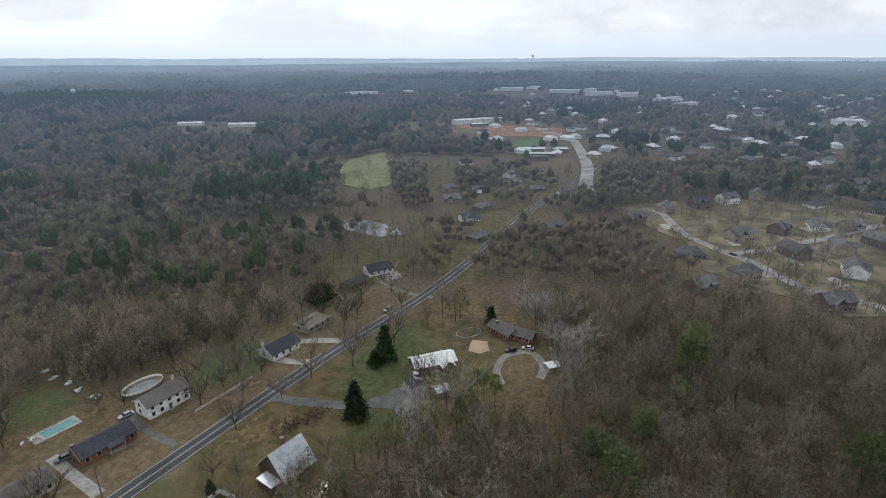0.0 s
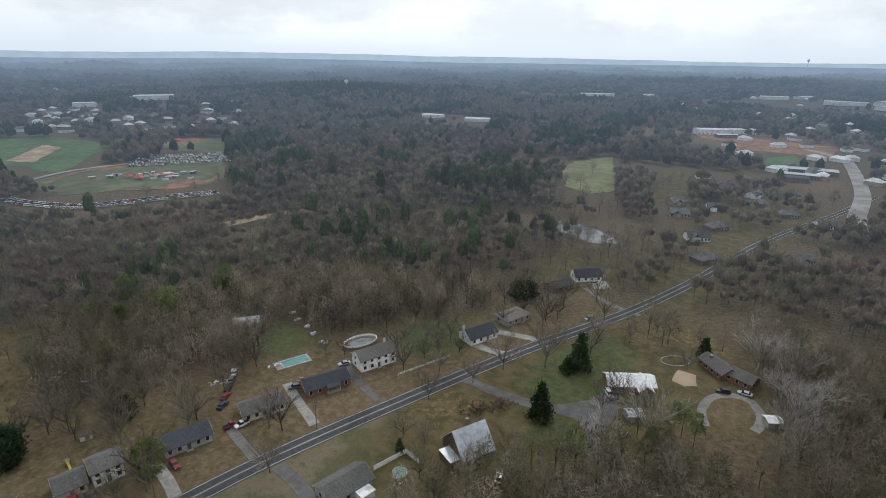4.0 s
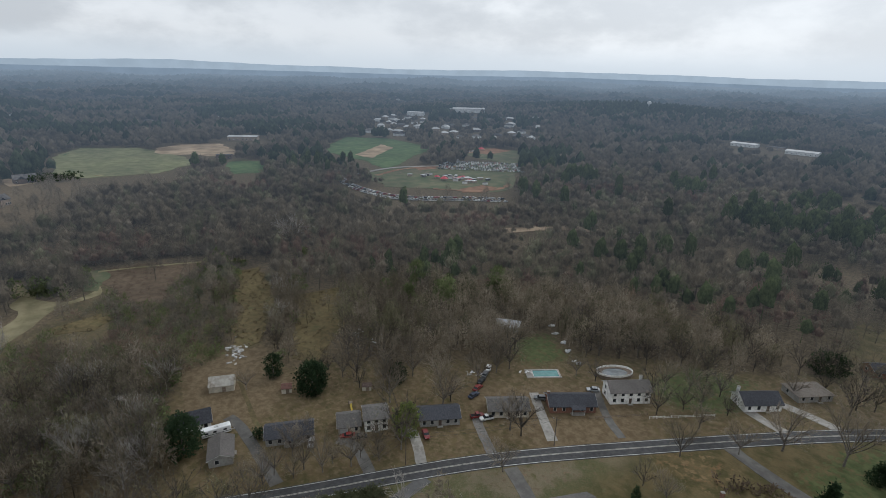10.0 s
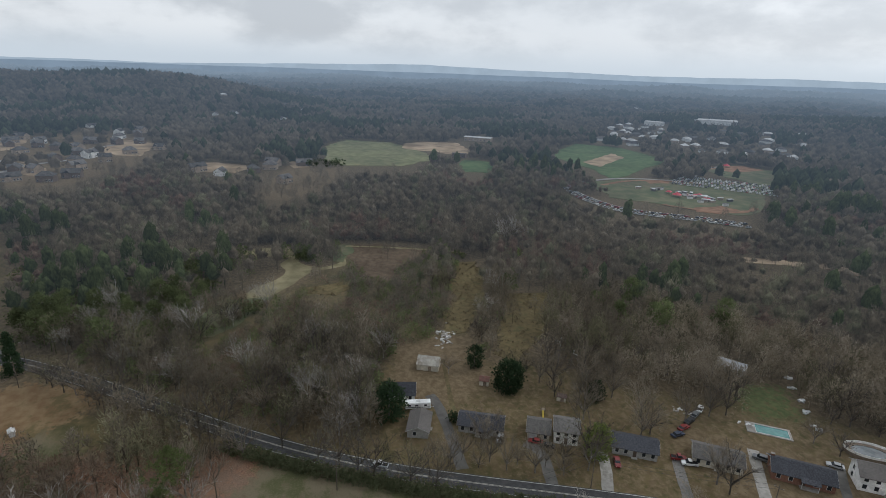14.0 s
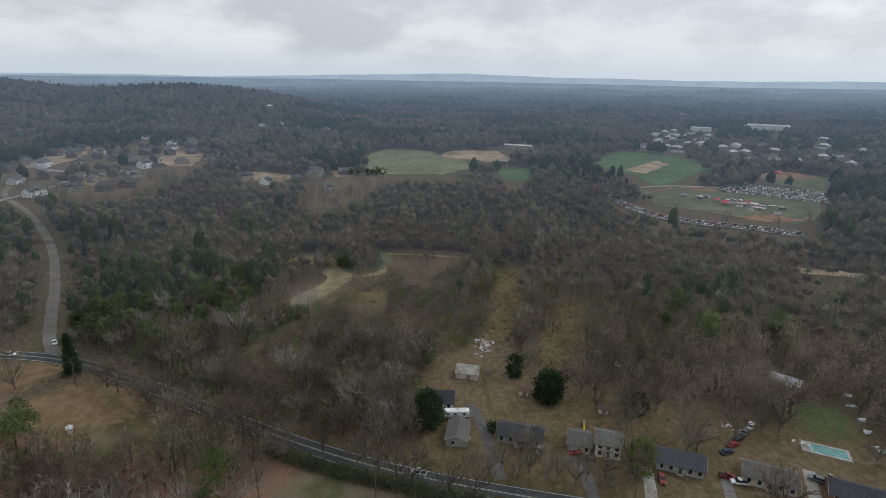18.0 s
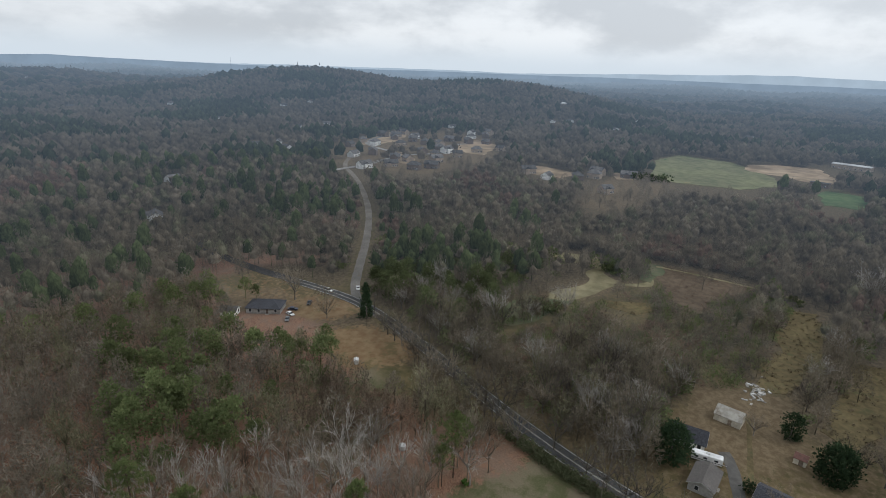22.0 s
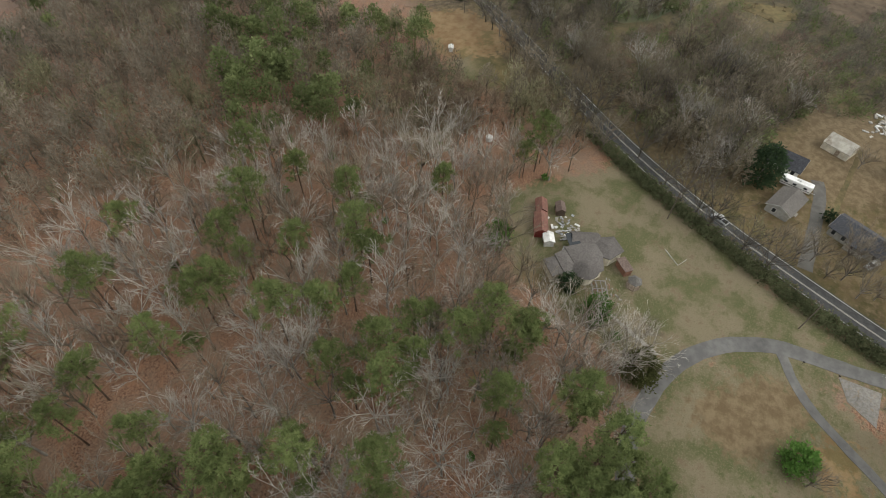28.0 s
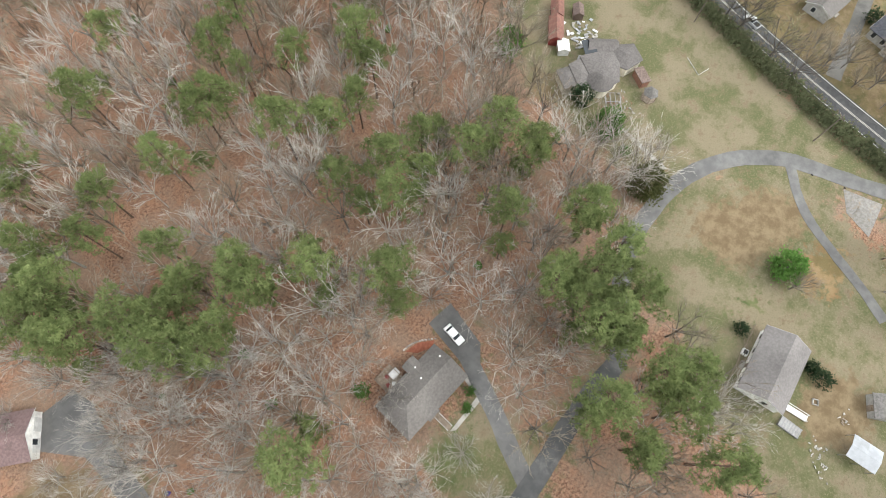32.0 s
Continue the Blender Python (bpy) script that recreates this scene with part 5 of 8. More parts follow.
TAN_ROOF = surface("weathered_tan_shingles", (0.19, 0.165, 0.14), (0.27, 0.24, 0.21), 2.2, 0.9, bump=0.4, fine=6, stain=(0.15, 0.13, 0.11), vary=0.1)
BROWN_ROOF = surface("brown_shingles", (0.10, 0.072, 0.062), (0.155, 0.115, 0.10), 2.2, 0.9, bump=0.4, fine=6, vary=0.1)
RED_ROOF = surface("rusty_red_metal", (0.130, 0.052, 0.038), (0.190, 0.086, 0.062), 1.2, 0.6, bump=0.15, stain=(0.085, 0.055, 0.043))
METAL_ROOF = surface("silver_metal_roof", (0.42, 0.44, 0.46), (0.55, 0.56, 0.58), 0.8, 0.45, 0.35, 0.1, stain=(0.36, 0.37, 0.38))
WHITE_ROOF = surface("white_coated_roof", (0.60, 0.60, 0.585), (0.74, 0.735, 0.72), 0.8, 0.7, bump=0.2, stain=(0.42, 0.40, 0.37))
PAINTED_TIN = surface("white_painted_tin", (0.25, 0.262, 0.28), (0.31, 0.322, 0.34), 0.8, 0.5, bump=0.1, stain=(0.22, 0.23, 0.24))
MAROON_ROOF = surface("maroon_shingles", (0.135, 0.088, 0.086), (0.185, 0.128, 0.124), 2.2, 0.9, bump=0.4, fine=6, stain=(0.12, 0.085, 0.082))
OLD_TIN = surface("old_patchy_tin", (0.26, 0.24, 0.205), (0.40, 0.38, 0.335), 0.6, 0.7, bump=0.2, stain=(0.17, 0.14, 0.105))
RED_PAINT = flat_paint("barn_red_paint", (0.17, 0.024, 0.020))
WOOD = surface("weathered_wood", (0.16, 0.125, 0.095), (0.26, 0.21, 0.165), 2.0, 0.9, bump=0.3)
POLE_WOOD = surface("pole_wood", (0.10, 0.08, 0.065), (0.16, 0.135, 0.11), 2.0, 0.9, bump=0.3)
STONE = surface("pale_rubble", (0.22, 0.205, 0.185), (0.36, 0.345, 0.32), 1.5, 0.95, bump=0.4, vary=0.35)
GLASS = flat_paint("dark_window_glass", (0.025, 0.03, 0.036), 0.08, vary=0.1)
WATER = surface("pool_water", (0.07, 0.20, 0.19), (0.11, 0.27, 0.255), 0.3, 0.08, bump=0.05, fine=3)
POND = surface("pond_water", (0.060, 0.072, 0.074), (0.095, 0.108, 0.110), 0.1, 0.1, bump=0.05, fine=2)
RUBBER = flat_paint("tyre_rubber", (0.02, 0.02, 0.021), 0.9)
CHROME = flat_paint("wheel_metal", (0.4, 0.4, 0.41), 0.35, 0.8)
LAMP = flat_paint("lamp_lens", (0.6, 0.6, 0.58), 0.15)
WIRE = flat_paint("wire", (0.03, 0.03, 0.03), 0.6)
CANVAS_RED = flat_paint("red_tent_canvas", (0.50, 0.04, 0.06), far=True)
FAR_WHITE = flat_paint("far_white_wall", (0.74, 0.73, 0.70), far=True)
FAR_BEIGE = flat_paint("far_beige_wall", (0.34, 0.27, 0.205), far=True)
FAR_BRICK = flat_paint("far_brick_wall", (0.155, 0.115, 0.09), far=True)
FAR_ROOF = surface("far_shingle_roof", (0.085, 0.08, 0.08), (0.15, 0.14, 0.13), 0.4, 0.9, bump=0, vary=0.3, far=True)
FAR_METAL = surface("far_white_roof", (0.48, 0.485, 0.485), (0.66, 0.66, 0.65), 0.3, 0.6, bump=0, vary=0.1, far=True)
FAR_GLASS = flat_paint("far_window_glass", (0.035, 0.04, 0.045), 0.2, far=True)
FAR_PAVE = surface("far_paving", (0.24, 0.226, 0.206), (0.34, 0.318, 0.288), 0.05, 0.9, bump=0, far=True)


def box(bm, x0, x1, y0, y1, z0, z1, bevel=0.0):
    v = [bm.verts.new(p) for p in ((x0, y0, z0), (x1, y0, z0), (x1, y1, z0), (x0, y1, z0), (x0, y0, z1), (x1, y0, z1), (x1, y1, z1), (x0, y1, z1))]
    faces = [bm.faces.new([v[i] for i in f]) for f in ((3, 2, 1, 0), (4, 5, 6, 7), (0, 1, 5, 4), (1, 2, 6, 5), (2, 3, 7, 6), (3, 0, 4, 7))]
    if bevel:
        bmesh.ops.bevel(bm, geom=list({e for f in faces for e in f.edges}), offset=bevel, segments=1, affect="EDGES")


def solid(bm, outline, x0, x1, axis="x"):
    """An outline in the plane across an axis, carried from x0 to x1."""
    def at(s, p):
        return (s, p[0], p[1]) if axis == "x" else (p[0], s, p[1]) if axis == "y" else (p[0], p[1], s)
    a, b = [bm.verts.new(at(x0, p)) for p in outline], [bm.verts.new(at(x1, p)) for p in outline]
    bm.faces.new(a[::-1])
    bm.faces.new(b)
    for i in range(len(a)):
        j = (i + 1) % len(a)
        bm.faces.new((a[i], a[j], b[j], b[i]))


def drum(bm, x, y, z0, z1, r0, r1=None, n=12):
    r1 = r0 if r1 is None else r1
    a = [bm.verts.new((x + r0 * math.cos(6.2832 * i / n), y + r0 * math.sin(6.2832 * i / n), z0)) for i in range(n)]
    b = [bm.verts.new((x + r1 * math.cos(6.2832 * i / n), y + r1 * math.sin(6.2832 * i / n), z1)) for i in range(n)]
    bm.faces.new(a[::-1])
    bm.faces.new(b)
    for i in range(n):
        j = (i + 1) % n
        bm.faces.new((a[i], a[j], b[j], b[i]))


def mesh_of(name, bm, material):
    bmesh.ops.recalc_face_normals(bm, faces=bm.faces[:])
    me = bpy.data.meshes.new(name)
    bm.to_mesh(me)
    bm.free()
    me.materials.append(material)
    return me


def part(name, bm, material, parent, label="", at=None):
    ob = new(name, mesh_of(name, bm, material) if isinstance(bm, bmesh.types.BMesh) else bm)
    ob.parent = parent
    if at is not None:
        ob.matrix_local = at
    if label:
        ob["label"] = label
    return ob


def boxes(*dims, bevel=0.0):
    bm = bmesh.new()
    for d in dims:
        box(bm, *d, bevel=bevel)
    return bm


def thing(name, x, y, turn, label, category, group="", z=None):
    ob = new(name)
    ob.matrix_world = pose(x, y, float(land(x, y)) if z is None else z, 0, 0, turn)
    return tagged(ob, label, category, group)


def pane_set(frame_m, glass_m, w, h):
    """Shared meshes for one size of window: a frame proud of the wall and its pane, both facing -y."""
    return (mesh_of("window", boxes((-w / 2 - 0.1, w / 2 + 0.1, -0.06, 0.02, -0.1, h + 0.1)), frame_m),
            mesh_of("pane", boxes((-w / 2, w / 2, -0.09, -0.03, 0, h)), glass_m))


WINDOWS = pane_set(TRIM, GLASS, 1.0, 1.3)
FAR_WINDOWS = pane_set(FAR_WHITE, FAR_GLASS, 1.1, 1.5)
DOOR_MESH = mesh_of("door", boxes((-0.5, 0.5, -0.06, 0.02, 0, 2.05)), DARK_WALL)


def add_window(parent, kit, x, y, z, turn):
    win = part("window", kit[0], None, parent, at=pose(x, y, z, 0, 0, turn))
    part("pane", kit[1], None, win)


def roof_parts(base, L, W, eave, rise, roof, hip=False, over=0.5, fascia=None, name="roof"):
    l, w = L / 2 + over, W / 2 + over
    drop = rise * over / (W / 2)
    z0, z1, th = eave - drop, eave + rise, 0.16
    bm = bmesh.new()
    if hip:
        k = max(0.1, L / 2 - W / 2 * 0.9)
        lo = [bm.verts.new(p) for p in ((-l, -w, z0), (l, -w, z0), (l, w, z0), (-l, w, z0))]
        up = [bm.verts.new(p) for p in ((-l, -w, z0 + th), (l, -w, z0 + th), (l, w, z0 + th), (-l, w, z0 + th))]
        a, b = bm.verts.new((-l if hip == "one" else -k, 0, z1 + th)), bm.verts.new((k, 0, z1 + th))
        bm.faces.new(lo[::-1])
        for i in range(4):
            j = (i + 1) % 4
            bm.faces.new((lo[i], lo[j], up[j], up[i]))
        bm.faces.new((up[0], up[1], b, a))
        bm.faces.new((up[1], up[2], b))
        bm.faces.new((up[2], up[3], a, b))
        bm.faces.new((up[3], up[0], a))
        return part(name, bm, roof, base)
    solid(bm, [(-w, z0), (0, z1), (w, z0), (w, z0 + th), (0, z1 + th), (-w, z0 + th)], -l, l)
    made = part(name, bm, roof, base)
    if fascia:
        for s in (-1, 1):
            bm = bmesh.new()
            solid(bm, [(-w, z0 - 0.06), (0, z1 - 0.06), (w, z0 - 0.06), (w, z0 + th * 0.8), (0, z1 + th * 0.8), (-w, z0 + th * 0.8)], s * (l + 0.012), s * (l + 0.04))
            part("bargeboard", bm, fascia, made)
    return made


def wall_part(base, L, W, eave, rise, wall, hip=False, name="wall"):
    bm = bmesh.new()
    if hip:
        box(bm, -L / 2, L / 2, -W / 2, W / 2, -0.3, eave)
    else:
        solid(bm, [(-W / 2, -0.3), (W / 2, -0.3), (W / 2, eave), (0, eave + rise - 0.05), (-W / 2, eave)], -L / 2, L / 2)
    return part(name, bm, wall, base)


def house(x, y, turn, L, W, eave, rise, wall, roof, label, hip=False, windows=4, storeys=1, chimney=None, porch=None, garage=0, kit=None, far=False, back=True, group="", fascia=TRIM):
    """A house on a rectangle: walls, roof, rows of windows front and back, door, chimney, porch."""
    kit = kit or WINDOWS
    base = thing("house", x, y, turn, label, "house", group)
    body = wall_part(base, L, W, eave, rise, wall, hip)
    roof_parts(base, L, W, eave, rise, roof, hip, fascia=None if hip or far else fascia)
    for s in range(storeys):
        z = 0.95 + s * (eave / storeys)
        for i in range(windows):
            wx = -L / 2 + L * (i + 0.5) / windows
            if s == 0 and garage and wx < -L / 2 + garage:
                continue
            if not (s == 0 and i == windows // 2 and not far):
                add_window(base, kit, wx, -W / 2, z, 0)
            if back:
                add_window(base, kit, wx, W / 2, z, 180)
        for side in (-1, 1):
            add_window(base, kit, side * L / 2, 0.15 * W, z, 90 * side)
    if not far:
        part("door", DOOR_MESH, None, base, at=pose(-L / 2 + L * (windows // 2 + 0.5) / windows, -W / 2, 0.2))
        part("front_step", boxes((-0.9, 0.9, -0.9, 0, -0.1, 0.18)), CONCRETE, base, at=pose(-L / 2 + L * (windows // 2 + 0.5) / windows, -W / 2, 0.0))
    if garage:
        for i in range(max(1, int(garage // 3))):
            part("garage_door", boxes((-1.25, 1.25, -0.07, 0.02, 0, 2.1)), TRIM, base, at=pose(-L / 2 + 1.7 + 2.9 * i, -W / 2, 0.05))
    if chimney:
        cx, cy, ch = chimney
        stack = part("chimney", boxes((cx - 0.45, cx + 0.45, cy - 0.35, cy + 0.35, 0.5, eave + rise + ch)), BRICK if wall is not WHITE else TRIM, base)
        part("chimney_cap", boxes((cx - 0.52, cx + 0.52, cy - 0.42, cy + 0.42, eave + rise + ch, eave + rise + ch + 0.12)), CONCRETE, stack)
    if porch:
        px, pw, pd = porch
        part("porch_floor", boxes((px - pw / 2, px + pw / 2, -W / 2 - pd, -W / 2 - 0.01, -0.1, 0.3)), CONCRETE, base)
        bm = bmesh.new()
        solid(bm, [(-W / 2 - pd - 0.3, eave - 0.45), (-W / 2 + 0.1, eave + 0.05), (-W / 2 + 0.1, eave + 0.2), (-W / 2 - pd - 0.3, eave - 0.3)], px - pw / 2 - 0.2, px + pw / 2 + 0.2)
        part("porch_roof", bm, roof, base)
        for i in range(max(2, int(pw / 2.2))):
            q = px - pw / 2 + 0.15 + (pw - 0.3) * i / (max(2, int(pw / 2.2)) - 1)
            part("porch_post", boxes((q - 0.07, q + 0.07, -W / 2 - pd + 0.05, -W / 2 - pd + 0.19, 0.3, eave - 0.42)), TRIM, base)
    return base


def shed(x, y, turn, L, W, h, rise, wall, roof, label, name="shed"):
    base = thing(name, x, y, turn, label, "shed")
    wall_part(base, L, W, h, rise, wall)
    roof_parts(base, L, W, h, rise, roof, over=0.2)
    part("door", boxes((-0.6, 0.6, -0.05, 0.02, 0, min(1.9, h - 0.1))), WOOD, base, at=pose(0.1 * L, -W / 2, 0.02))
    return base


# ---- cars ----
CARS = {}


def paint(name, c):
    return flat_paint(name, c, 0.3, 0.0, 0.05)


PAINTS = {"white": paint("white_car_paint", (0.70, 0.70, 0.69)), "red": paint("red_car_paint", (0.20, 0.022, 0.020)), "black": paint("black_car_paint", (0.02, 0.02, 0.022)),
          "silver": paint("silver_car_paint", (0.42, 0.43, 0.44)), "blue": paint("blue_car_paint", (0.03, 0.04, 0.07)), "grey": paint("grey_car_paint", (0.13, 0.135, 0.14))}


def car(x, y, turn, color, kind="sedan", where="parked on a drive", group=""):
    key = (color, kind)
    name = {"sedan": "car", "suv": "car", "pickup": "pickup_truck"}[kind]
    label = {"sedan": "%s sedan car %s", "suv": "%s sport utility car %s", "pickup": "%s pickup truck %s"}[kind] % (color, where)
    m = pose(x, y, float(land(x, y)) + 0.06, 0, 0, turn)
    if key in CARS:
        return tagged(copy_thing(CARS[key], m), label, "car" if kind != "pickup" else "truck", group)
    base = new(name)
    base.matrix_world = m
    tall = {"sedan": 1.42, "suv": 1.72, "pickup": 1.8}[kind]
    lo, belt = 0.28, 0.88 if kind == "sedan" else 1.02
    bm = bmesh.new()
    solid(bm, [(-2.35, lo), (2.3, lo), (2.38, 0.55), (2.3, belt - 0.12), (1.1, belt), (-2.3, belt), (-2.4, 0.6)], -0.88, 0.88, "y")
    bmesh.ops.bevel(bm, geom=bm.edges[:], offset=0.06, segments=1, affect="EDGES")
    part("body", bm, PAINTS[color], base)
    back, front = {"sedan": (-1.75, 1.05), "suv": (-2.25, 1.1), "pickup": (-0.55, 1.2)}[kind]
    bm = bmesh.new()
    solid(bm, [(back, belt), (front, belt), (front - 0.7, tall - 0.06), (back + (0.55 if kind == "sedan" else 0.15), tall - 0.06)], -0.76, 0.76, "y")
    glass = part("window_glass", bm, GLASS, base)
    bm = bmesh.new()
    box(bm, back + (0.5 if kind == "sedan" else 0.1), front - 0.62, -0.74, 0.74, tall - 0.06, tall, 0.02)
    part("car_roof", bm, PAINTS[color], base)
    if kind == "pickup":
        part("truck_bed", boxes((-2.25, -0.7, -0.72, 0.72, belt + 0.002, belt + 0.01)), RUBBER, base)
    for wx in (-1.45, 1.4):
        for side in (-1, 1):
            bm = bmesh.new()
            drum(bm, 0, 0, -0.11, 0.11, 0.33, n=12)
            wheel = part("wheel", bm, RUBBER, base, at=pose(wx, side * 0.8, 0.33, 90, 0, 0))
            bm = bmesh.new()
            drum(bm, 0, 0, -0.118, 0.118, 0.2, n=10)
            part("rim", bm, CHROME, wheel)
    for side in (-0.62, 0.62):
        part("headlight", boxes((2.28, 2.37, side - 0.16, side + 0.16, 0.58, 0.72)), LAMP, base)
    CARS[key] = base
    return tagged(base, label, "car" if kind != "pickup" else "truck", group)


def pole(x, y, turn, h, label="wooden power pole with a crossarm", lean=0.0):
    base = thing("power_pole", x, y, turn, label, "utility pole")
    bm = bmesh.new()
    drum(bm, 0, 0, -0.4, h, 0.16, 0.11, 8)
    part("post", bm, POLE_WOOD, base)
    arm = part("crossarm", boxes((-1.2, 1.2, -0.06, 0.06, h - 0.9, h - 0.75)), POLE_WOOD, base)
    for q in (-1.05, 0.0, 1.05):
        bm = bmesh.new()
        drum(bm, q, 0, h - 0.75, h - 0.55, 0.06, 0.04, 6)
        part("insulator", bm, LAMP, arm)
    return base


def wire(a, b, sag=0.9, r=0.035):
    pts = [Vector(a).lerp(Vector(b), i / 8) - Vector((0, 0, sag * 4 * (i / 8) * (1 - i / 8))) for i in range(9)]
    flat = Vector((b[1] - a[1], a[0] - b[0], 0)).normalized() * r
    v = [q for p in pts for q in (p + flat, p - flat * 0.5 + Vector((0, 0, r * 0.87)), p - flat * 0.5 - Vector((0, 0, r * 0.87)))]
    f = [(3 * i + j, 3 * i + (j + 1) % 3, 3 * i + 3 + (j + 1) % 3, 3 * i + 3 + j) for i in range(8) for j in range(3)]
    ob = new("power_line", quick_mesh("power_line", np.array([tuple(p) for p in v]), np.array(f), WIRE))
    return tagged(ob, "thin black overhead power line between wooden poles", "power line")


def fence(x0, y0, x1, y1, h, step, material, label, name="fence", solid_panels=False, rails=2):
    L, turn = math.hypot(x1 - x0, y1 - y0), math.degrees(math.atan2(y1 - y0, x1 - x0))
    base = thing(name, x0, y0, turn, label, "fence")
    n = max(1, int(L / step))
    post = mesh_of("post", boxes((-0.06, 0.06, -0.06, 0.06, -0.2, h)), material)
    for i in range(n + 1):
        part("post", post, None, base, at=pose(L * i / n, 0, 0))
    if solid_panels:
        panel = mesh_of("panel", boxes((0.07, L / n - 0.07, -0.025, 0.025, 0.08, h - 0.05)), material)
        for i in range(n):
            part("panel", panel, None, base, at=pose(L * i / n, 0, 0))
    else:
        for k in range(rails):
            z = h * (k + 1) / (rails + 0.25)
            part("rail", boxes((0, L, -0.1, -0.065, z - 0.07, z + 0.07)), material, base)
    return base


def scrap(x, y, spread_x, spread_y, turn, count, size, materials, label, seed, name="debris_pile"):
    """A heap of odd boards and slabs lying about."""
    rnd = random.Random(seed)
    base = thing(name, x, y, turn, label, "debris")
    for i in range(count):
        a, b, c = size * rnd.uniform(0.4, 1.6), size * rnd.uniform(0.2, 0.7), size * rnd.uniform(0.06, 0.3)
        part("piece", boxes((-a / 2, a / 2, -b / 2, b / 2, 0, c)), materials[i % len(materials)], base,
             at=pose(rnd.gauss(0, spread_x / 2.4), rnd.gauss(0, spread_y / 2.4), rnd.uniform(0.0, 0.12), rnd.uniform(-6, 6), rnd.uniform(-6, 6), rnd.uniform(0, 360)))
    return base


def slab(name, corners, z, material, label, category="driveway", kind="structure", depth=0.12):
    bm = bmesh.new()
    solid(bm, corners, z - depth, z, "z")
    return tagged(new(name, mesh_of(name, bm, material)), label, category, kind=kind)


# ---- the house under the camera, its deck and car ----
ROOF_A = surface("grey_brown_shingles", (0.112, 0.102, 0.095), (0.143, 0.131, 0.123), 2.2, 0.9, bump=0.4, fine=6, stain=(0.10, 0.093, 0.087), vary=0.06)
h = house(-7.6, -8.4, -12, 15.4, 8.2, 3.0, 2.4, GREY_WALL, ROOF_A, "single-storey house with a grey-brown shingle roof in the woods", hip="one", windows=5, back=True)
part("rear_wing_wall", boxes((-3.2, -0.9, -5.6, -3.9, -0.2, 3.2)), GREY_WALL, h)
bm = bmesh.new()
solid(bm, [(-3.6, 3.1), (-2.05, 4.0), (-0.5, 3.1), (-0.5, 3.25), (-2.05, 4.15), (-3.6, 3.25)], -6.0, -1.9, "y")
part("rear_wing_roof", bm, ROOF_A, h)
for vx, vy, vz in ((-1.5, -1.6, 4.3), (-2.2, -3.9, 3.9), (-7.0, -1.9, 4.2)):
    bm = bmesh.new()
    drum(bm, vx, vy, vz - 0.4, vz + 0.55, 0.17, n=8)
    part("roof_vent", bm, TRIM, h, "white roof vent pipe")
bm = bmesh.new()
for i in range(14):
    box(bm, 0.7 + 0.29 * i, 0.7 + 0.29 * i + 0.26, -8.3, -4.25, 0.9, 1.0)
part("deck_floor", bm, WOOD, h, "weathered grey deck boards")
for (ax, ay), (bx, by) in (((0.7, -8.3), (4.76, -8.3)), ((4.76, -8.3), (4.76, -4.9)), ((0.7, -8.3), (0.7, -5.6))):
    L, tr = math.hypot(bx - ax, by - ay), math.degrees(math.atan2(by - ay, bx - ax))
    at = pose(ax, ay, 1.0, 0, 0, tr)
    rail = part("deck_rail", boxes((0, L, -0.06, 0.06, 0.92, 1.0), (0, L, -0.03, 0.03, 0.15, 0.22)), WOOD, h, at=at)
    for i in range(int(L / 0.8) + 1):
        part("baluster", boxes((0.8 * i, 0.8 * i + 0.08, -0.04, 0.04, -1.1, 0.92)), WOOD, rail)
part("porch_roof", boxes((0.2, 3.0, 3.9, 5.0, 2.9, 3.05)), ROOF_A, h)
part("porch_floor", boxes((0.1, 3.0, 4.11, 5.1, -0.1, 0.72)), WOOD, h)
part("ramp", boxes((0.6, 1.7, 5.1, 8.6, 0.25, 0.37)), WOOD, h, "grey wooden entrance ramp")
for rx in (0.55, 1.75):
    part("ramp_rail", boxes((rx - 0.05, rx + 0.05, 5.1, 8.6, 1.15, 1.25), (rx - 0.04, rx + 0.04, 5.15, 5.25, 0.2, 1.15), (rx - 0.04, rx + 0.04, 8.4, 8.5, 0, 1.15)), TRIM, h, "white ramp handrail")
tub = thing("hot_tub", -7.7, -14.9, -12, "square hot tub with a pale grey cover on a deck", "hot tub", z=1.0)
part("tub_body", boxes((-0.95, 0.95, -0.7, 0.7, 0, 0.62), bevel=0.06), WOOD, tub)
part("cover", boxes((-1.0, 1.0, -0.75, 0.75, 0.62, 0.72), bevel=0.03), surface("pale_cover", (0.34, 0.33, 0.32), (0.42, 0.41, 0.40), 1.0, 0.6), tub)
for cx, cy, cm, cl in ((-6.0, -13.9, TRIM, "white plastic deck chair"), (-5.2, -14.7, RED_PAINT, "red deck chair on weathered boards"), (-6.3, -15.8, RED_PAINT, "red deck chair on weathered boards")):
    ch = thing("deck_chair", cx, cy, 40 * cx, cl, "chair", "chairs on the deck", z=1.0)
    part("seat", boxes((-0.35, 0.35, -0.35, 0.35, 0.35, 0.42)), cm, ch)
    part("backrest", boxes((-0.35, 0.35, 0.3, 0.36, 0.42, 0.95)), cm, ch)
    for lx in (-0.3, 0.3):
        for ly in (-0.3, 0.3):
            part("leg", boxes((lx - 0.03, lx + 0.03, ly - 0.03, ly + 0.03, 0, 0.35)), cm, ch)
bm = bmesh.new()
for c in ([(-5.0, 0.9), (-4.2, 0.0), (-13.2, 1.3), (-12.8, 2.3)], [(-13.3, 2.2), (-12.4, 1.6), (-14.0, -2.6), (-15.0, -2.3)]):
    solid(bm, c, -0.05, 0.06, "z")
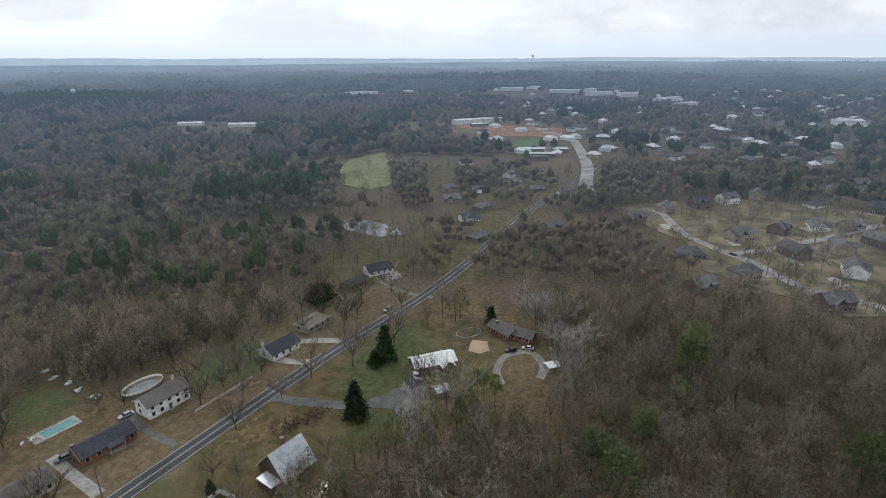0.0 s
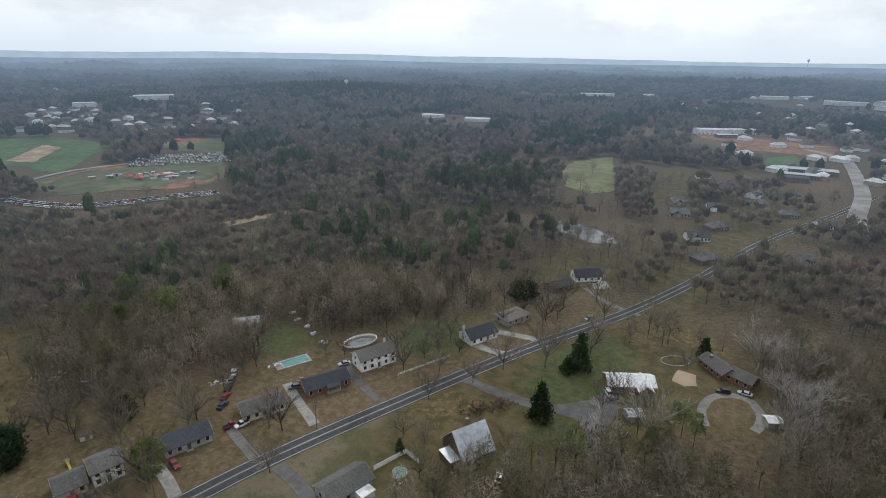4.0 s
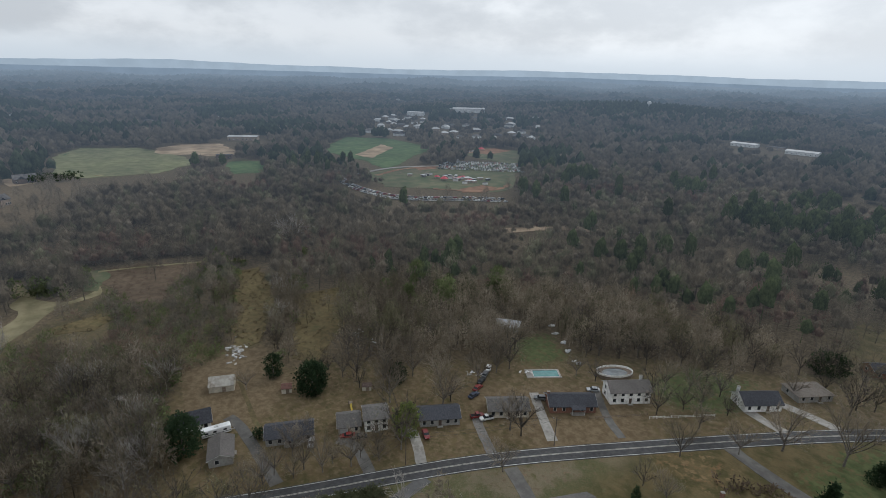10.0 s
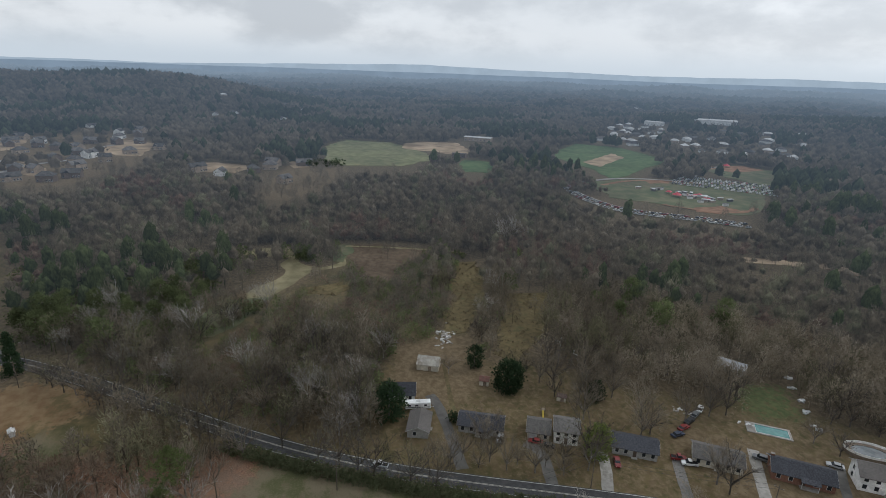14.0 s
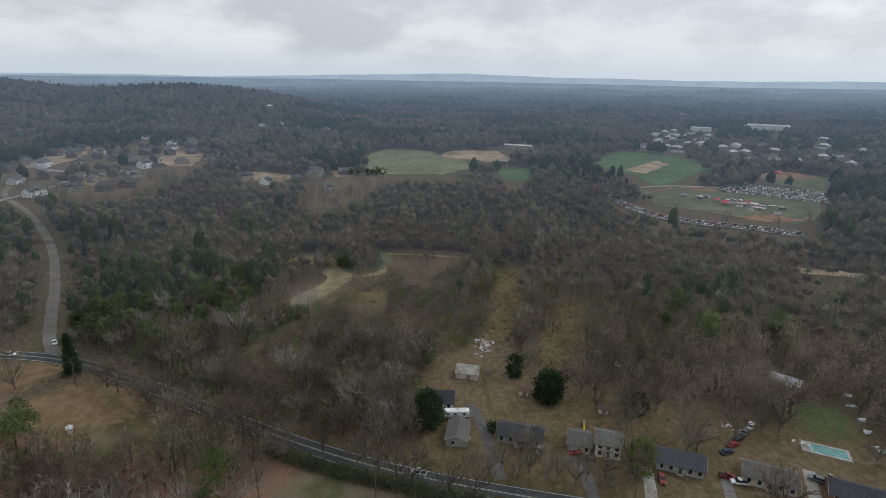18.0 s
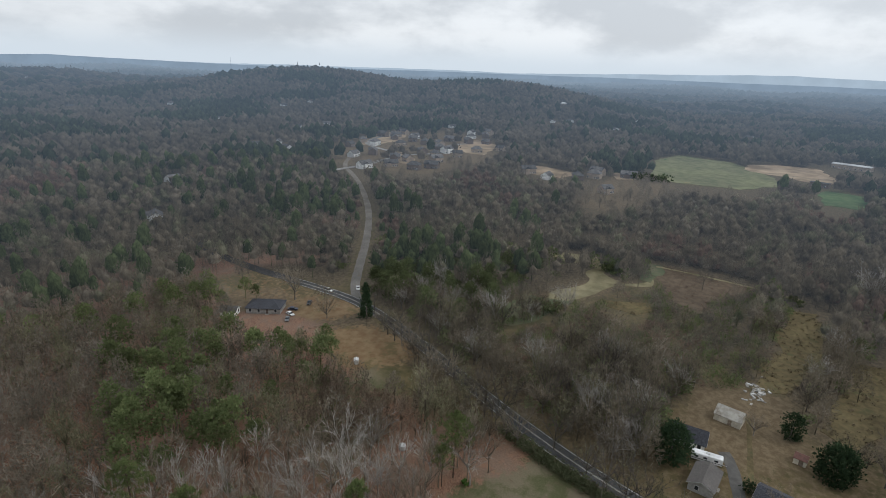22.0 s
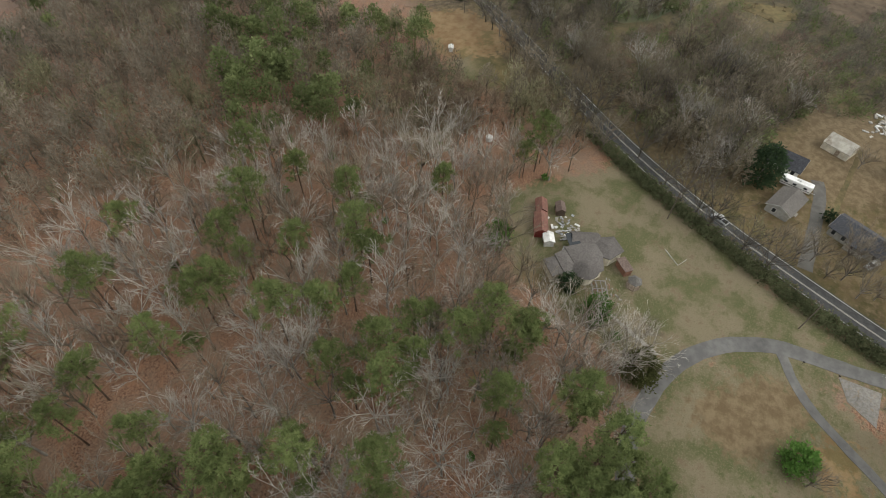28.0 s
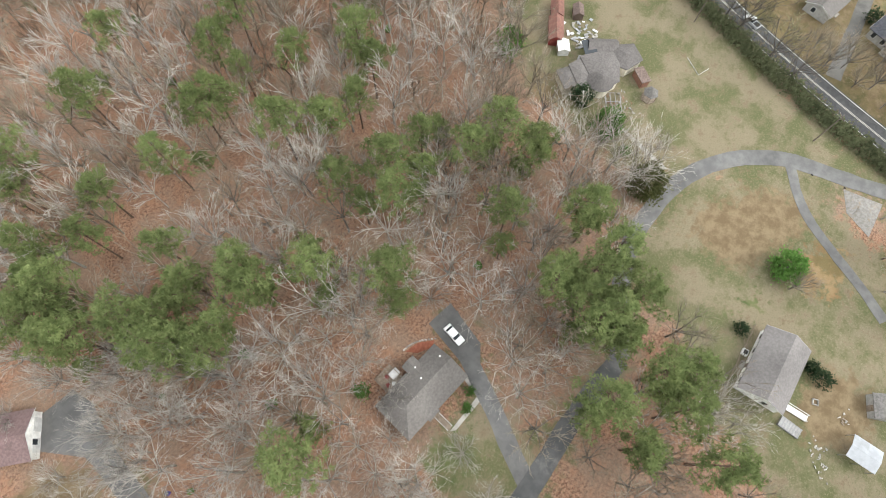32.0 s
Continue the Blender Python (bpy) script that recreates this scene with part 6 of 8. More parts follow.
tagged(new("garden_walk", mesh_of("garden_walk", bm, CONCRETE)), "worn concrete walk round a front garden", "path", kind="structure")
edging = thing("brick_edging", 0, 0, 0, "curved row of pale bricks edging a red mulch bed", "edging")
brick = mesh_of("brick", boxes((-0.22, 0.22, -0.14, 0.14, 0, 0.2)), STONE)
for i in range(14):
    q = i / 13
    part("brick", brick, None, edging, at=pose(-12.7 - 5.3 * q, -16.0 + 4.2 * q - 0.9 * math.sin(3.14 * q), 0, 0, 0, 140 - 40 * q))
slab("mulch_bed", [(-12.6, -15.6), (-15.4, -14.4), (-17.6, -11.8), (-16.2, -11.4), (-13.6, -13.4)], 0.04, surface("red_mulch", (0.19, 0.062, 0.036), (0.27, 0.10, 0.062), 1.5, 0.95, bump=0.5), "red mulch bed behind bricks", "garden bed")
slab("parking_pad", [(-26, -13), (-20, -14.6), (-16.3, -4), (-18, -1.2), (-22, -3.5)], 0.055, GREY_DRIVE, "patched grey asphalt parking place beside a house", "driveway")
car(-20.6, -8.9, 73, "white", "sedan", "parked on patched asphalt")
# ---- house by the lower left drive ----
h = house(42.0, -71.8, -48, 15, 8.6, 3.0, 2.0, WHITE, MAROON_ROOF, "white house with a maroon shingle roof at a drive's end", windows=4, hip=False)
for q in (-1.9, 1.9):
    part("garage_door", boxes((-7.58, -7.48, q - 1.3, q + 1.3, 0.05, 2.2)), TRIM, h)
slab("turning_place", [(37.7, -67.4), (34.5, -69.0), (27.6, -67.1), (27.6, -61.9), (30.9, -54.3), (32.2, -50.0), (36.4, -48.5), (35.6, -56.3), (39.3, -64.4)], 0.055, GREY_DRIVE, "grey asphalt turning place strewn with leaves", "driveway")
bin_ = thing("storage_bin", 32.1, -38.7, 10, "small bright blue plastic bin beside a drive", "bin")
part("bin_body", boxes((-0.35, 0.35, -0.3, 0.3, 0, 0.8), bevel=0.05), paint("blue_plastic", (0.05, 0.05, 0.5)), bin_)
part("lid", boxes((-0.38, 0.38, -0.33, 0.33, 0.8, 0.88)), PAINTS["blue"], bin_)
scrap(14, -81, 1.6, 4.5, 40, 8, 1.4, [WOOD, STONE], "stack of pale boards in the woods", 3, "lumber_stack")

# ---- house on the lawn by the loop ----
SLAT = flat_paint("pale_grey_slats", (0.24, 0.236, 0.238))
ROOF_B = surface("warm_grey_shingles", (0.138, 0.127, 0.123), (0.172, 0.159, 0.154), 2.2, 0.9, bump=0.4, fine=6, stain=(0.13, 0.12, 0.116), vary=0.05)
h = house(-47.2, 48.3, -3, 13.8, 8.4, 2.9, 2.3, WHITE, ROOF_B, "single-storey white house with a grey-brown gable roof", windows=4)
part("back_ramp", boxes((3.9, 5.1, 4.25, 9.9, 0.2, 0.4)), TRIM, h, "white wooden ramp")
for q in (3.85, 5.15):
    part("ramp_rail", boxes((q - 0.04, q + 0.04, 4.3, 9.8, 1.1, 1.2), (q - 0.04, q + 0.04, 9.7, 9.8, 0, 1.1)), TRIM, h)
perg = thing("slatted_bed", -39.0, 55.6, 82, "low grey slatted garden frame beside a house", "garden frame")
part("base", boxes((-2.1, 2.1, -1.05, 1.05, -0.1, 0.42)), GREY_WALL, perg)
for i in range(8):
    part("slat", boxes((-2.1 + 0.56 * i, -1.88 + 0.56 * i, -1.08, 1.08, 0.42, 0.52)), SLAT, perg)
for sy in (-0.95, 0.0, 0.95):
    part("rail", boxes((-2.12, 2.12, sy - 0.06, sy + 0.06, 0.52, 0.6)), SLAT, perg)
h = thing("carport", -41.0, 68.1, 85, "open carport with a white metal roof", "carport")
bm = bmesh.new()
solid(bm, [(-2.35, 2.4), (0, 2.9), (2.35, 2.4), (2.35, 2.5), (0, 3.0), (-2.35, 2.5)], -2.8, 2.8)
part("roof", bm, PAINTED_TIN, h)
for sx in (-2.7, 0.0, 2.7):
    for sy in (-2.2, 2.2):
        part("post", boxes((sx - 0.05, sx + 0.05, sy - 0.05, sy + 0.05, -0.2, 2.5)), CHROME, h)
shed(-51.4, 69, 20, 4.5, 3.4, 2.2, 0.9, GREY_WALL, GREY_ROOF, "small grey shed on the grass")
unit_ = thing("heat_pump", -48.2, 43.0, 0, "white boxy heat pump beside a house wall", "air conditioner")
part("casing", boxes((-0.7, 0.7, -0.55, 0.55, 0, 0.9), bevel=0.04), TRIM, unit_)
part("grille", boxes((-0.45, 0.45, -0.4, 0.4, 0.9, 0.93)), RUBBER, unit_)
pit = thing("fire_pit", -46.3, 58.5, 15, "small square stone fire pit on bare ground", "fire pit")
for i in range(4):
    part("stone", boxes((-0.6, 0.6, 0.42, 0.62, 0, 0.3)), STONE, pit, at=pose(0, 0, 0, 0, 0, 90 * i))
scrap(-36.8, 62.0, 4.5, 2.0, 30, 34, 0.45, [STONE], "scattered pale stones on dry grass", 5, "rubble")
scrap(-45.8, 64.8, 2.5, 1.6, 30, 10, 0.5, [STONE, WOOD], "scattered pale stones on dry grass", 6, "rubble")
fence(-54.6, 42.9, -40.0, 42.2, 0.9, 2.4, WOOD, "low wooden rail along a house wall")

# ---- rambling house on the roadside lawn ----
h = thing("house", -93.5, -11.5, 0, "rambling grey-roofed house with a round turret roof", "house")


def wing(x, y, turn, L, W, eave, rise, name="wing_roof", roof=GREY_ROOF, hip=False, wall=CREAM):
    sub = part(name.replace("roof", "wall"), boxes((-L / 2, L / 2, -W / 2, W / 2, -0.2, eave)), wall, h, at=pose(x + 93.5, y + 11.5, 0, 0, 0, turn))
    roof_parts(sub, L, W, eave, rise, roof, hip, over=0.45)
    for s in (-1, 1):
        for i in range(max(1, int(L / 3.5))):
            win = part("window", WINDOWS[0], None, sub, at=pose(-L / 2 + L * (i + 0.5) / max(1, int(L / 3.5)), s * W / 2, 0.9, 0, 0, 0 if s < 0 else 180))


ROOF_R = surface("taupe_shingles", (0.086, 0.078, 0.074), (0.122, 0.111, 0.106), 2.2, 0.9, bump=0.4, fine=6, stain=(0.115, 0.104, 0.098), vary=0.1)


def fan_roof(corners, eave, rise):
    """One room of the rambling house: a many-sided wall under its own low peaked roof."""
    c = np.array(corners) - (-93.5, -11.5)
    mid = c.mean(0)
    bm = bmesh.new()
    solid(bm, [tuple(mid + (p - mid) * 0.9) for p in c], -0.2, eave, "z")
    wall = part("room_wall", bm, CREAM, h)
    bm = bmesh.new()
    lo, up = [bm.verts.new((*p, eave)) for p in c], [bm.verts.new((*p, eave + 0.18)) for p in c]
    top = bm.verts.new((*mid, eave + rise))
    bm.faces.new(lo[::-1])
    for i in range(len(c)):
        j = (i + 1) % len(c)
        bm.faces.new((lo[i], lo[j], up[j], up[i]))
        bm.faces.new((up[i], up[j], top))
    part("room_roof", bm, ROOF_R, wall)


fan_roof([(-88.1, -20.9), (-84.3, -16.6), (-87.2, -14.2), (-91.0, -18.6)], 2.6, 0.55)
fan_roof([(-91.0, -19.0), (-86.2, -13.8), (-89.6, -11.2), (-94.6, -17.2)], 2.9, 0.7)
fan_roof([(-94.4, -17.8), (-89.0, -11.4), (-89.8, -8.0), (-92.6, -6.3), (-97.3, -8.4), (-99.8, -11.2), (-98.2, -14.2)], 3.2, 1.2)
fan_roof([(-101.8, -12.4), (-105.0, -8.1), (-101.6, -4.1), (-96.8, -6.2), (-96.6, -8.6), (-99.8, -11.0)], 3.0, 1.1)
wing(-100.6, -14.4, 118, 6.4, 3.6, 2.9, 1.2, roof=ROOF_R)
bm = bmesh.new()
drum(bm, 3.0, 1.2, -0.2, 3.3, 2.6, n=14)
part("turret_wall", bm, CREAM, h)
bm = bmesh.new()
drum(bm, 3.0, 1.2, 3.3, 5.2, 3.3, 0.12, 18)
part("turret_roof", bm, ROOF_R, h)
terrace = thing("ruined_terrace", -89.0, -5.4, 30, "half-built garden terrace frame with rubble", "terrace")
for i in range(4):
    part("beam", boxes((-2.6, 2.6, -1.8 + 1.2 * i, -1.68 + 1.2 * i, 0.35, 0.5)), SLAT, terrace)
for q in (-2.5, 0.0, 2.4):
    part("joist", boxes((q, q + 0.12, -1.9, 1.95, 0.5, 0.6)), SLAT, terrace)
    part("footing", boxes((q - 0.1, q + 0.22, -1.7, -1.4, -0.1, 0.35), (q - 0.1, q + 0.22, 1.4, 1.7, -0.1, 0.35)), STONE, terrace)
part("solar_panel", boxes((-2.2, 2.2, -1.5, 1.5, 0, 0.12)), GLASS, h, "dark blue solar panel", at=pose(-4.9, -5.5, 3.0, 6, 0, 40))
part("porch_wall", boxes((-2.1, 2.1, -1.0, 1.0, -0.2, 2.2)), BRICK, h, at=pose(-4.8, 9.0, 0, 0, 0, 50))
part("porch_roof", boxes((-2.3, 2.3, -1.25, 1.25, 2.2, 2.36)), BROWN_ROOF, h, at=pose(-4.8, 9.0, 0, 0, 0, 50))
gz = thing("gazebo", -94.7, 1.4, 20, "small six-sided gazebo with a grey pointed roof", "gazebo")
bm = bmesh.new()
drum(bm, 0, 0, 2.2, 3.5, 1.9, 0.1, 6)
part("roof", bm, GREY_ROOF, gz)
for i in range(6):
    part("post", boxes((-0.06, 0.06, -0.06, 0.06, -0.2, 2.22)), WOOD, gz, at=pose(1.6 * math.cos(1.047 * i), 1.6 * math.sin(1.047 * i), 0))
bm = bmesh.new()
drum(bm, 0, 0, -0.1, 0.2, 1.8, n=6)
part("floor", bm, WOOD, gz)
shed(-100.0, -26.8, 27, 7.2, 3.4, 2.2, 1.0, RED_PAINT, RED_ROOF, "long barn-red shed with a rusty red roof", "barn")
shed(-106.2, -29.5, 27, 4.6, 3.0, 2.0, 0.9, RED_PAINT, RED_ROOF, "small barn-red shed with a rusty roof", "barn")
shed(-96.4, -22.8, 32, 3.2, 2.6, 1.9, 0.6, TRIM, WHITE_ROOF, "small white metal garden shed")
shed(-108.6, -24.7, 30, 3.4, 2.4, 1.8, 0.8, DARK_WALL, BROWN_ROOF, "small dark brown wooden shed")
scrap(-103.8, -21.0, 5.5, 4.5, 40, 46, 1.1, [TRIM, STONE, SLAT, PAINTED_TIN], "heap of white plastic and boards behind a house", 8)
scrap(-101.5, -17.5, 6, 3, 30, 16, 0.9, [STONE, WOOD, TRIM], "scattered scrap boards on grass", 9)
scrap(-88.6, -4.6, 5.5, 6.0, 20, 80, 0.5, [STONE, WOOD, BRICK, SLAT], "rubble and loose stones of a garden terrace", 10, "rubble")
for a, b in (((-111.0, 5.0), (-107.6, 9.2)), ((-107.6, 9.2), (-110.6, 10.6))):
    fence(*a, *b, 0.16, 3.0, TRIM, "white boards laid on the grass as an edging", "lawn_edging", rails=1)
slab("garden_path", [(-84.4, -1.2), (-83.6, -1.4), (-80.9, 5.4), (-78.4, 12.6), (-79.3, 13.0), (-81.8, 6.0)], 0.05, CONCRETE, "narrow pale concrete garden path", "path")
slab("gravel_pad", [(-95.4, 49.3), (-96.2, 58.0), (-86.7, 57.6), (-89.9, 51.7)], 0.06, GRAVEL, "pale gravel parking patch beside a drive", "driveway")
for mx, my in ((-94.3, 41.6), (-94.9, 49.0)):
    mb = thing("mailbox", mx, my, 60, "black mailbox on a short post", "mailbox")
    part("post", boxes((-0.05, 0.05, -0.05, 0.05, -0.2, 1.0)), POLE_WOOD, mb)
    part("box", boxes((-0.25, 0.25, -0.12, 0.12, 1.0, 1.25), bevel=0.05), RUBBER, mb)
tank = thing("white_tank", -125.2, -56.2, 0, "white rounded storage tank in the woods", "tank")
bm = bmesh.new()
drum(bm, 0, 0, 0, 1.5, 1.1, n=12)
part("tank_body", bm, TRIM, tank)
bm = bmesh.new()
drum(bm, 0, 0, 1.5, 1.75, 1.1, 0.5, 12)
part("tank_lid", bm, TRIM, tank)
car(-129.8, 14.6, 245, "silver", "pickup", "driving on the road")

# ---- houses along the north side of the road ----
G = "houses along the road"
house(-145.2, 29.0, 163, 10.0, 6.6, 2.7, 1.4, GREY_WALL, ROOF_A, "small grey house with an L-shaped shingle roof", windows=3, group=G)
house(-164.5, 26.0, 80, 9.5, 7.5, 2.8, 2.6, WHITE, DARK_ROOF, "white gabled house with a dark shingle roof", windows=3, group=G)
house(-142.1, 48.8, 67, 14.0, 7.6, 2.8, 1.9, GREY_WALL, DARK_ROOF, "single-storey ranch house with a dark shingle roof", windows=5, porch=(1.0, 5.0, 1.6), group=G)
h = house(-136.4, 66.3, 66, 6.8, 8.0, 2.7, 1.9, CREAM, GREY_ROOF, "grey-roofed house wing with a double garage", windows=3, garage=5.6, group=G)
house(-132.7, 74.0, 66, 7.4, 8.0, 4.6, 1.9, WHITE, GREY_ROOF, "two-storey white house with a grey roof and porch", windows=3, storeys=2, group=G)
house(-123.0, 92.4, 62, 13.0, 7.6, 2.8, 2.0, GREY_WALL, DARK_ROOF, "single-storey house with a charcoal shingle roof", windows=5, group=G)
house(-113.5, 114.5, 57, 13.5, 8.0, 2.8, 1.9, CREAM, GREY_ROOF, "low grey-roofed house behind a bare tree", windows=5, group=G)
house(-102.9, 134.4, 56, 15.8, 8.0, 2.8, 2.1, BRICK, DARK_ROOF, "brick ranch house with a charcoal roof and white porch", windows=5, porch=(1.5, 4.5, 1.6), chimney=(-7.6, 1.0, 0.4), group=G)
house(-95.0, 155.2, 58, 14.5, 7.8, 4.8, 2.3, WHITE, ROOF_A, "white two-storey house with a brown-grey roof", windows=5, storeys=2, chimney=(5.6, 2.0, 0.6), group=G)
house(-65.8, 190.1, 57, 13.5, 8.4, 2.9, 2.6, WHITE, DARK_ROOF, "white gabled house with a dark roof and a chimney", windows=4, chimney=(-6.5, 1.5, 1.2), group=G)
house(-57.8, 212.0, 60, 13.5, 8.6, 2.7, 1.8, GREY_WALL, TAN_ROOF, "low house with a pale grey-brown roof", windows=4, hip=True, group=G)
house(-46.5, 255.0, 50, 12.0, 8.0, 2.7, 1.8, BRICK, DARK_ROOF, "dark-roofed low house under evergreens", windows=4, group=G)
house(-36.0, 274.0, 30, 14.0, 8.5, 2.9, 2.8, WHITE, DARK_ROOF, "white house with a dark roof and pale parking court", windows=4, group=G)
slab("parking_court", [(-30, 262), (-22, 266), (-26, 276), (-32, 270)], 0.05, CONCRETE, "pale concrete parking court", "driveway")
house(-159.5, 158.0, 40, 10.0, 7.0, 2.6, 1.6, GREY_WALL, METAL_ROOF, "small grey building with a pale metal roof", windows=3, group="buildings behind the houses")

# drives on the north side
for nm, ln, w, m, lb in (("driveway_north_1", [(-124, 82), (-117, 80), (-107, 75)], 3.4, CONCRETE, "pale concrete drive leading to the road"),
                         ("driveway_north_2", [(-118, 104), (-110, 100), (-98, 95)], 3.2, GRAVEL, "pale gravel drive leading to the road"),
                         ("driveway_north_3", [(-116, 130), (-104, 122), (-91, 114)], 3.4, CONCRETE, "pale concrete drive beside a brick house"),
                         ("driveway_north_4", [(-106, 152), (-92, 140), (-80, 134)], 2.8, DRIVE, "dark asphalt drive to a white house"),
                         ("driveway_north_5", [(-66, 184), (-57, 182), (-49, 182)], 4.0, CONCRETE, "pale concrete drive to a white house"),
                         ("driveway_north_6", [(-60, 198), (-50, 199), (-39, 198)], 4.0, CONCRETE, "pale concrete drive to a white house"),
                         ("driveway_north_7", [(-163, 36), (-156, 38), (-140, 38), (-122, 38)], 3.6, DRIVE, "dark asphalt drive with patches"),
                         ("driveway_north_8", [(-186, 46), (-160, 43), (-134, 40)], 1.6, FIELD_MATS["rust"], "narrow worn track across a yard"),
                         ("driveway_north_9", [(-132, 60), (-128, 64), (-116, 62), (-109, 60)], 3.6, DRIVE, "asphalt drive in front of a garage"),
                         ("driveway_south_1", [(-6, 240), (-20, 246), (-34, 262)], 3.4, GRAVEL, "pale gravel drive among bare trees"),
                         ("driveway_south_2", [(-92, 96), (-80, 92), (-74, 88)], 4.2, DRIVE, "wide asphalt apron beside the road")):
    tagged(strip(nm, ln, w, 0.066, m, ragged=0.15), lb, "driveway", kind="structure")

# swimming pool with its deck
pool = thing("swimming_pool", -122.5, 143.5, 57, "turquoise swimming pool in a pale concrete deck", "swimming pool")
bm = bmesh.new()
for d in ((-8, 5.4, -3.0, -2.3, -0.1, 0.18), (-8, 5.4, 2.3, 3.1, -0.1, 0.18), (-8, -5.2, -2.3, 2.3, -0.1, 0.18), (4.6, 5.4, -2.3, 2.3, -0.1, 0.18)):
    box(bm, *d)
part("deck", bm, CONCRETE, pool)
part("water", boxes((-5.2, 4.6, -2.3, 2.3, -0.1, 0.09)), WATER, pool)
part("coping", boxes((-5.35, 4.75, -2.45, -2.3, 0.18, 0.24), (-5.35, 4.75, 2.3, 2.45, 0.18, 0.24), (-5.35, -5.2, -2.3, 2.3, 0.18, 0.24), (4.6, 4.75, -2.3, 2.3, 0.18, 0.24)), TRIM, pool)
scrap(-127.5, 137.5, 3.2, 2.0, 57, 9, 1.1, [TRIM], "white plastic chairs and covers on a pool deck", 12, "pool_furniture")
# oval pool with a high deck behind the white house
pool = thing("oval_pool", -107.2, 165.0, 58, "oval above-ground pool ringed by a white railed deck", "swimming pool")
RINGS = 28
bw = bmesh.new()


def oval_ring(r0, r1, z0, z1, stretch=1.75):
    """A closed oval band with a rectangular section."""
    bm = bmesh.new()
    rows = [[bm.verts.new((r * math.cos(6.2832 * i / RINGS) * stretch, r * math.sin(6.2832 * i / RINGS), z)) for i in range(RINGS)] for r, z in ((r0, z0), (r1, z0), (r1, z1), (r0, z1))]
    for k in range(4):
        for i in range(RINGS):
            j = (i + 1) % RINGS
            bm.faces.new((rows[k][i], rows[k][j], rows[(k + 1) % 4][j], rows[(k + 1) % 4][i]))
    return bm


bm, br = oval_ring(2.9, 4.1, 0.0, 1.15), oval_ring(4.02, 4.1, 1.15, 1.95)
solid(bw, [(2.9 * math.cos(6.2832 * i / RINGS) * 1.75, 2.9 * math.sin(6.2832 * i / RINGS)) for i in range(RINGS)], -0.1, 0.95, "z")
part("deck", bm, WOOD, pool)
part("railing", br, WHITE, pool, "white deck railing")
part("cover", bw, surface("grey_pool_cover", (0.10, 0.12, 0.13), (0.2, 0.22, 0.23), 0.5, 0.5, stain=(0.3, 0.3, 0.29)), pool, "grey pool cover with puddles")
fence(-82.5, 151, -70.5, 171, 1.1, 2.4, WHITE, "white rail fence along a lawn")
fence(-94, 134, -84, 152, 1.1, 2.4, WOOD, "wooden rail fence beside a drive")

# camper, sheds, play things behind the houses
rv = thing("camper_trailer", -155.8, 30.5, 84, "white travel trailer parked beside a house", "camper")
part("body", boxes((-4.4, 4.2, -1.2, 1.2, 0.6, 3.0), bevel=0.18), PAINTS["white"], rv)
part("stripe", boxes((-4.3, 4.1, -1.215, 1.215, 1.2, 1.38)), GLASS, rv)
for q in (-3.0, -0.6, 2.4):
    part("window", boxes((q - 0.5, q + 0.5, -1.22, 1.22, 1.7, 2.3)), GLASS, rv)
part("air_conditioner", boxes((-0.6, 0.6, -0.4, 0.4, 3.0, 3.25), bevel=0.05), TRIM, rv)
for q in (-0.7, 0.3):
    for s in (-1, 1):
        bm = bmesh.new()
        drum(bm, 0, 0, -0.1, 0.1, 0.36, n=10)
        part("wheel", bm, RUBBER, rv, at=pose(q, s * 1.05, 0.36, 90, 0, 0))
part("hitch", boxes((4.2, 5.4, -0.08, 0.08, 0.5, 0.62)), CHROME, rv)
shed(-182.0, 39.5, 68, 8.4, 6.2, 2.4, 2.3, CREAM, OLD_TIN, "old shed with a pale patchy tin roof")
shed(-167.0, 57.5, 66, 3.4, 3.6, 2.0, 1.0, CREAM, RED_ROOF, "small shed with a rusty red roof")
shed(-152.0, 81.5, 60, 3.2, 2.4, 1.8, 0.8, CREAM, BROWN_ROOF, "small wooden playhouse with a brown roof", "playhouse")
ps = thing("play_tower", -146.2, 72.0, 70, "small wooden play tower with a yellow slide", "playground")
for sx in (-0.7, 0.7):
    for sy in (-0.7, 0.7):
        part("post", boxes((sx - 0.05, sx + 0.05, sy - 0.05, sy + 0.05, -0.2, 2.6)), WOOD, ps)
part("platform", boxes((-0.75, 0.75, -0.75, 0.75, 1.2, 1.3)), WOOD, ps)
bm = bmesh.new()
solid(bm, [(-0.75, 1.3), (-3.2, 0.15), (-3.2, 0.05), (-0.75, 1.15)], -0.3, 0.3)
part("slide", bm, flat_paint("yellow_plastic", (0.55, 0.40, 0.04)), ps)
scrap(-203, 51, 11, 4, 165, 42, 1.5, [TRIM, STONE, CONCRETE], "long heap of white scrap and broken boards", 14)
scrap(-190, 100, 10, 5, 30, 10, 2.2, [TRIM, GREY_WALL], "row of old vehicles and scrap among trees", 15, "scrap_row")
scrap(-137, 121, 5, 2.5, 20, 14, 1.2, [TRIM, CONCRETE], "white scrap and boards under a tree", 16)
for i in range(5):
    scrap(-150 + 7 * i, 176 - 4 * i, 2.5, 1.5, 30, 4, 1.8, [METAL_ROOF, TRIM], "sheets of pale metal lying among trees", 30 + i, "metal_sheets")
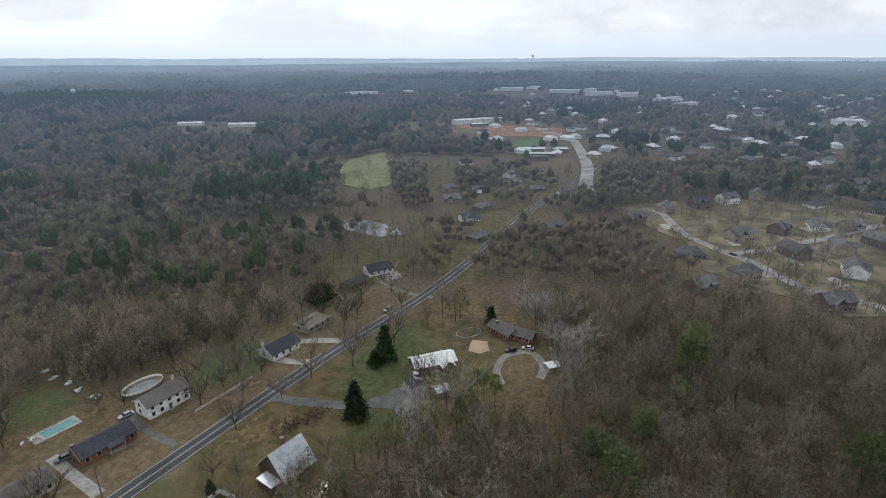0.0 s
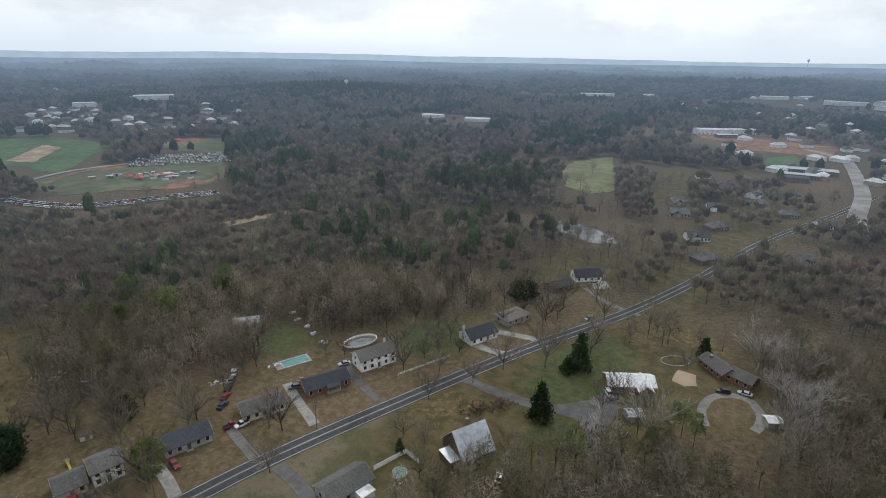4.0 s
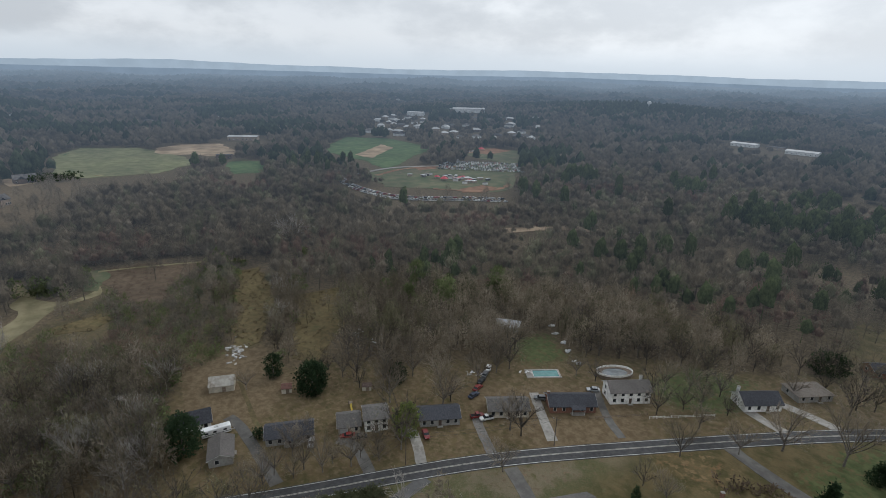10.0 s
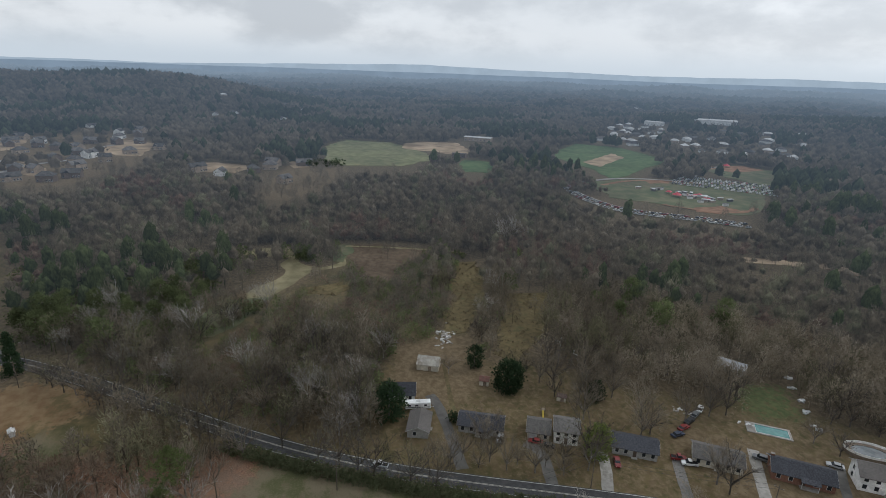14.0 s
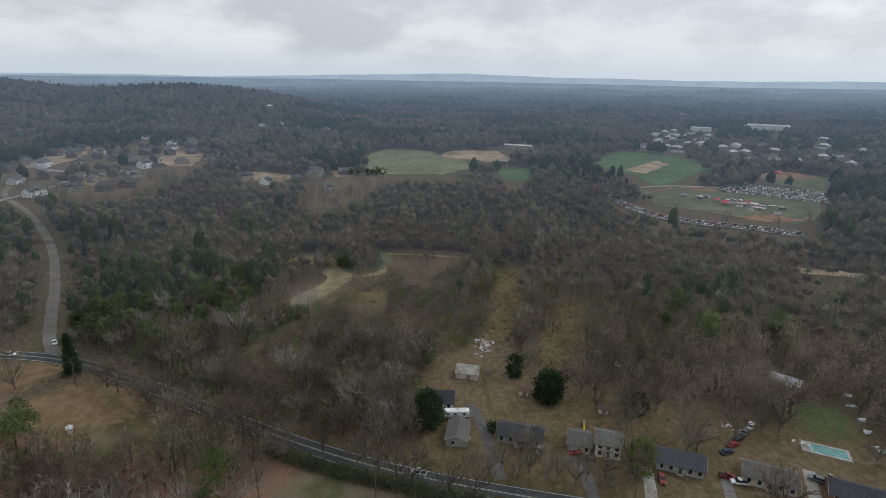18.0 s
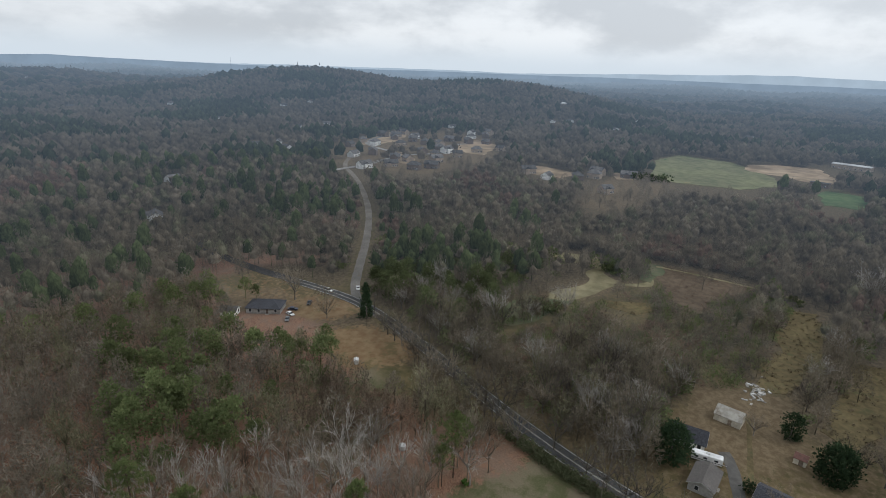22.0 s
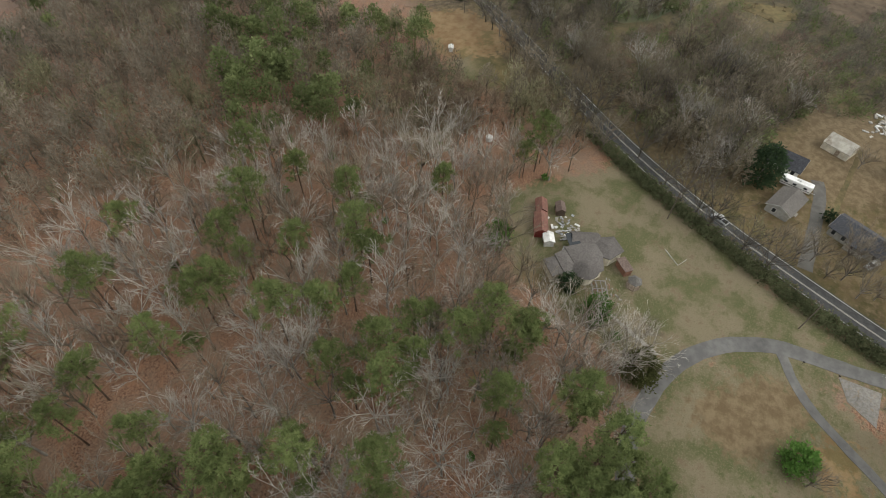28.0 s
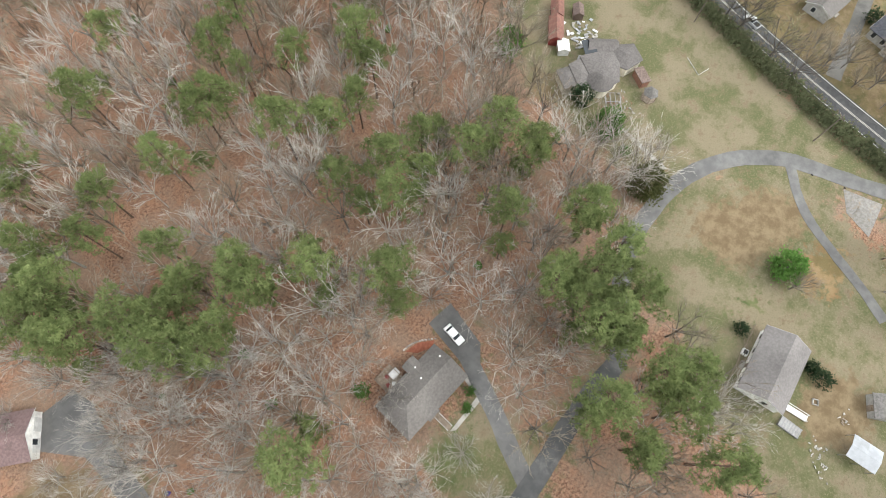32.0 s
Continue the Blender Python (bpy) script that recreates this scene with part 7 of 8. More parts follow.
for x, y, a, c, k in ((-118.2, 84.0, 340, "red", "sedan"), (-131.6, 63.4, 245, "red", "sedan"), (-129.0, 66.2, 245, "black", "sedan"), (-116.4, 103.6, 70, "red", "pickup"),
                      (-113.6, 105.4, 250, "white", "pickup"), (-111.6, 128.8, 225, "grey", "suv"), (-135.0, 52.8, 330, "silver", "sedan"), (-104.5, 149.0, 230, "silver", "sedan"),
                      (-31.0, 268.0, 10, "white", "suv"), (-122.5, 88.0, 60, "silver", "sedan")):
    car(x, y, a, c, k)
car(-26.5, 226.0, 238, "grey", "suv", "driving on the road")
for i in range(5):
    car(-126.5 - 2.8 * i, 110.5 + 4.2 * i, 100 + 8 * i, ("blue", "red", "black", "grey", "white")[i], "sedan", "standing in a row behind a house", "cars behind the houses")

# ---- houses along the south side ----
S = "houses south of the road"
h = house(-45.0, 124.5, 54, 10.5, 11.5, 2.6, 6.0, DARK_WALL, METAL_ROOF, "tall house with a steep silver metal roof", windows=3, chimney=(1.0, 2.5, 0.4), group=S)
part("side_roof", boxes((-9.2, -5.8, -5.0, 1.5, 2.6, 2.75)), METAL_ROOF, h)
part("side_wall", boxes((-9.0, -5.3, -4.8, 1.3, -0.2, 2.6)), DARK_WALL, h)
h = house(-69.5, 96.0, 67, 13.0, 8.4, 2.8, 2.2, GREY_WALL, GREY_ROOF, "grey-roofed house with a white screened porch", windows=4, group=S)
part("screen_porch", boxes((0.5, 4.5, -7.6, -4.25, -0.2, 2.3)), TRIM, h)
part("screen_porch_roof", boxes((0.3, 4.7, -7.8, -4.2, 2.3, 2.45)), WHITE_ROOF, h)
part("deck", boxes((-5.5, 0.2, -7.8, -4.25, 0.5, 0.65)), WOOD, h)
fence(-66, 105.5, -61.0, 115.5, 1.7, 2.0, WHITE, "white board fence round a back yard", solid_panels=True)
fence(-61.0, 115.5, -55.5, 113.0, 1.7, 2.0, WHITE, "white board fence round a back yard", solid_panels=True)
rp = thing("round_pool", -58.7, 107.2, 0, "small round green garden pool", "swimming pool")
bm = bmesh.new()
drum(bm, 0, 0, 0, 0.85, 2.1, n=18)
part("pool_wall", bm, TRIM, rp)
bm = bmesh.new()
drum(bm, 0, 0, 0.85, 0.89, 2.0, n=18)
part("water", bm, surface("green_pool_water", (0.045, 0.14, 0.10), (0.075, 0.19, 0.135), 0.6, 0.45, bump=0), rp)
scrap(-57.5, 103.5, 1.5, 1.0, 0, 5, 0.6, [TRIM], "white garden chairs beside a pool", 18, "garden_chairs")
h = house(-4.8, 179.0, 20, 16.0, 8.2, 2.8, 1.9, BRICK, WHITE_ROOF, "long brick house with a white coated roof", windows=5, group=S)
roof_parts(h, 8.6, 4.6, 2.9, 1.9, WHITE_ROOF, name="cross_gable_roof").matrix_local = pose(4.0, -3.0, 0.12, 0, 0, 90)
shed(-1.5, 160.5, 25, 5.0, 4.4, 2.2, 1.0, GREY_WALL, METAL_ROOF, "small shed with a pale blue-grey roof")
car(-10.5, 170.5, 300, "white", "suv")
house(24.6, 203.6, 128, 12.0, 7.6, 2.7, 1.8, BRICK, ROOF_A, "brick house with a grey-brown gabled roof", windows=4, chimney=(3.0, 1.0, 0.5), group=S)
house(32.4, 199.0, 148, 9.2, 7.0, 2.7, 1.7, BRICK, ROOF_A, "brick house wing with a grey-brown roof", windows=3, group=S)
shed(39.5, 175.5, 20, 4.6, 4.0, 2.1, 0.6, GREY_WALL, WHITE_ROOF, "small outbuilding with a patched white roof")
car(25.9, 188.6, 190, "black", "suv", "parked on a circular drive")
car(32.8, 190.3, 170, "silver", "sedan", "parked on a circular drive")
tagged(strip("driveway_ring", [(19.6, 166), (18.6, 175), (21.4, 183.6), (27.6, 188.4), (33.6, 188.6), (36.8, 182.6), (36.6, 174), (33.2, 168)], 3.1, 0.066, WORN_CONCRETE, ragged=0.25), "worn concrete drive curving round a dry lawn", "driveway", kind="structure")
slab("parking_area", [(-27.3, 156.4), (-21.5, 160.4), (-15.5, 165.4), (-12.5, 171.5), (-8.2, 172.5), (-6.2, 167.0), (-6.5, 161.5), (-8.6, 155.4), (-10.6, 146.5), (-14.4, 146.0), (-15.6, 151.0), (-20.2, 153.2), (-25.2, 153.4)], 0.078, DRIVE, "weathered grey asphalt parking area before a brick house", "driveway")
ring = thing("riding_ring", 10, 204, 30, "small oval ring edged with white rails", "fence")
rail = mesh_of("rail", boxes((-0.55, 0.55, -0.06, 0.06, 0.3, 0.5)), TRIM)
for i in range(24):
    a = 6.2832 * i / 24
    part("rail", rail, None, ring, at=pose(5.6 * math.cos(a), 3.6 * math.sin(a), 0, 0, 0, math.degrees(math.atan2(3.6 * math.cos(a), -5.6 * math.sin(a)))))
car(-33, 117, 100, "white", "sedan", "parked under bare trees")

# ---- the crossroads house and paddock ----
h = house(-189.5, -155.5, 110, 15.5, 10.0, 2.8, 2.4, GREY_WALL, DARK_ROOF, "dark hip-roofed house beside a paddock", hip=True, windows=4)
house(-178.5, -167.0, 110, 7.0, 5.5, 2.5, 1.6, WHITE, GREY_ROOF, "small white outbuilding with a grey roof", windows=2)
fence(-180, -126, -203, -104, 1.2, 3.0, WOOD, "wooden rail fence round a bare paddock")
fence(-203, -104, -176, -70, 1.2, 3.0, WOOD, "wooden rail fence along the road")
shed(-163.8, -93.5, 30, 2.4, 1.6, 1.5, 0.4, TRIM, WHITE_ROOF, "small white horse shelter")
car(-229, -129, 30, "white", "sedan", "standing at a road junction")
car(-220, -141, 80, "white", "pickup", "standing at a road junction")
car(-203, -141, 20, "black", "pickup", "parked on bare ground")
for i in range(3):
    car(-184 - 5 * i, -140 - 2 * i, 30 + 40 * i, ("grey", "white", "blue")[i], "sedan", "parked beside a house")

# ---- power poles and wires along the road ----
POLES = [(-91.5, 114), (-110.5, 71.5), (-104.2, 39.5), (-122.6, 2.0), (-146, -34), (-170, -70), (-192, -104), (-207, -108)]
for i, (px, py) in enumerate(POLES):
    pole(px, py, 30 + 5 * i, 10.5)
for (ax, ay), (bx, by) in zip(POLES[2:], POLES[3:-1]):
    for q in (-0.9, 0.9):
        wire((ax + q, ay - 0.4 * q, 9.95), (bx + q, by - 0.4 * q, 9.95))
for q in (-0.9, 0.9):
    wire((-110.5 + q, 71.5, 9.95), (-91.5 + q, 114, 9.95))
    wire((-104.2 + q, 39.5, 9.95), (-110.5 + q, 71.5, 9.95))


# ---- evergreens and yard trees, each a thing ----
def evergreen(x, y, h, r, leaf, label, round_top=False, name="cedar_tree", seed=1, clumps=150, size=0.8):
    made = cone_tree(seed, h, r, clumps, 10, size, round_top=round_top)
    base = tree_thing(name, made, BARK, leaf)
    base.matrix_world = pose(x, y, float(land(x, y)) - 0.1, 0, 0, seed * 40)
    return tagged(base, label, "tree" if h > 3.2 else "shrub")


evergreen(-29, 147, 14, 4.2, CEDAR, "dark green pointed cedar beside a drive", seed=3, clumps=260, size=0.9)
evergreen(-23, 183, 15, 4.6, CEDAR, "tall dark green cedar on a lawn", seed=4, clumps=280, size=0.95)
evergreen(-26.5, 179, 6, 3.2, CEDAR, "low dark cedar beside a taller one", seed=5, clumps=110)
evergreen(-62.5, 114.5, 5.5, 1.5, CEDAR, "small dark cone-shaped cedar by a white fence", seed=6, clumps=90, size=0.5)
evergreen(20, 213, 8, 3.0, CEDAR, "dark evergreen beside a brick house", seed=7, clumps=130)
PALE_OAK = tree_thing("pale_oak", limb_tree(151, 19, 11, 5, (10, 6, 5, 4), 0.10, 0.5, bole=0.25, wide=1.5), PALE, PALE)
PALE_OAK.matrix_world = pose(-326, 122, 0)
tagged(PALE_OAK, "single pale wide-limbed bare tree above darker woods", "tree")
evergreen(-201.5, -109.5, 17, 3.3, CEDAR, "tall narrow dark cypress at a road junction", seed=8, clumps=300, size=0.85)
evergreen(-162, 65, 11, 5.4, CEDAR, "large round dark magnolia tree behind the houses", True, "magnolia_tree", 9, 330, 1.0)
evergreen(-179, 57, 9, 3.2, CEDAR, "dark evergreen tree beside a shed", True, "magnolia_tree", 10, 160)
evergreen(-152, 20, 13, 5.0, CEDAR, "large dark evergreen beside a house with a camper", True, "magnolia_tree", 11, 300, 1.0)
evergreen(-147, 41, 3, 2.0, CEDAR, "round dark shrub behind a ranch house", True, "shrub", 12, 60, 0.6)
evergreen(-80.8, -3.6, 6.5, 3.4, LEAFY, "bright green leafy evergreen on a lawn", True, "evergreen_tree", 13, 260, 0.7)
evergreen(-71.2, 10.2, 8.0, 4.1, surface("olive_foliage", (0.07, 0.078, 0.03), (0.125, 0.13, 0.055), 0.9, 0.8, bump=0, thin=True), "dark olive bushy evergreen beside a drive", True, "evergreen_tree", 14, 280, 0.8)
evergreen(-85.4, -12.4, 4.5, 2.6, CEDAR, "dark green shrub against a house", True, "shrub", 15, 120, 0.6)
evergreen(-69.0, 43.6, 6.5, 3.3, LEAFY, "green bushy evergreen on dry grass", True, "evergreen_tree", 16, 200, 0.75)
evergreen(-52.2, 40.6, 2.4, 1.4, CEDAR, "small dark green shrub near a house", True, "shrub", 17, 60, 0.45)
evergreen(-51.0, 57.6, 3.0, 2.0, CEDAR, "dark green shrub behind a house", True, "shrub", 18, 80, 0.5)
evergreen(-52.2, 55.4, 2.2, 1.3, CEDAR, "dark green shrub behind a house", True, "shrub", 19, 60, 0.45)
evergreen(-88.6, -34.2, 8, 3.0, LEAFY, "green evergreen at the edge of bare woods", True, "evergreen_tree", 20, 160, 0.8)
evergreen(-78.0, 2.6, 1.6, 1.3, LEAFY, "low green shrub beside a garden path", True, "shrub", 21, 50, 0.4)
evergreen(-60, 238, 7.5, 7.0, CEDAR, "broad dark green evergreen behind a house", True, "evergreen_tree", 22, 240, 1.1)
evergreen(-122.5, 79.5, 11, 4.2, SPRING, "tree with thin yellow-green foliage beside a drive", True, "leafing_tree", 23, 170, 0.9)
evergreen(-150.5, 94, 7, 3.0, CEDAR, "dark evergreen among bare yard trees", True, "evergreen_tree", 24, 120, 0.8)
evergreen(-12.5, -0.5, 1.4, 1.0, LEAFY, "low green shrub in a front garden", True, "shrub", 25, 40, 0.4)
evergreen(-9.5, 0.6, 1.2, 0.9, LEAFY, "low green shrub in a front garden", True, "shrub", 26, 40, 0.4)
evergreen(-1.5, -18.5, 3.5, 1.5, LEAFY, "green shrub beside a wooden deck", True, "shrub", 27, 60, 0.5)

yard = "leafless yard tree with spreading grey limbs"
for i, (x, y, s) in enumerate(((-49, 171, 1.15), (-35, 179, 1.25), (-56, 158, 0.8), (-128, 98, 0.95), (-117, 74, 0.8), (-121, 68, 0.7), (-92, 93, 0.7),
                               (-66, 142, 0.75), (-105, 108, 0.95), (-193, -125, 0.8), (-204, -150, 1.1), (-140, 84, 1.0), (-147, 88, 0.95), (-156, 92, 1.0), (-150, 100, 0.9),
                               (-160, 106, 0.9), (-138, 104, 0.9), (-133, 118, 0.9), (-84, 178, 0.8), (-90, 172, 0.7), (-70, 160, 0.7), (-76, 172, 0.65), (-82, 9, 0.38),
                               (-66, 46.5, 0.55), (-139, 52, 0.55), (-133, 46, 0.7), (-176, 46, 0.6), (-164, 78, 0.8), (-20, 228, 0.9), (2, 226, 0.8), (14, 200, 0.7),
                               (-20, 206, 0.8), (-60, 206, 0.8), (-48, 236, 0.9), (-40, 110, 0.8), (-53, 108, 0.7), (-58, 122, 0.6),
                               (-141, 134, 0.9), (-134, 128, 0.85), (-150, 140, 0.95), (-143, 146, 0.9), (-115, 152, 0.7), (-120, 172, 0.9), (-110, 184, 0.9))):
    plant(x, y, i * 47, s, "yard_tree", i % 3, yard, "bare yard trees")
# bare trees standing loose round the houses
x, y = scatter(9.0, 80, 290, -15, 90)
yards = np.array([(-133, 34), (-122, 62), (-112, 88), (-86, 136), (-70, 160), (-52, 196), (-24, 244), (-34, 268), (-66, 244), (-92, 250), (-120, 205), (-150, 168), (-172, 130), (-182, 84), (-170, 62), (-140, 60)], float)
south_yards = np.array([(-96, 84), (-74, 128), (-44, 182), (-10, 236), (14, 238), (40, 212), (46, 180), (30, 162), (6, 160), (0, 138), (-30, 118), (-48, 98), (-66, 84)], float)
pool_lawn = np.array([(-152, 152), (-128, 130), (-112, 134), (-114, 160), (-140, 176)], float)
m = (within(x, y, yards) & (rs.uniform(size=len(x)) < 0.42)) | (within(x, y, south_yards) & (rs.uniform(size=len(x)) < 0.09))
m &= ~within(x, y, pool_lawn)
for line, w in WAYS:
    m &= away(x, y, line) > w + 2.5
homes = [(o.matrix_world.translation.x, o.matrix_world.translation.y) for o in bpy.data.objects if o.parent is None and o.name.split(".")[0] in ("house", "swimming_pool", "oval_pool", "car", "pickup_truck", "round_pool", "shed")]
for hx, hy in homes:
    m &= np.hypot(x - hx, y - hy) > 8.5
for px, py in zip(x[m], y[m]):
    plant(px, py, CROWD.uniform(0, 360), CROWD.uniform(0.65, 1.3), "garden_tree", CROWD.randrange(6), "leafless grey tree in a yard", "bare yard trees")
pale_yard = "leafless pale-limbed tree at a yard's edge"
for i, (x, y, s) in enumerate(((-70, 70, 0.7), (-76, 64, 0.8), (-2, 4, 0.62), (3, 12, 0.6), (8, -2, 0.7), (20, -52, 0.7), (12, -56, 0.75), (30, -46, 0.7), (27, -69, 0.75), (24, -63, 0.7), (33, -48, 0.6), (40, -57, 0.55), (28, -53, 0.65), (22, -46, 0.7), (37, -72.5, 0.6), (-24, -17, 0.6), (-6, -21, 0.65), (3, -9, 0.55),
                               (44, -50, 0.7), (-18, -22, 0.7), (2, -26, 0.8), (10, -40, 0.85), (-3, -12.6, 0.5), (16, -60, 0.8))):
    plant(x, y, i * 61, s, "pale_yard_tree", i % 3, pale_yard, "pale bare trees")
# rows of roadside trees on both sides of the road
for i in range(24):
    q = i / 23
    sx, sy = -146 - 54 * q, -16 - 76 * q
    side = 8.2 if i % 3 else -8.6
    plant(sx + 0.81 * side + CROWD.uniform(-1, 1), sy - 0.58 * side + CROWD.uniform(-1, 1), 53 * i, CROWD.uniform(0.7, 1.0), "yard_tree" if i % 2 else "garden_tree", (1, 0, 4, 2, 1, 2)[i % 6], "leafless grey tree overhanging the road", "roadside trees")
for i in range(10):
    plant(-116.5 - 3.0 * (i % 2) - 1.25 * i, 66.0 - 3.9 * i, i * 70, 0.5 + 0.14 * (i % 3), "yard_tree", i % 3, "leafless slender grey tree at the roadside", "roadside trees")
for i, (sx, sy) in enumerate([(-178.6, -68.6), (-175.0, -58.0), (-157.0, -39.0), (-152.7, -32.3), (-143.1, -13.4), (-134.4, -2.8), (-131.2, 3.0), (-128.8, 8.2), (-126.4, 12.5), (-121.0, 22.0), (-118.0, 28.5)]):
    plant(sx, sy, i * 70, (1.2, 1.0, 1.1)[i % 3], "garden_tree", (4, 1, 3, 4)[i % 4], "tall leafless grey tree at the edge of the road", "roadside trees")


def brush_line(name, line, width, height, material, label, spacing, size, seed, blades=9, per=3):
    """A strip of undergrowth, joined: clumps of blades along a line."""
    rnd = np.random.RandomState(seed)
    p = curve_points(line, spacing)
    s = Soup()
    for q in p:
        for _ in range(per):
            c = np.array([q[0] + rnd.uniform(-width, width) / 2, q[1] + rnd.uniform(-width, width) / 2, height * rnd.uniform(0.15, 0.85)])
            c[2] += float(land(c[0], c[1]))
            tuft(s, c, size, blades, rnd, 0.6, 0.9)
    tagged(new(name, quick_mesh(name, *s.arrays(), material)), label, "hedge", kind="stuff")


brush_line("roadside_hedge", HEDGE, 4.6, 2.2, surface("hedge_leaves", (0.096, 0.112, 0.060), (0.172, 0.182, 0.104), 0.8, 0.85, bump=0, thin=True), "overgrown dull green hedge along the road", 0.3, 0.75, 3, 10, 5)
brush_line("dry_undergrowth", [(-140, -20), (-129, 6), (-118, 30), (-110, 48)], 3.0, 0.9, BRUSHY, "dry brown grass and brush below a hedge", 1.2, 0.7, 4)
tagged(strip("field_track", [(-337, 16), (-333, 36), (-328, 52), (-322, 72), (-312, 92)], 2.4, 0.16, FIELD_MATS["track"], ragged=0.4), "thin pale dry-grass track at a field edge", "track", kind="structure")
brush_line("field_hedgerow", [(-350, -60), (-352, -10), (-354, 26), (-340, 72), (-318, 110)], 8.0, 6.0, MID_GREY, "leafless hedgerow behind a meadow", 1.0, 1.5, 6, 12, 5)
brush_line("russet_shrubs", [(-52, 140), (-46, 146), (-40, 150)], 6.0, 2.0, RUSSET, "leafless russet shrubs beside a drive", 1.3, 1.1, 7)
brush_line("meadow_island", [(-326, -9), (-322, 0), (-317, 8)], 15.0, 6.5, MID_OLIVE, "round leafless thicket in a meadow", 0.7, 1.5, 8, 14, 7)
brush_line("dark_windbreak", [(-634, -8), (-632, 28)], 5.0, 8.0, CEDAR, "dark clipped evergreen windbreak at a field", 1.5, 2.6, 9, 7)

rs2 = np.random.RandomState(77)
x, y = scatter(3.3, 140, 345, 66, 125)
thick, low_brush = np.zeros(len(x)), np.zeros(len(x), bool)
for kind, corners, trees in OPEN:
    if kind == "brush":
        thick[within(x, y, corners)] = 0.62 + 0.3 * (waves(x, y, 26, 78)[within(x, y, corners)] > -0.2)
for kind, corners, trees in OPEN:
    if kind in ("track", "fair") or (kind == "rust" and -280 < corners[:, 0].mean() < -260):
        for k in (1.0, 1.02, 1.04, 1.06):
            thick[within(x * k, y * k, corners)] = 0.0
    if kind == "russet":
        low_brush |= within(x, y, corners)
m = (thick > rs2.uniform(size=len(x))) & (away(x, y, ROAD) > 8) & ~low_brush
split = rs2.uniform(size=len(x)) + 0.3 * waves(x, y, 34, 79)
SHRUBS = [dome_tree(s, 3.4, 2.1, 3, 58, 0.62, 0.05, 0.0) for s in (101, 102, 103)]
YOUNG_PINE = [dome_tree(s, 4.2, 1.6, 2, 60, 0.55, 0.06, 0.0) for s in (111, 112, 113)]
for name, label, kinds, a, b, material, low, high in (
        ("russet_thicket", "russet leafless saplings", SHRUBS, -1.0, 0.2, MID_RUSSET, 0.7, 1.5),
        ("grey_thicket", "leafless grey thicket of saplings", SHRUBS, 0.2, 0.52, MID_GREY, 0.8, 1.8),
        ("olive_thicket", "dull olive-brown thicket", SHRUBS, 0.52, 0.7, MID_OLIVE, 0.7, 1.6),
        ("young_pines", "young green pines in brush", YOUNG_PINE, 0.7, 2.0, PINE_DULL, 0.8, 1.7)):
    q = m & (split >= a) & (split < b)
    grove(name, label, kinds, x[q], y[q], material, low, high)
q = low_brush & (rs2.uniform(size=len(x)) < 0.5)
grove("low_brush", "low russet brush in a clearing", SHRUBS, x[q], y[q], MID_RUSSET, 0.2, 0.5)

# evergreen undergrowth and broad lichen-grey crowns beyond the road
x, y = scatter(8.0, 125, 330, 68, 122)
d = free(x, y, 2.0)
m = within(x, y, north) & (d > 0.3) & (waves(x, y, 60, 71) + rs2.uniform(-0.6, 0.6, len(x)) > 0.15)
EVERGREENS = [joined(cone_tree(s, h, r, 26, 7, 1.15, round_top=True)) for s, h, r in ((181, 5.5, 2.6), (182, 7.5, 2.9), (183, 4.2, 2.8))]
grove("evergreen_undergrowth", "dark green evergreen shrubs and young pines in bare woods", EVERGREENS, x[m], y[m], DARK_NEEDLES, 0.6, 1.3, 0.2)
x, y = scatter(13.0, 125, 235, 70, 118)
m = within(x, y, north) & (free(x, y, 3.0) > 0.5) & (rs2.uniform(size=len(x)) < 0.7)
for px, py in zip(x[m], y[m]):
    plant(px, py, CROWD.uniform(0, 360), CROWD.uniform(0.9, 1.35), "garden_tree", CROWD.choice((1, 1, 2, 4, 5)), "broad leafless lichen-grey tree beyond the road", "broad bare trees")

for i, (x, y) in enumerate(((42, 170), (46, 178), (50, 186), (44, 192), (48, 200), (52, 176), (45, 163), (38, 208), (56, 192), (-8, 141), (4, 150))):
    plant(x, y, i * 61, (0.95, 1.1, 0.85)[i % 3], "pale_yard_tree", i % 3, "tall leafless pale-grey tree beside a drive", "pale bare trees")
for i, (x, y) in enumerate(((8, 147), (10, 152), (13, 157), (5, 143), (16, 150))):
    plant(x, y, i * 83, (0.55, 0.7, 0.6)[i % 3], "pine_tree", i % 4, "young green pine beside a drive", "young pines")
x, y = scatter(11.0, 125, 260, 70, 128)
m = within(x, y, north) & (free(x, y, 3.0) > 0.5) & (rs2.uniform(size=len(x)) < 0.5)
for px, py in zip(x[m], y[m]):
    plant(px, py, CROWD.uniform(0, 360), CROWD.uniform(0.6, 0.95), "pale_yard_tree", CROWD.randrange(3), "leafless tree with pale grey limbs beyond the road", "pale bare trees")

# low undergrowth in the near woods
x, y = scatter(3.6, 0, 150)
d = free(x, y, 0.5)
m = (d > 0.5) & (rs2.uniform(size=len(x)) < 0.2)
SAPLING = [crown_tree(s, 4.0, 1.4, 5, 34, 0.05, 0.05, False) for s in (111, 112, 113)]
grove("woodland_saplings", "thin leafless saplings in leaf litter", SAPLING, x[m], y[m], TWIG, 0.5, 1.4, 0.1)
m = (d > 0.5) & (rs2.uniform(size=len(x)) < 0.012)
grove("woodland_evergreens", "low green evergreen shrubs under bare trees", [puff(s, 2.6, 1.4, 60, 0.6, 0.0) for s in (114, 115)], x[m], y[m], LEAFY, 0.5, 1.1, 0.1)
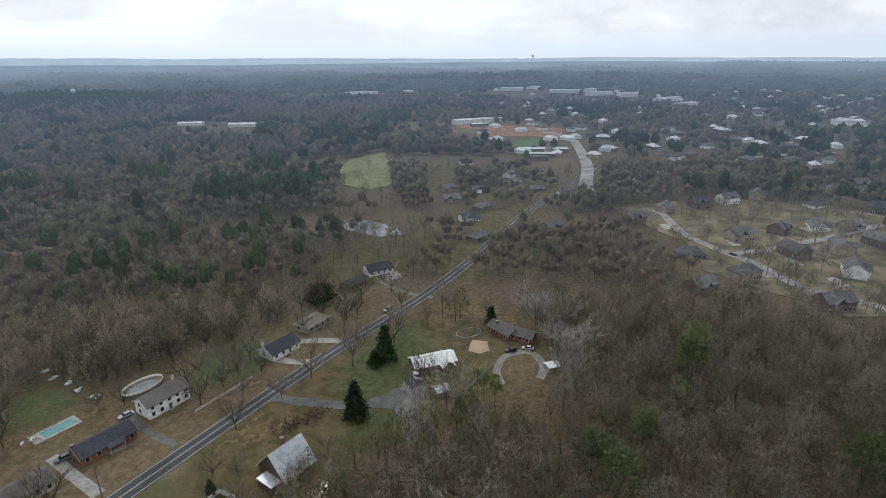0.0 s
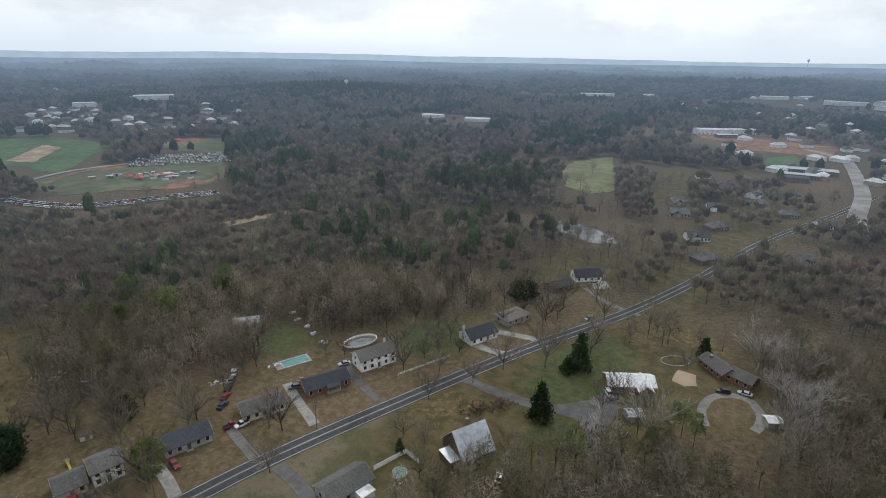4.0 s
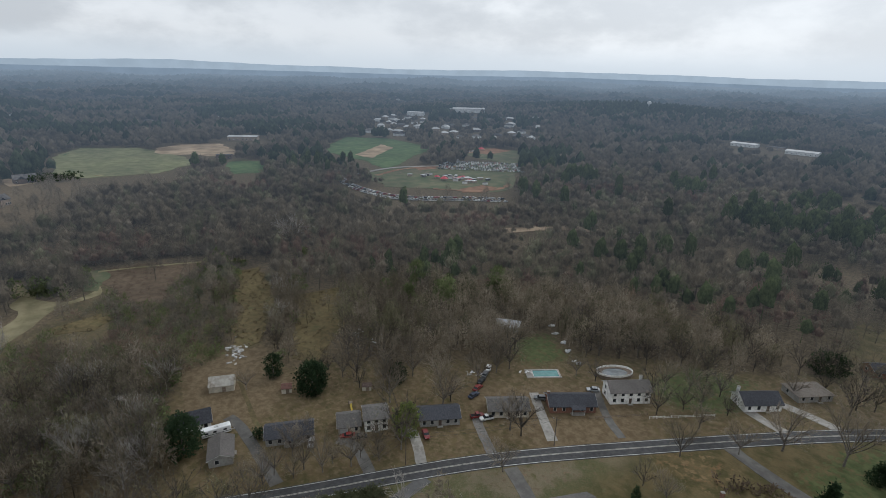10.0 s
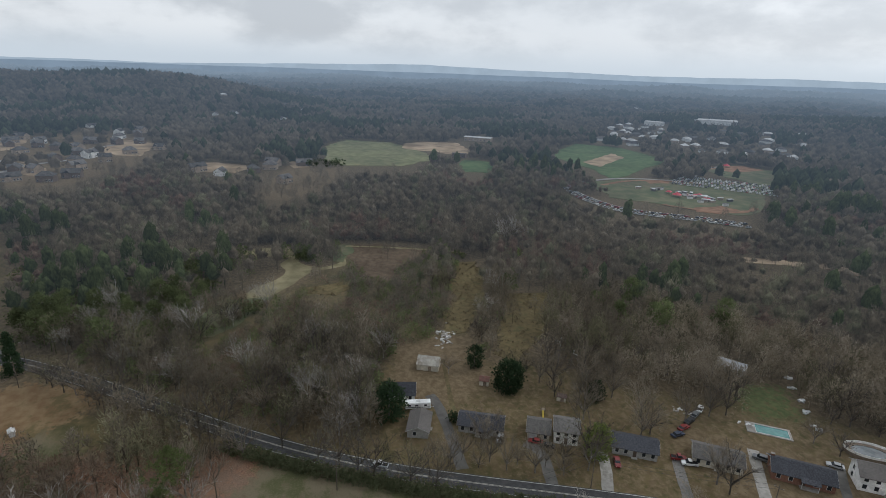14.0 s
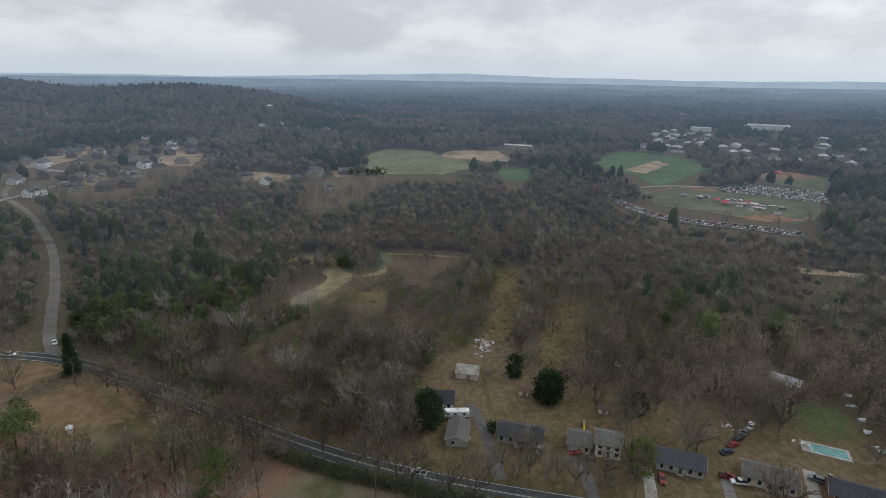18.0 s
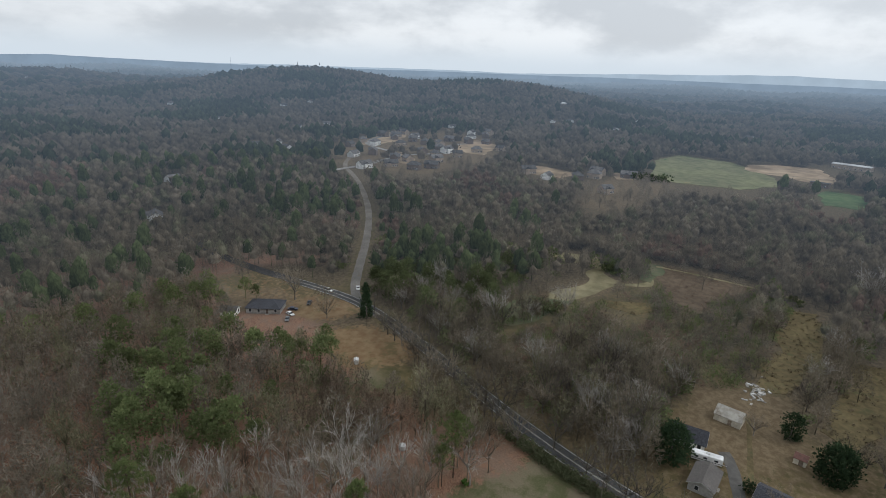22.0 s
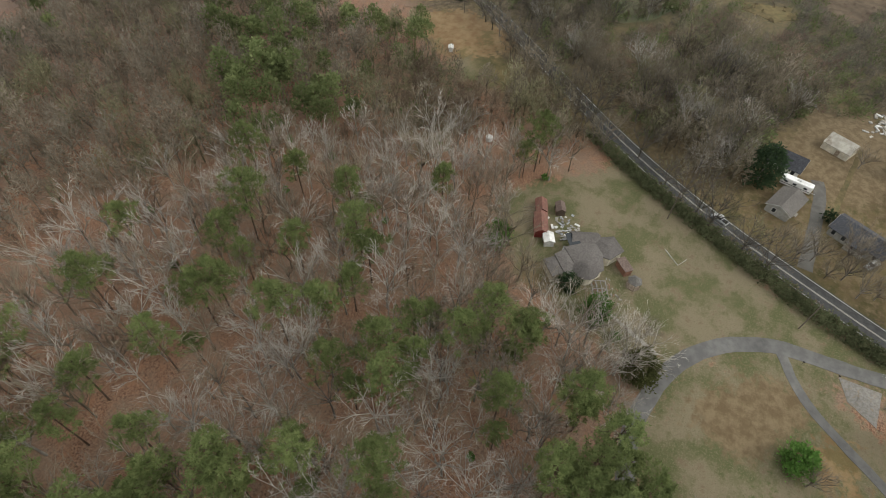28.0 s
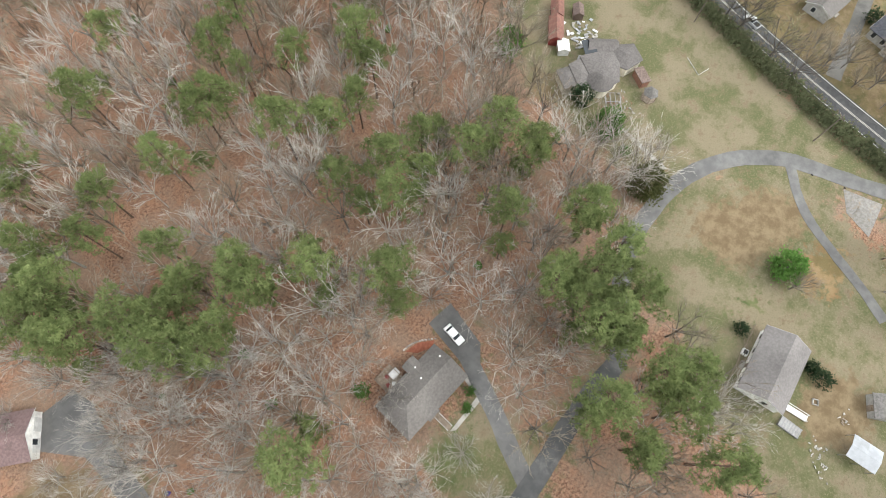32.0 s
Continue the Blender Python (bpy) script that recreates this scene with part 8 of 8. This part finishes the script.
# fallen trunks
for i in range(34):
    a, r = CROWD.uniform(0, 6.2832), 118 * math.sqrt(CROWD.random())
    lx, ly = r * math.cos(a), r * math.sin(a)
    if free(np.array([lx]), np.array([ly]), 3.0)[0] < 0.5:
        continue
    s = Soup()
    L = CROWD.uniform(4, 10)
    s.tube(np.array([-L / 2, 0, 0.16]), np.array([0.0, 0.2, 0.2]), 0.19, 0.15, 6)
    s.tube(np.array([0.0, 0.2, 0.2]), np.array([L / 2, -0.1, 0.14]), 0.15, 0.07, 6)
    ob = new("fallen_log", quick_mesh("fallen_log", *s.arrays(), WOOD))
    ob.matrix_world = pose(lx, ly, 0.0, 0, 0, CROWD.uniform(0, 360))
    tagged(ob, "pale fallen tree trunk on leaf litter", "log", "fallen trunks")


# ---- farther houses and buildings ----
FAR_KINDS = {}


def far_house(x, y, turn, wall, roof, L=14, W=9, eave=3.0, rise=2.8, hip=False, label="", group="", glazed=True):
    label = label or "suburban house with a shingle roof among bare trees"
    key = (wall.name, roof.name, L, W, eave, hip, glazed)
    m = pose(x, y, float(land(x, y)), 0, 0, turn)
    if key in FAR_KINDS:
        return tagged(copy_thing(FAR_KINDS[key], m), label, "house", group)
    base = thing("house", x, y, turn, label, "house", group)
    wall_part(base, L, W, eave, rise, wall, hip)
    roof_parts(base, L, W, eave, rise, roof, hip)
    if not hip:
        part("front_gable", boxes((-L * 0.32, -L * 0.02, -W / 2 - 1.6, -W / 2 + 0.1, -0.2, eave)), wall, base)
        g = bmesh.new()
        solid(g, [(-L * 0.36, eave - 0.2), (-L * 0.17, eave + rise * 0.75), (L * 0.02, eave - 0.2), (L * 0.02, eave), (-L * 0.17, eave + rise * 0.75 + 0.2), (-L * 0.36, eave)], -W / 2 - 2.0, 0, "y")
        part("gable_roof", g, roof, base)
    for q in (-0.4, 0.12, 0.28, 0.42) if glazed else ():
        add_window(base, FAR_WINDOWS, q * L, -W / 2, 0.9, 0)
    for q in (-0.3, 0.3) if glazed else ():
        add_window(base, FAR_WINDOWS, q * L, W / 2, 0.9, 180)
    FAR_KINDS[key] = base
    return base


walls, roofs = (FAR_BEIGE, FAR_BRICK, FAR_WHITE), (FAR_ROOF, FAR_ROOF, FAR_ROOF)
SUB = "houses of the eastern subdivision"
for i, (x, y) in enumerate(EAST_AT):
    tall = i % 3 != 1
    far_house(x, y, (30, 60, 10, 20, -10, 15, 40, 70, 100, 25)[i % 10], (FAR_BRICK, FAR_BEIGE, FAR_BRICK, FAR_WHITE)[i % 4], FAR_ROOF, 15, 10, 5.2 if tall else 3.0, 3.4, i % 5 == 4, group=SUB,
              label="two-storey suburban house with a dark gabled roof" if tall else "low suburban house with a dark shingle roof")
tagged(strip("subdivision_road", [(158, 395), (160, 380), (156, 352), (155, 334), (158, 321), (165, 298), (172, 285), (175, 268), (176, 249), (184, 240), (206, 220)], 6.0, 0.50, FAR_PAVE), "pale suburban street", "road", kind="structure")
tagged(strip("subdivision_road_2", [(166, 296), (195, 305), (230, 320), (251, 328), (280, 345), (320, 362)], 5.5, 0.50, FAR_PAVE), "pale suburban street", "road", kind="structure")
for i, (x, y) in enumerate(((178, 318), (196, 284), (200, 255), (170, 268), (214, 334), (240, 342), (150, 352))):
    slab("driveway_east_%d" % (i + 1), [(x - 3, y - 7), (x + 3, y - 6), (x + 3, y + 6), (x - 3, y + 5)], 0.47, CONCRETE, "pale concrete house drive", "driveway")

MIDDLE = "houses along the far road"
for i, (x, y) in enumerate(ROADSIDE_AT):
    far_house(x, y, (40, 20, 60, 45, 30, 10, 70)[i % 7], walls[i % 3], FAR_ROOF, hip=i % 3 == 1, group=MIDDLE)

NORTH = "houses of the hillside subdivision"
for i, (x, y) in enumerate(HILLSIDE_AT):
    far_house(x, y, 37 * i % 180, (FAR_BRICK, FAR_BEIGE, FAR_BRICK, FAR_BEIGE, FAR_WHITE)[i % 5], FAR_ROOF, 12.5 + 1.7 * (i % 4), 9.5, 4.6 + 0.8 * (i % 3), 3.4, hip=i % 4 == 1, group=NORTH,
              label="hillside suburban house on pale cleared ground")
for nm, ln in (("hillside_street", [(-500, -318), (-560, -300), (-600, -300), (-650, -292), (-700, -380), (-760, -402), (-850, -392)]), ("hillside_street_2", [(-650, -292), (-700, -245), (-760, -280), (-800, -250)])):
    tagged(strip(nm, ln, 7.0, 0.5, FAR_PAVE), "pale street between hillside houses", "road", kind="structure")
for i, (x, y) in enumerate(WOODS_AT):
    far_house(x, y, 50 * i % 180, FAR_WHITE, FAR_ROOF, label="pale house half hidden by woods", group="houses in the woods")


def hall(x, y, turn, L, W, h, wall, roof, label, name="hall"):
    """A long low building with a shallow roof and a band of windows."""
    base = thing(name, x, y, turn, label, "building")
    part("wall", boxes((-L / 2, L / 2, -W / 2, W / 2, -0.5, h)), wall, base)
    roof_parts(base, L, W, h, W * 0.06, roof, over=0.6)
    n = max(3, int(L / 6))
    for i in range(n):
        add_window(base, FAR_WINDOWS, -L / 2 + L * (i + 0.5) / n, -W / 2, 1.0, 0)
    return base


hall(124, 664, -4, 52, 16, 4.5, FAR_BRICK, FAR_METAL, "long low school building with a white roof", "school")
hall(112, 632, -4, 34, 12, 4.0, FAR_BRICK, FAR_METAL, "low school wing with a white roof", "school")
hall(104, 612, -4, 26, 14, 4.0, FAR_BRICK, FAR_ROOF, "low brick school wing with a dark roof", "school")
hall(40, 960, 20, 48, 22, 8, FAR_WHITE, FAR_METAL, "large white school building on bare ground", "school")
hall(84, 990, 20, 40, 20, 7, FAR_WHITE, FAR_METAL, "large white school building on bare ground", "school")
hall(60, 925, 20, 30, 12, 5, FAR_BRICK, FAR_METAL, "low building with a white roof on bare ground", "school")
tagged(strip("highway", [(120, 440), (126, 476), (142, 530), (155, 583), (176, 724), (182, 790), (150, 850)], 12, 0.5, FAR_PAVE), "wide pale road under works", "road", kind="structure")
tagged(strip("far_street", [(130, 470), (180, 500), (260, 560), (360, 620), (460, 640)], 9, 0.5, FAR_PAVE), "pale street between woods", "road", kind="structure")
hall(-345, 950, 10, 44, 24, 5, FAR_WHITE, FAR_METAL, "white-roofed low building in a paved clearing")
hall(-440, 965, 10, 40, 22, 5, FAR_WHITE, FAR_METAL, "white-roofed low building in a paved clearing")
hall(-395, 975, 15, 26, 14, 4, FAR_BEIGE, FAR_ROOF, "small dark-roofed building in a paved clearing")
hall(-1133, 917, 56, 94, 34, 9, FAR_WHITE, FAR_METAL, "very long white-roofed factory beyond woods", "factory")
hall(-1148, 769, 43, 40, 24, 8, FAR_WHITE, FAR_METAL, "white-roofed factory beyond woods", "factory")
hall(-872, 262, 60, 44, 18, 6, FAR_BEIGE, FAR_METAL, "pale sports building beside playing fields")
hall(-700, 185, 60, 18, 8, 5, FAR_BRICK, FAR_ROOF, "small dark grandstand beside a sand arena")
for i, (x, y) in enumerate(SHOPS_AT):
    hall(x, y, (10, 35, -15, 60, 20)[i % 5], (70, 46, 90, 38)[i % 4], 28, 8, FAR_WHITE, FAR_METAL, "white-roofed commercial building in a distant town")
for i, (x, y) in enumerate(((-712, -1527), (-764, -1547), (-791, -1487), (-844, -1484), (-2225, -2734), (-2435, -2744))):
    hall(x, y, 60 + 12 * i, 46, 20, 7, FAR_WHITE, FAR_METAL, "white-roofed shed on pale cleared ground far off")
TOWN = "buildings of the distant town"
for i, (x, y) in enumerate(TOWN_AT):
    far_house(x, y, rt.uniform(0, 180), (FAR_WHITE, FAR_WHITE, FAR_BEIGE, FAR_BRICK)[i % 4], FAR_METAL if rt.random() < 0.45 else FAR_ROOF, (14, 18)[i % 2], 10, 4.2, 2.8, True,
              "small distant town building among trees", TOWN, glazed=False)


# ---- fairground, parked cars, towers ----
def far_car(x, y, turn, m, label, group):
    key = ("far_car", m.name)
    place = pose(x, y, float(land(x, y)) + 0.47, 0, 0, turn)
    if key in FAR_KINDS:
        return tagged(copy_thing(FAR_KINDS[key], place), label, "car", group)
    base = thing("car", x, y, turn, label, "car", group, z=float(land(x, y)) + 0.47)
    bm = bmesh.new()
    solid(bm, [(-2.3, 0.25), (2.3, 0.25), (2.3, 0.8), (1.0, 0.95), (-2.3, 0.95)], -0.9, 0.9, "y")
    part("body", bm, m, base)
    bm = bmesh.new()
    solid(bm, [(-1.9, 0.95), (1.0, 0.95), (0.4, 1.5), (-1.5, 1.5)], -0.78, 0.78, "y")
    part("window_glass", bm, FAR_GLASS, base)
    part("car_roof", boxes((-1.5, 0.4, -0.76, 0.76, 1.5, 1.54)), m, base)
    FAR_KINDS[key] = base
    return base


FAR_PAINT = [FAR_WHITE, flat_paint("far_silver_paint", (0.45, 0.46, 0.47), 0.3, far=True), flat_paint("far_dark_paint", (0.04, 0.042, 0.05), 0.3, far=True), flat_paint("far_red_paint", (0.3, 0.05, 0.05), 0.3, far=True)]
rc = random.Random(3)
for row in range(7):
    for i in range(34):
        if rc.random() < 0.1:
            continue
        x, y = -556 + 2.03 * i + 7.2 * row, 411 + 2.2 * i - 5.6 * row
        far_car(x + rc.uniform(-0.4, 0.4), y + rc.uniform(-0.4, 0.4), 137 + rc.uniform(-4, 4), FAR_PAINT[rc.choice((0, 0, 0, 1, 1, 2, 3))], "parked car on a fairground field", "cars parked at the fair")
edge = curve_points([(-515, 247), (-464, 237), (-428, 241), (-400, 250), (-380, 277), (-367, 302), (-343, 329)], 2.9)
for i, (x, y) in enumerate(edge):
    for off in (0.0, 7.0):
        if rc.random() < 0.12:
            continue
        far_car(x - off, y + off, 40 + 60 * i / len(edge) + rc.uniform(-5, 5), FAR_PAINT[rc.choice((0, 0, 0, 1, 1, 2, 3))], "parked car along a wood's edge", "cars parked along the trees")
open_lot = [(-564, 410), (-489, 490), (-440, 452), (-512, 372)]
slab("fair_parking", open_lot, 0.46, FIELD_MATS["fair"], "worn pale parking field", "parking")


def tent(x, y, r, h, m, label):
    base = thing("tent", x, y, 0, label, "tent")
    bm = bmesh.new()
    drum(bm, 0, 0, 2.4, h, r, 0.3, 10)
    part("canopy", bm, m, base)
    for i in range(6):
        part("pole", boxes((-0.06, 0.06, -0.06, 0.06, -0.1, 2.45)), CHROME, base, at=pose(0.92 * r * math.cos(1.047 * i), 0.92 * r * math.sin(1.047 * i), 0))


tent(-453, 340, 4.6, 4.8, CANVAS_RED, "bright red round fair tent")
tent(-466, 340, 3.4, 4.0, CANVAS_RED, "bright red round fair tent")
tent(-612, 526, 5, 5, CANVAS_RED, "bright red round fair tent")
for i in range(46):
    q = rc.random()
    x, y = -484 + 62 * q + rc.uniform(-14, 14), 330 + 44 * q + rc.uniform(-12, 12)
    if math.hypot(x + 453, y - 340) < 12 or math.hypot(x + 466, y - 340) < 9:
        continue
    b = thing("fair_stall", x, y, rc.uniform(0, 180), "white fairground stall or trailer", "stall", "fairground stalls")
    part("stall_body", boxes((-2.6, 2.6, -1.2, 1.2, 0.1, 2.4)), (FAR_WHITE, FAR_BEIGE, FAR_ROOF)[i % 3], b)
    part("stall_roof", boxes((-2.9, 2.9, -1.5, 1.5, 2.4, 2.6)), (CANVAS_RED, FAR_METAL, FAR_METAL, FAR_ROOF, FAR_METAL, FAR_BEIGE)[i % 6], b)
tagged(strip("fair_track", [(-529, 279), (-545, 320), (-543, 356), (-522, 404), (-560, 440), (-600, 480), (-615, 520)], 6, 0.49, FAR_PAVE), "pale dirt track round a fairground", "road", kind="structure")
for k, ln in enumerate(([(-512, 292), (-532, 330), (-532, 372), (-512, 408)], [(-424, 305), (-396, 330), (-388, 362), (-404, 388)], [(-598, 486), (-612, 520), (-600, 556)])):
    tagged(strip("fair_arc_%d" % (k + 1), ln, 5.0, 0.48, FIELD_MATS["dirt"], ragged=1.2), "curved strip of bare red earth on a fairground", "track", kind="structure")
tagged(strip("creek_track", [(-285, 250), (-273, 274), (-265, 301), (-238, 325), (-220, 350)], 3.6, 0.06, GRAVEL), "pale dirt track through bare woods", "track", kind="structure")
pond = slab("pond", [(-77, 375), (-61, 376), (-36, 360), (-26, 341), (-42, 335), (-67, 352)], 0.05, POND, "narrow pale pond among bare trees", "water")


def tower(x, y, h, label, bulb):
    base = thing("water_tower" if bulb else "radio_mast", x, y, 0, label, "tower")
    bm = bmesh.new()
    drum(bm, 0, 0, -2, h, 1.6 if bulb else 0.9, 1.2 if bulb else 0.35, 8)
    part("shaft", bm, FAR_METAL if bulb else FAR_ROOF, base)
    if bulb:
        bm = bmesh.new()
        bmesh.ops.create_uvsphere(bm, u_segments=14, v_segments=8, radius=6.0, matrix=pose(0, 0, h))
        part("tank", bm, FAR_METAL, base)


tower(515, 3300, 92, "pale water tower on a distant hill", True)
tower(-820, 1250, 14, "small pale water tank on a wooded hill", True)
tower(-2330, -2020, 105, "slender grey radio mast on a far ridge", False)

# tussocks of dry grass and low brush in the rusty strips behind the sheds
x, y = scatter(2.6, 180, 310, 66, 112)
m = np.zeros(len(x), bool)
for kind, corners, trees in OPEN:
    if kind == "rust":
        m |= within(x, y, corners)
m &= rs2.uniform(size=len(x)) < 0.55
TUSSOCK = [puff(s, 0.9, 0.9, 12, 0.55, 0.0) for s in (191, 192)]
grove("broom_grass", "clumps of dry golden broom grass", TUSSOCK, x[m], y[m], BRUSHY, 0.5, 1.3, 0.05)
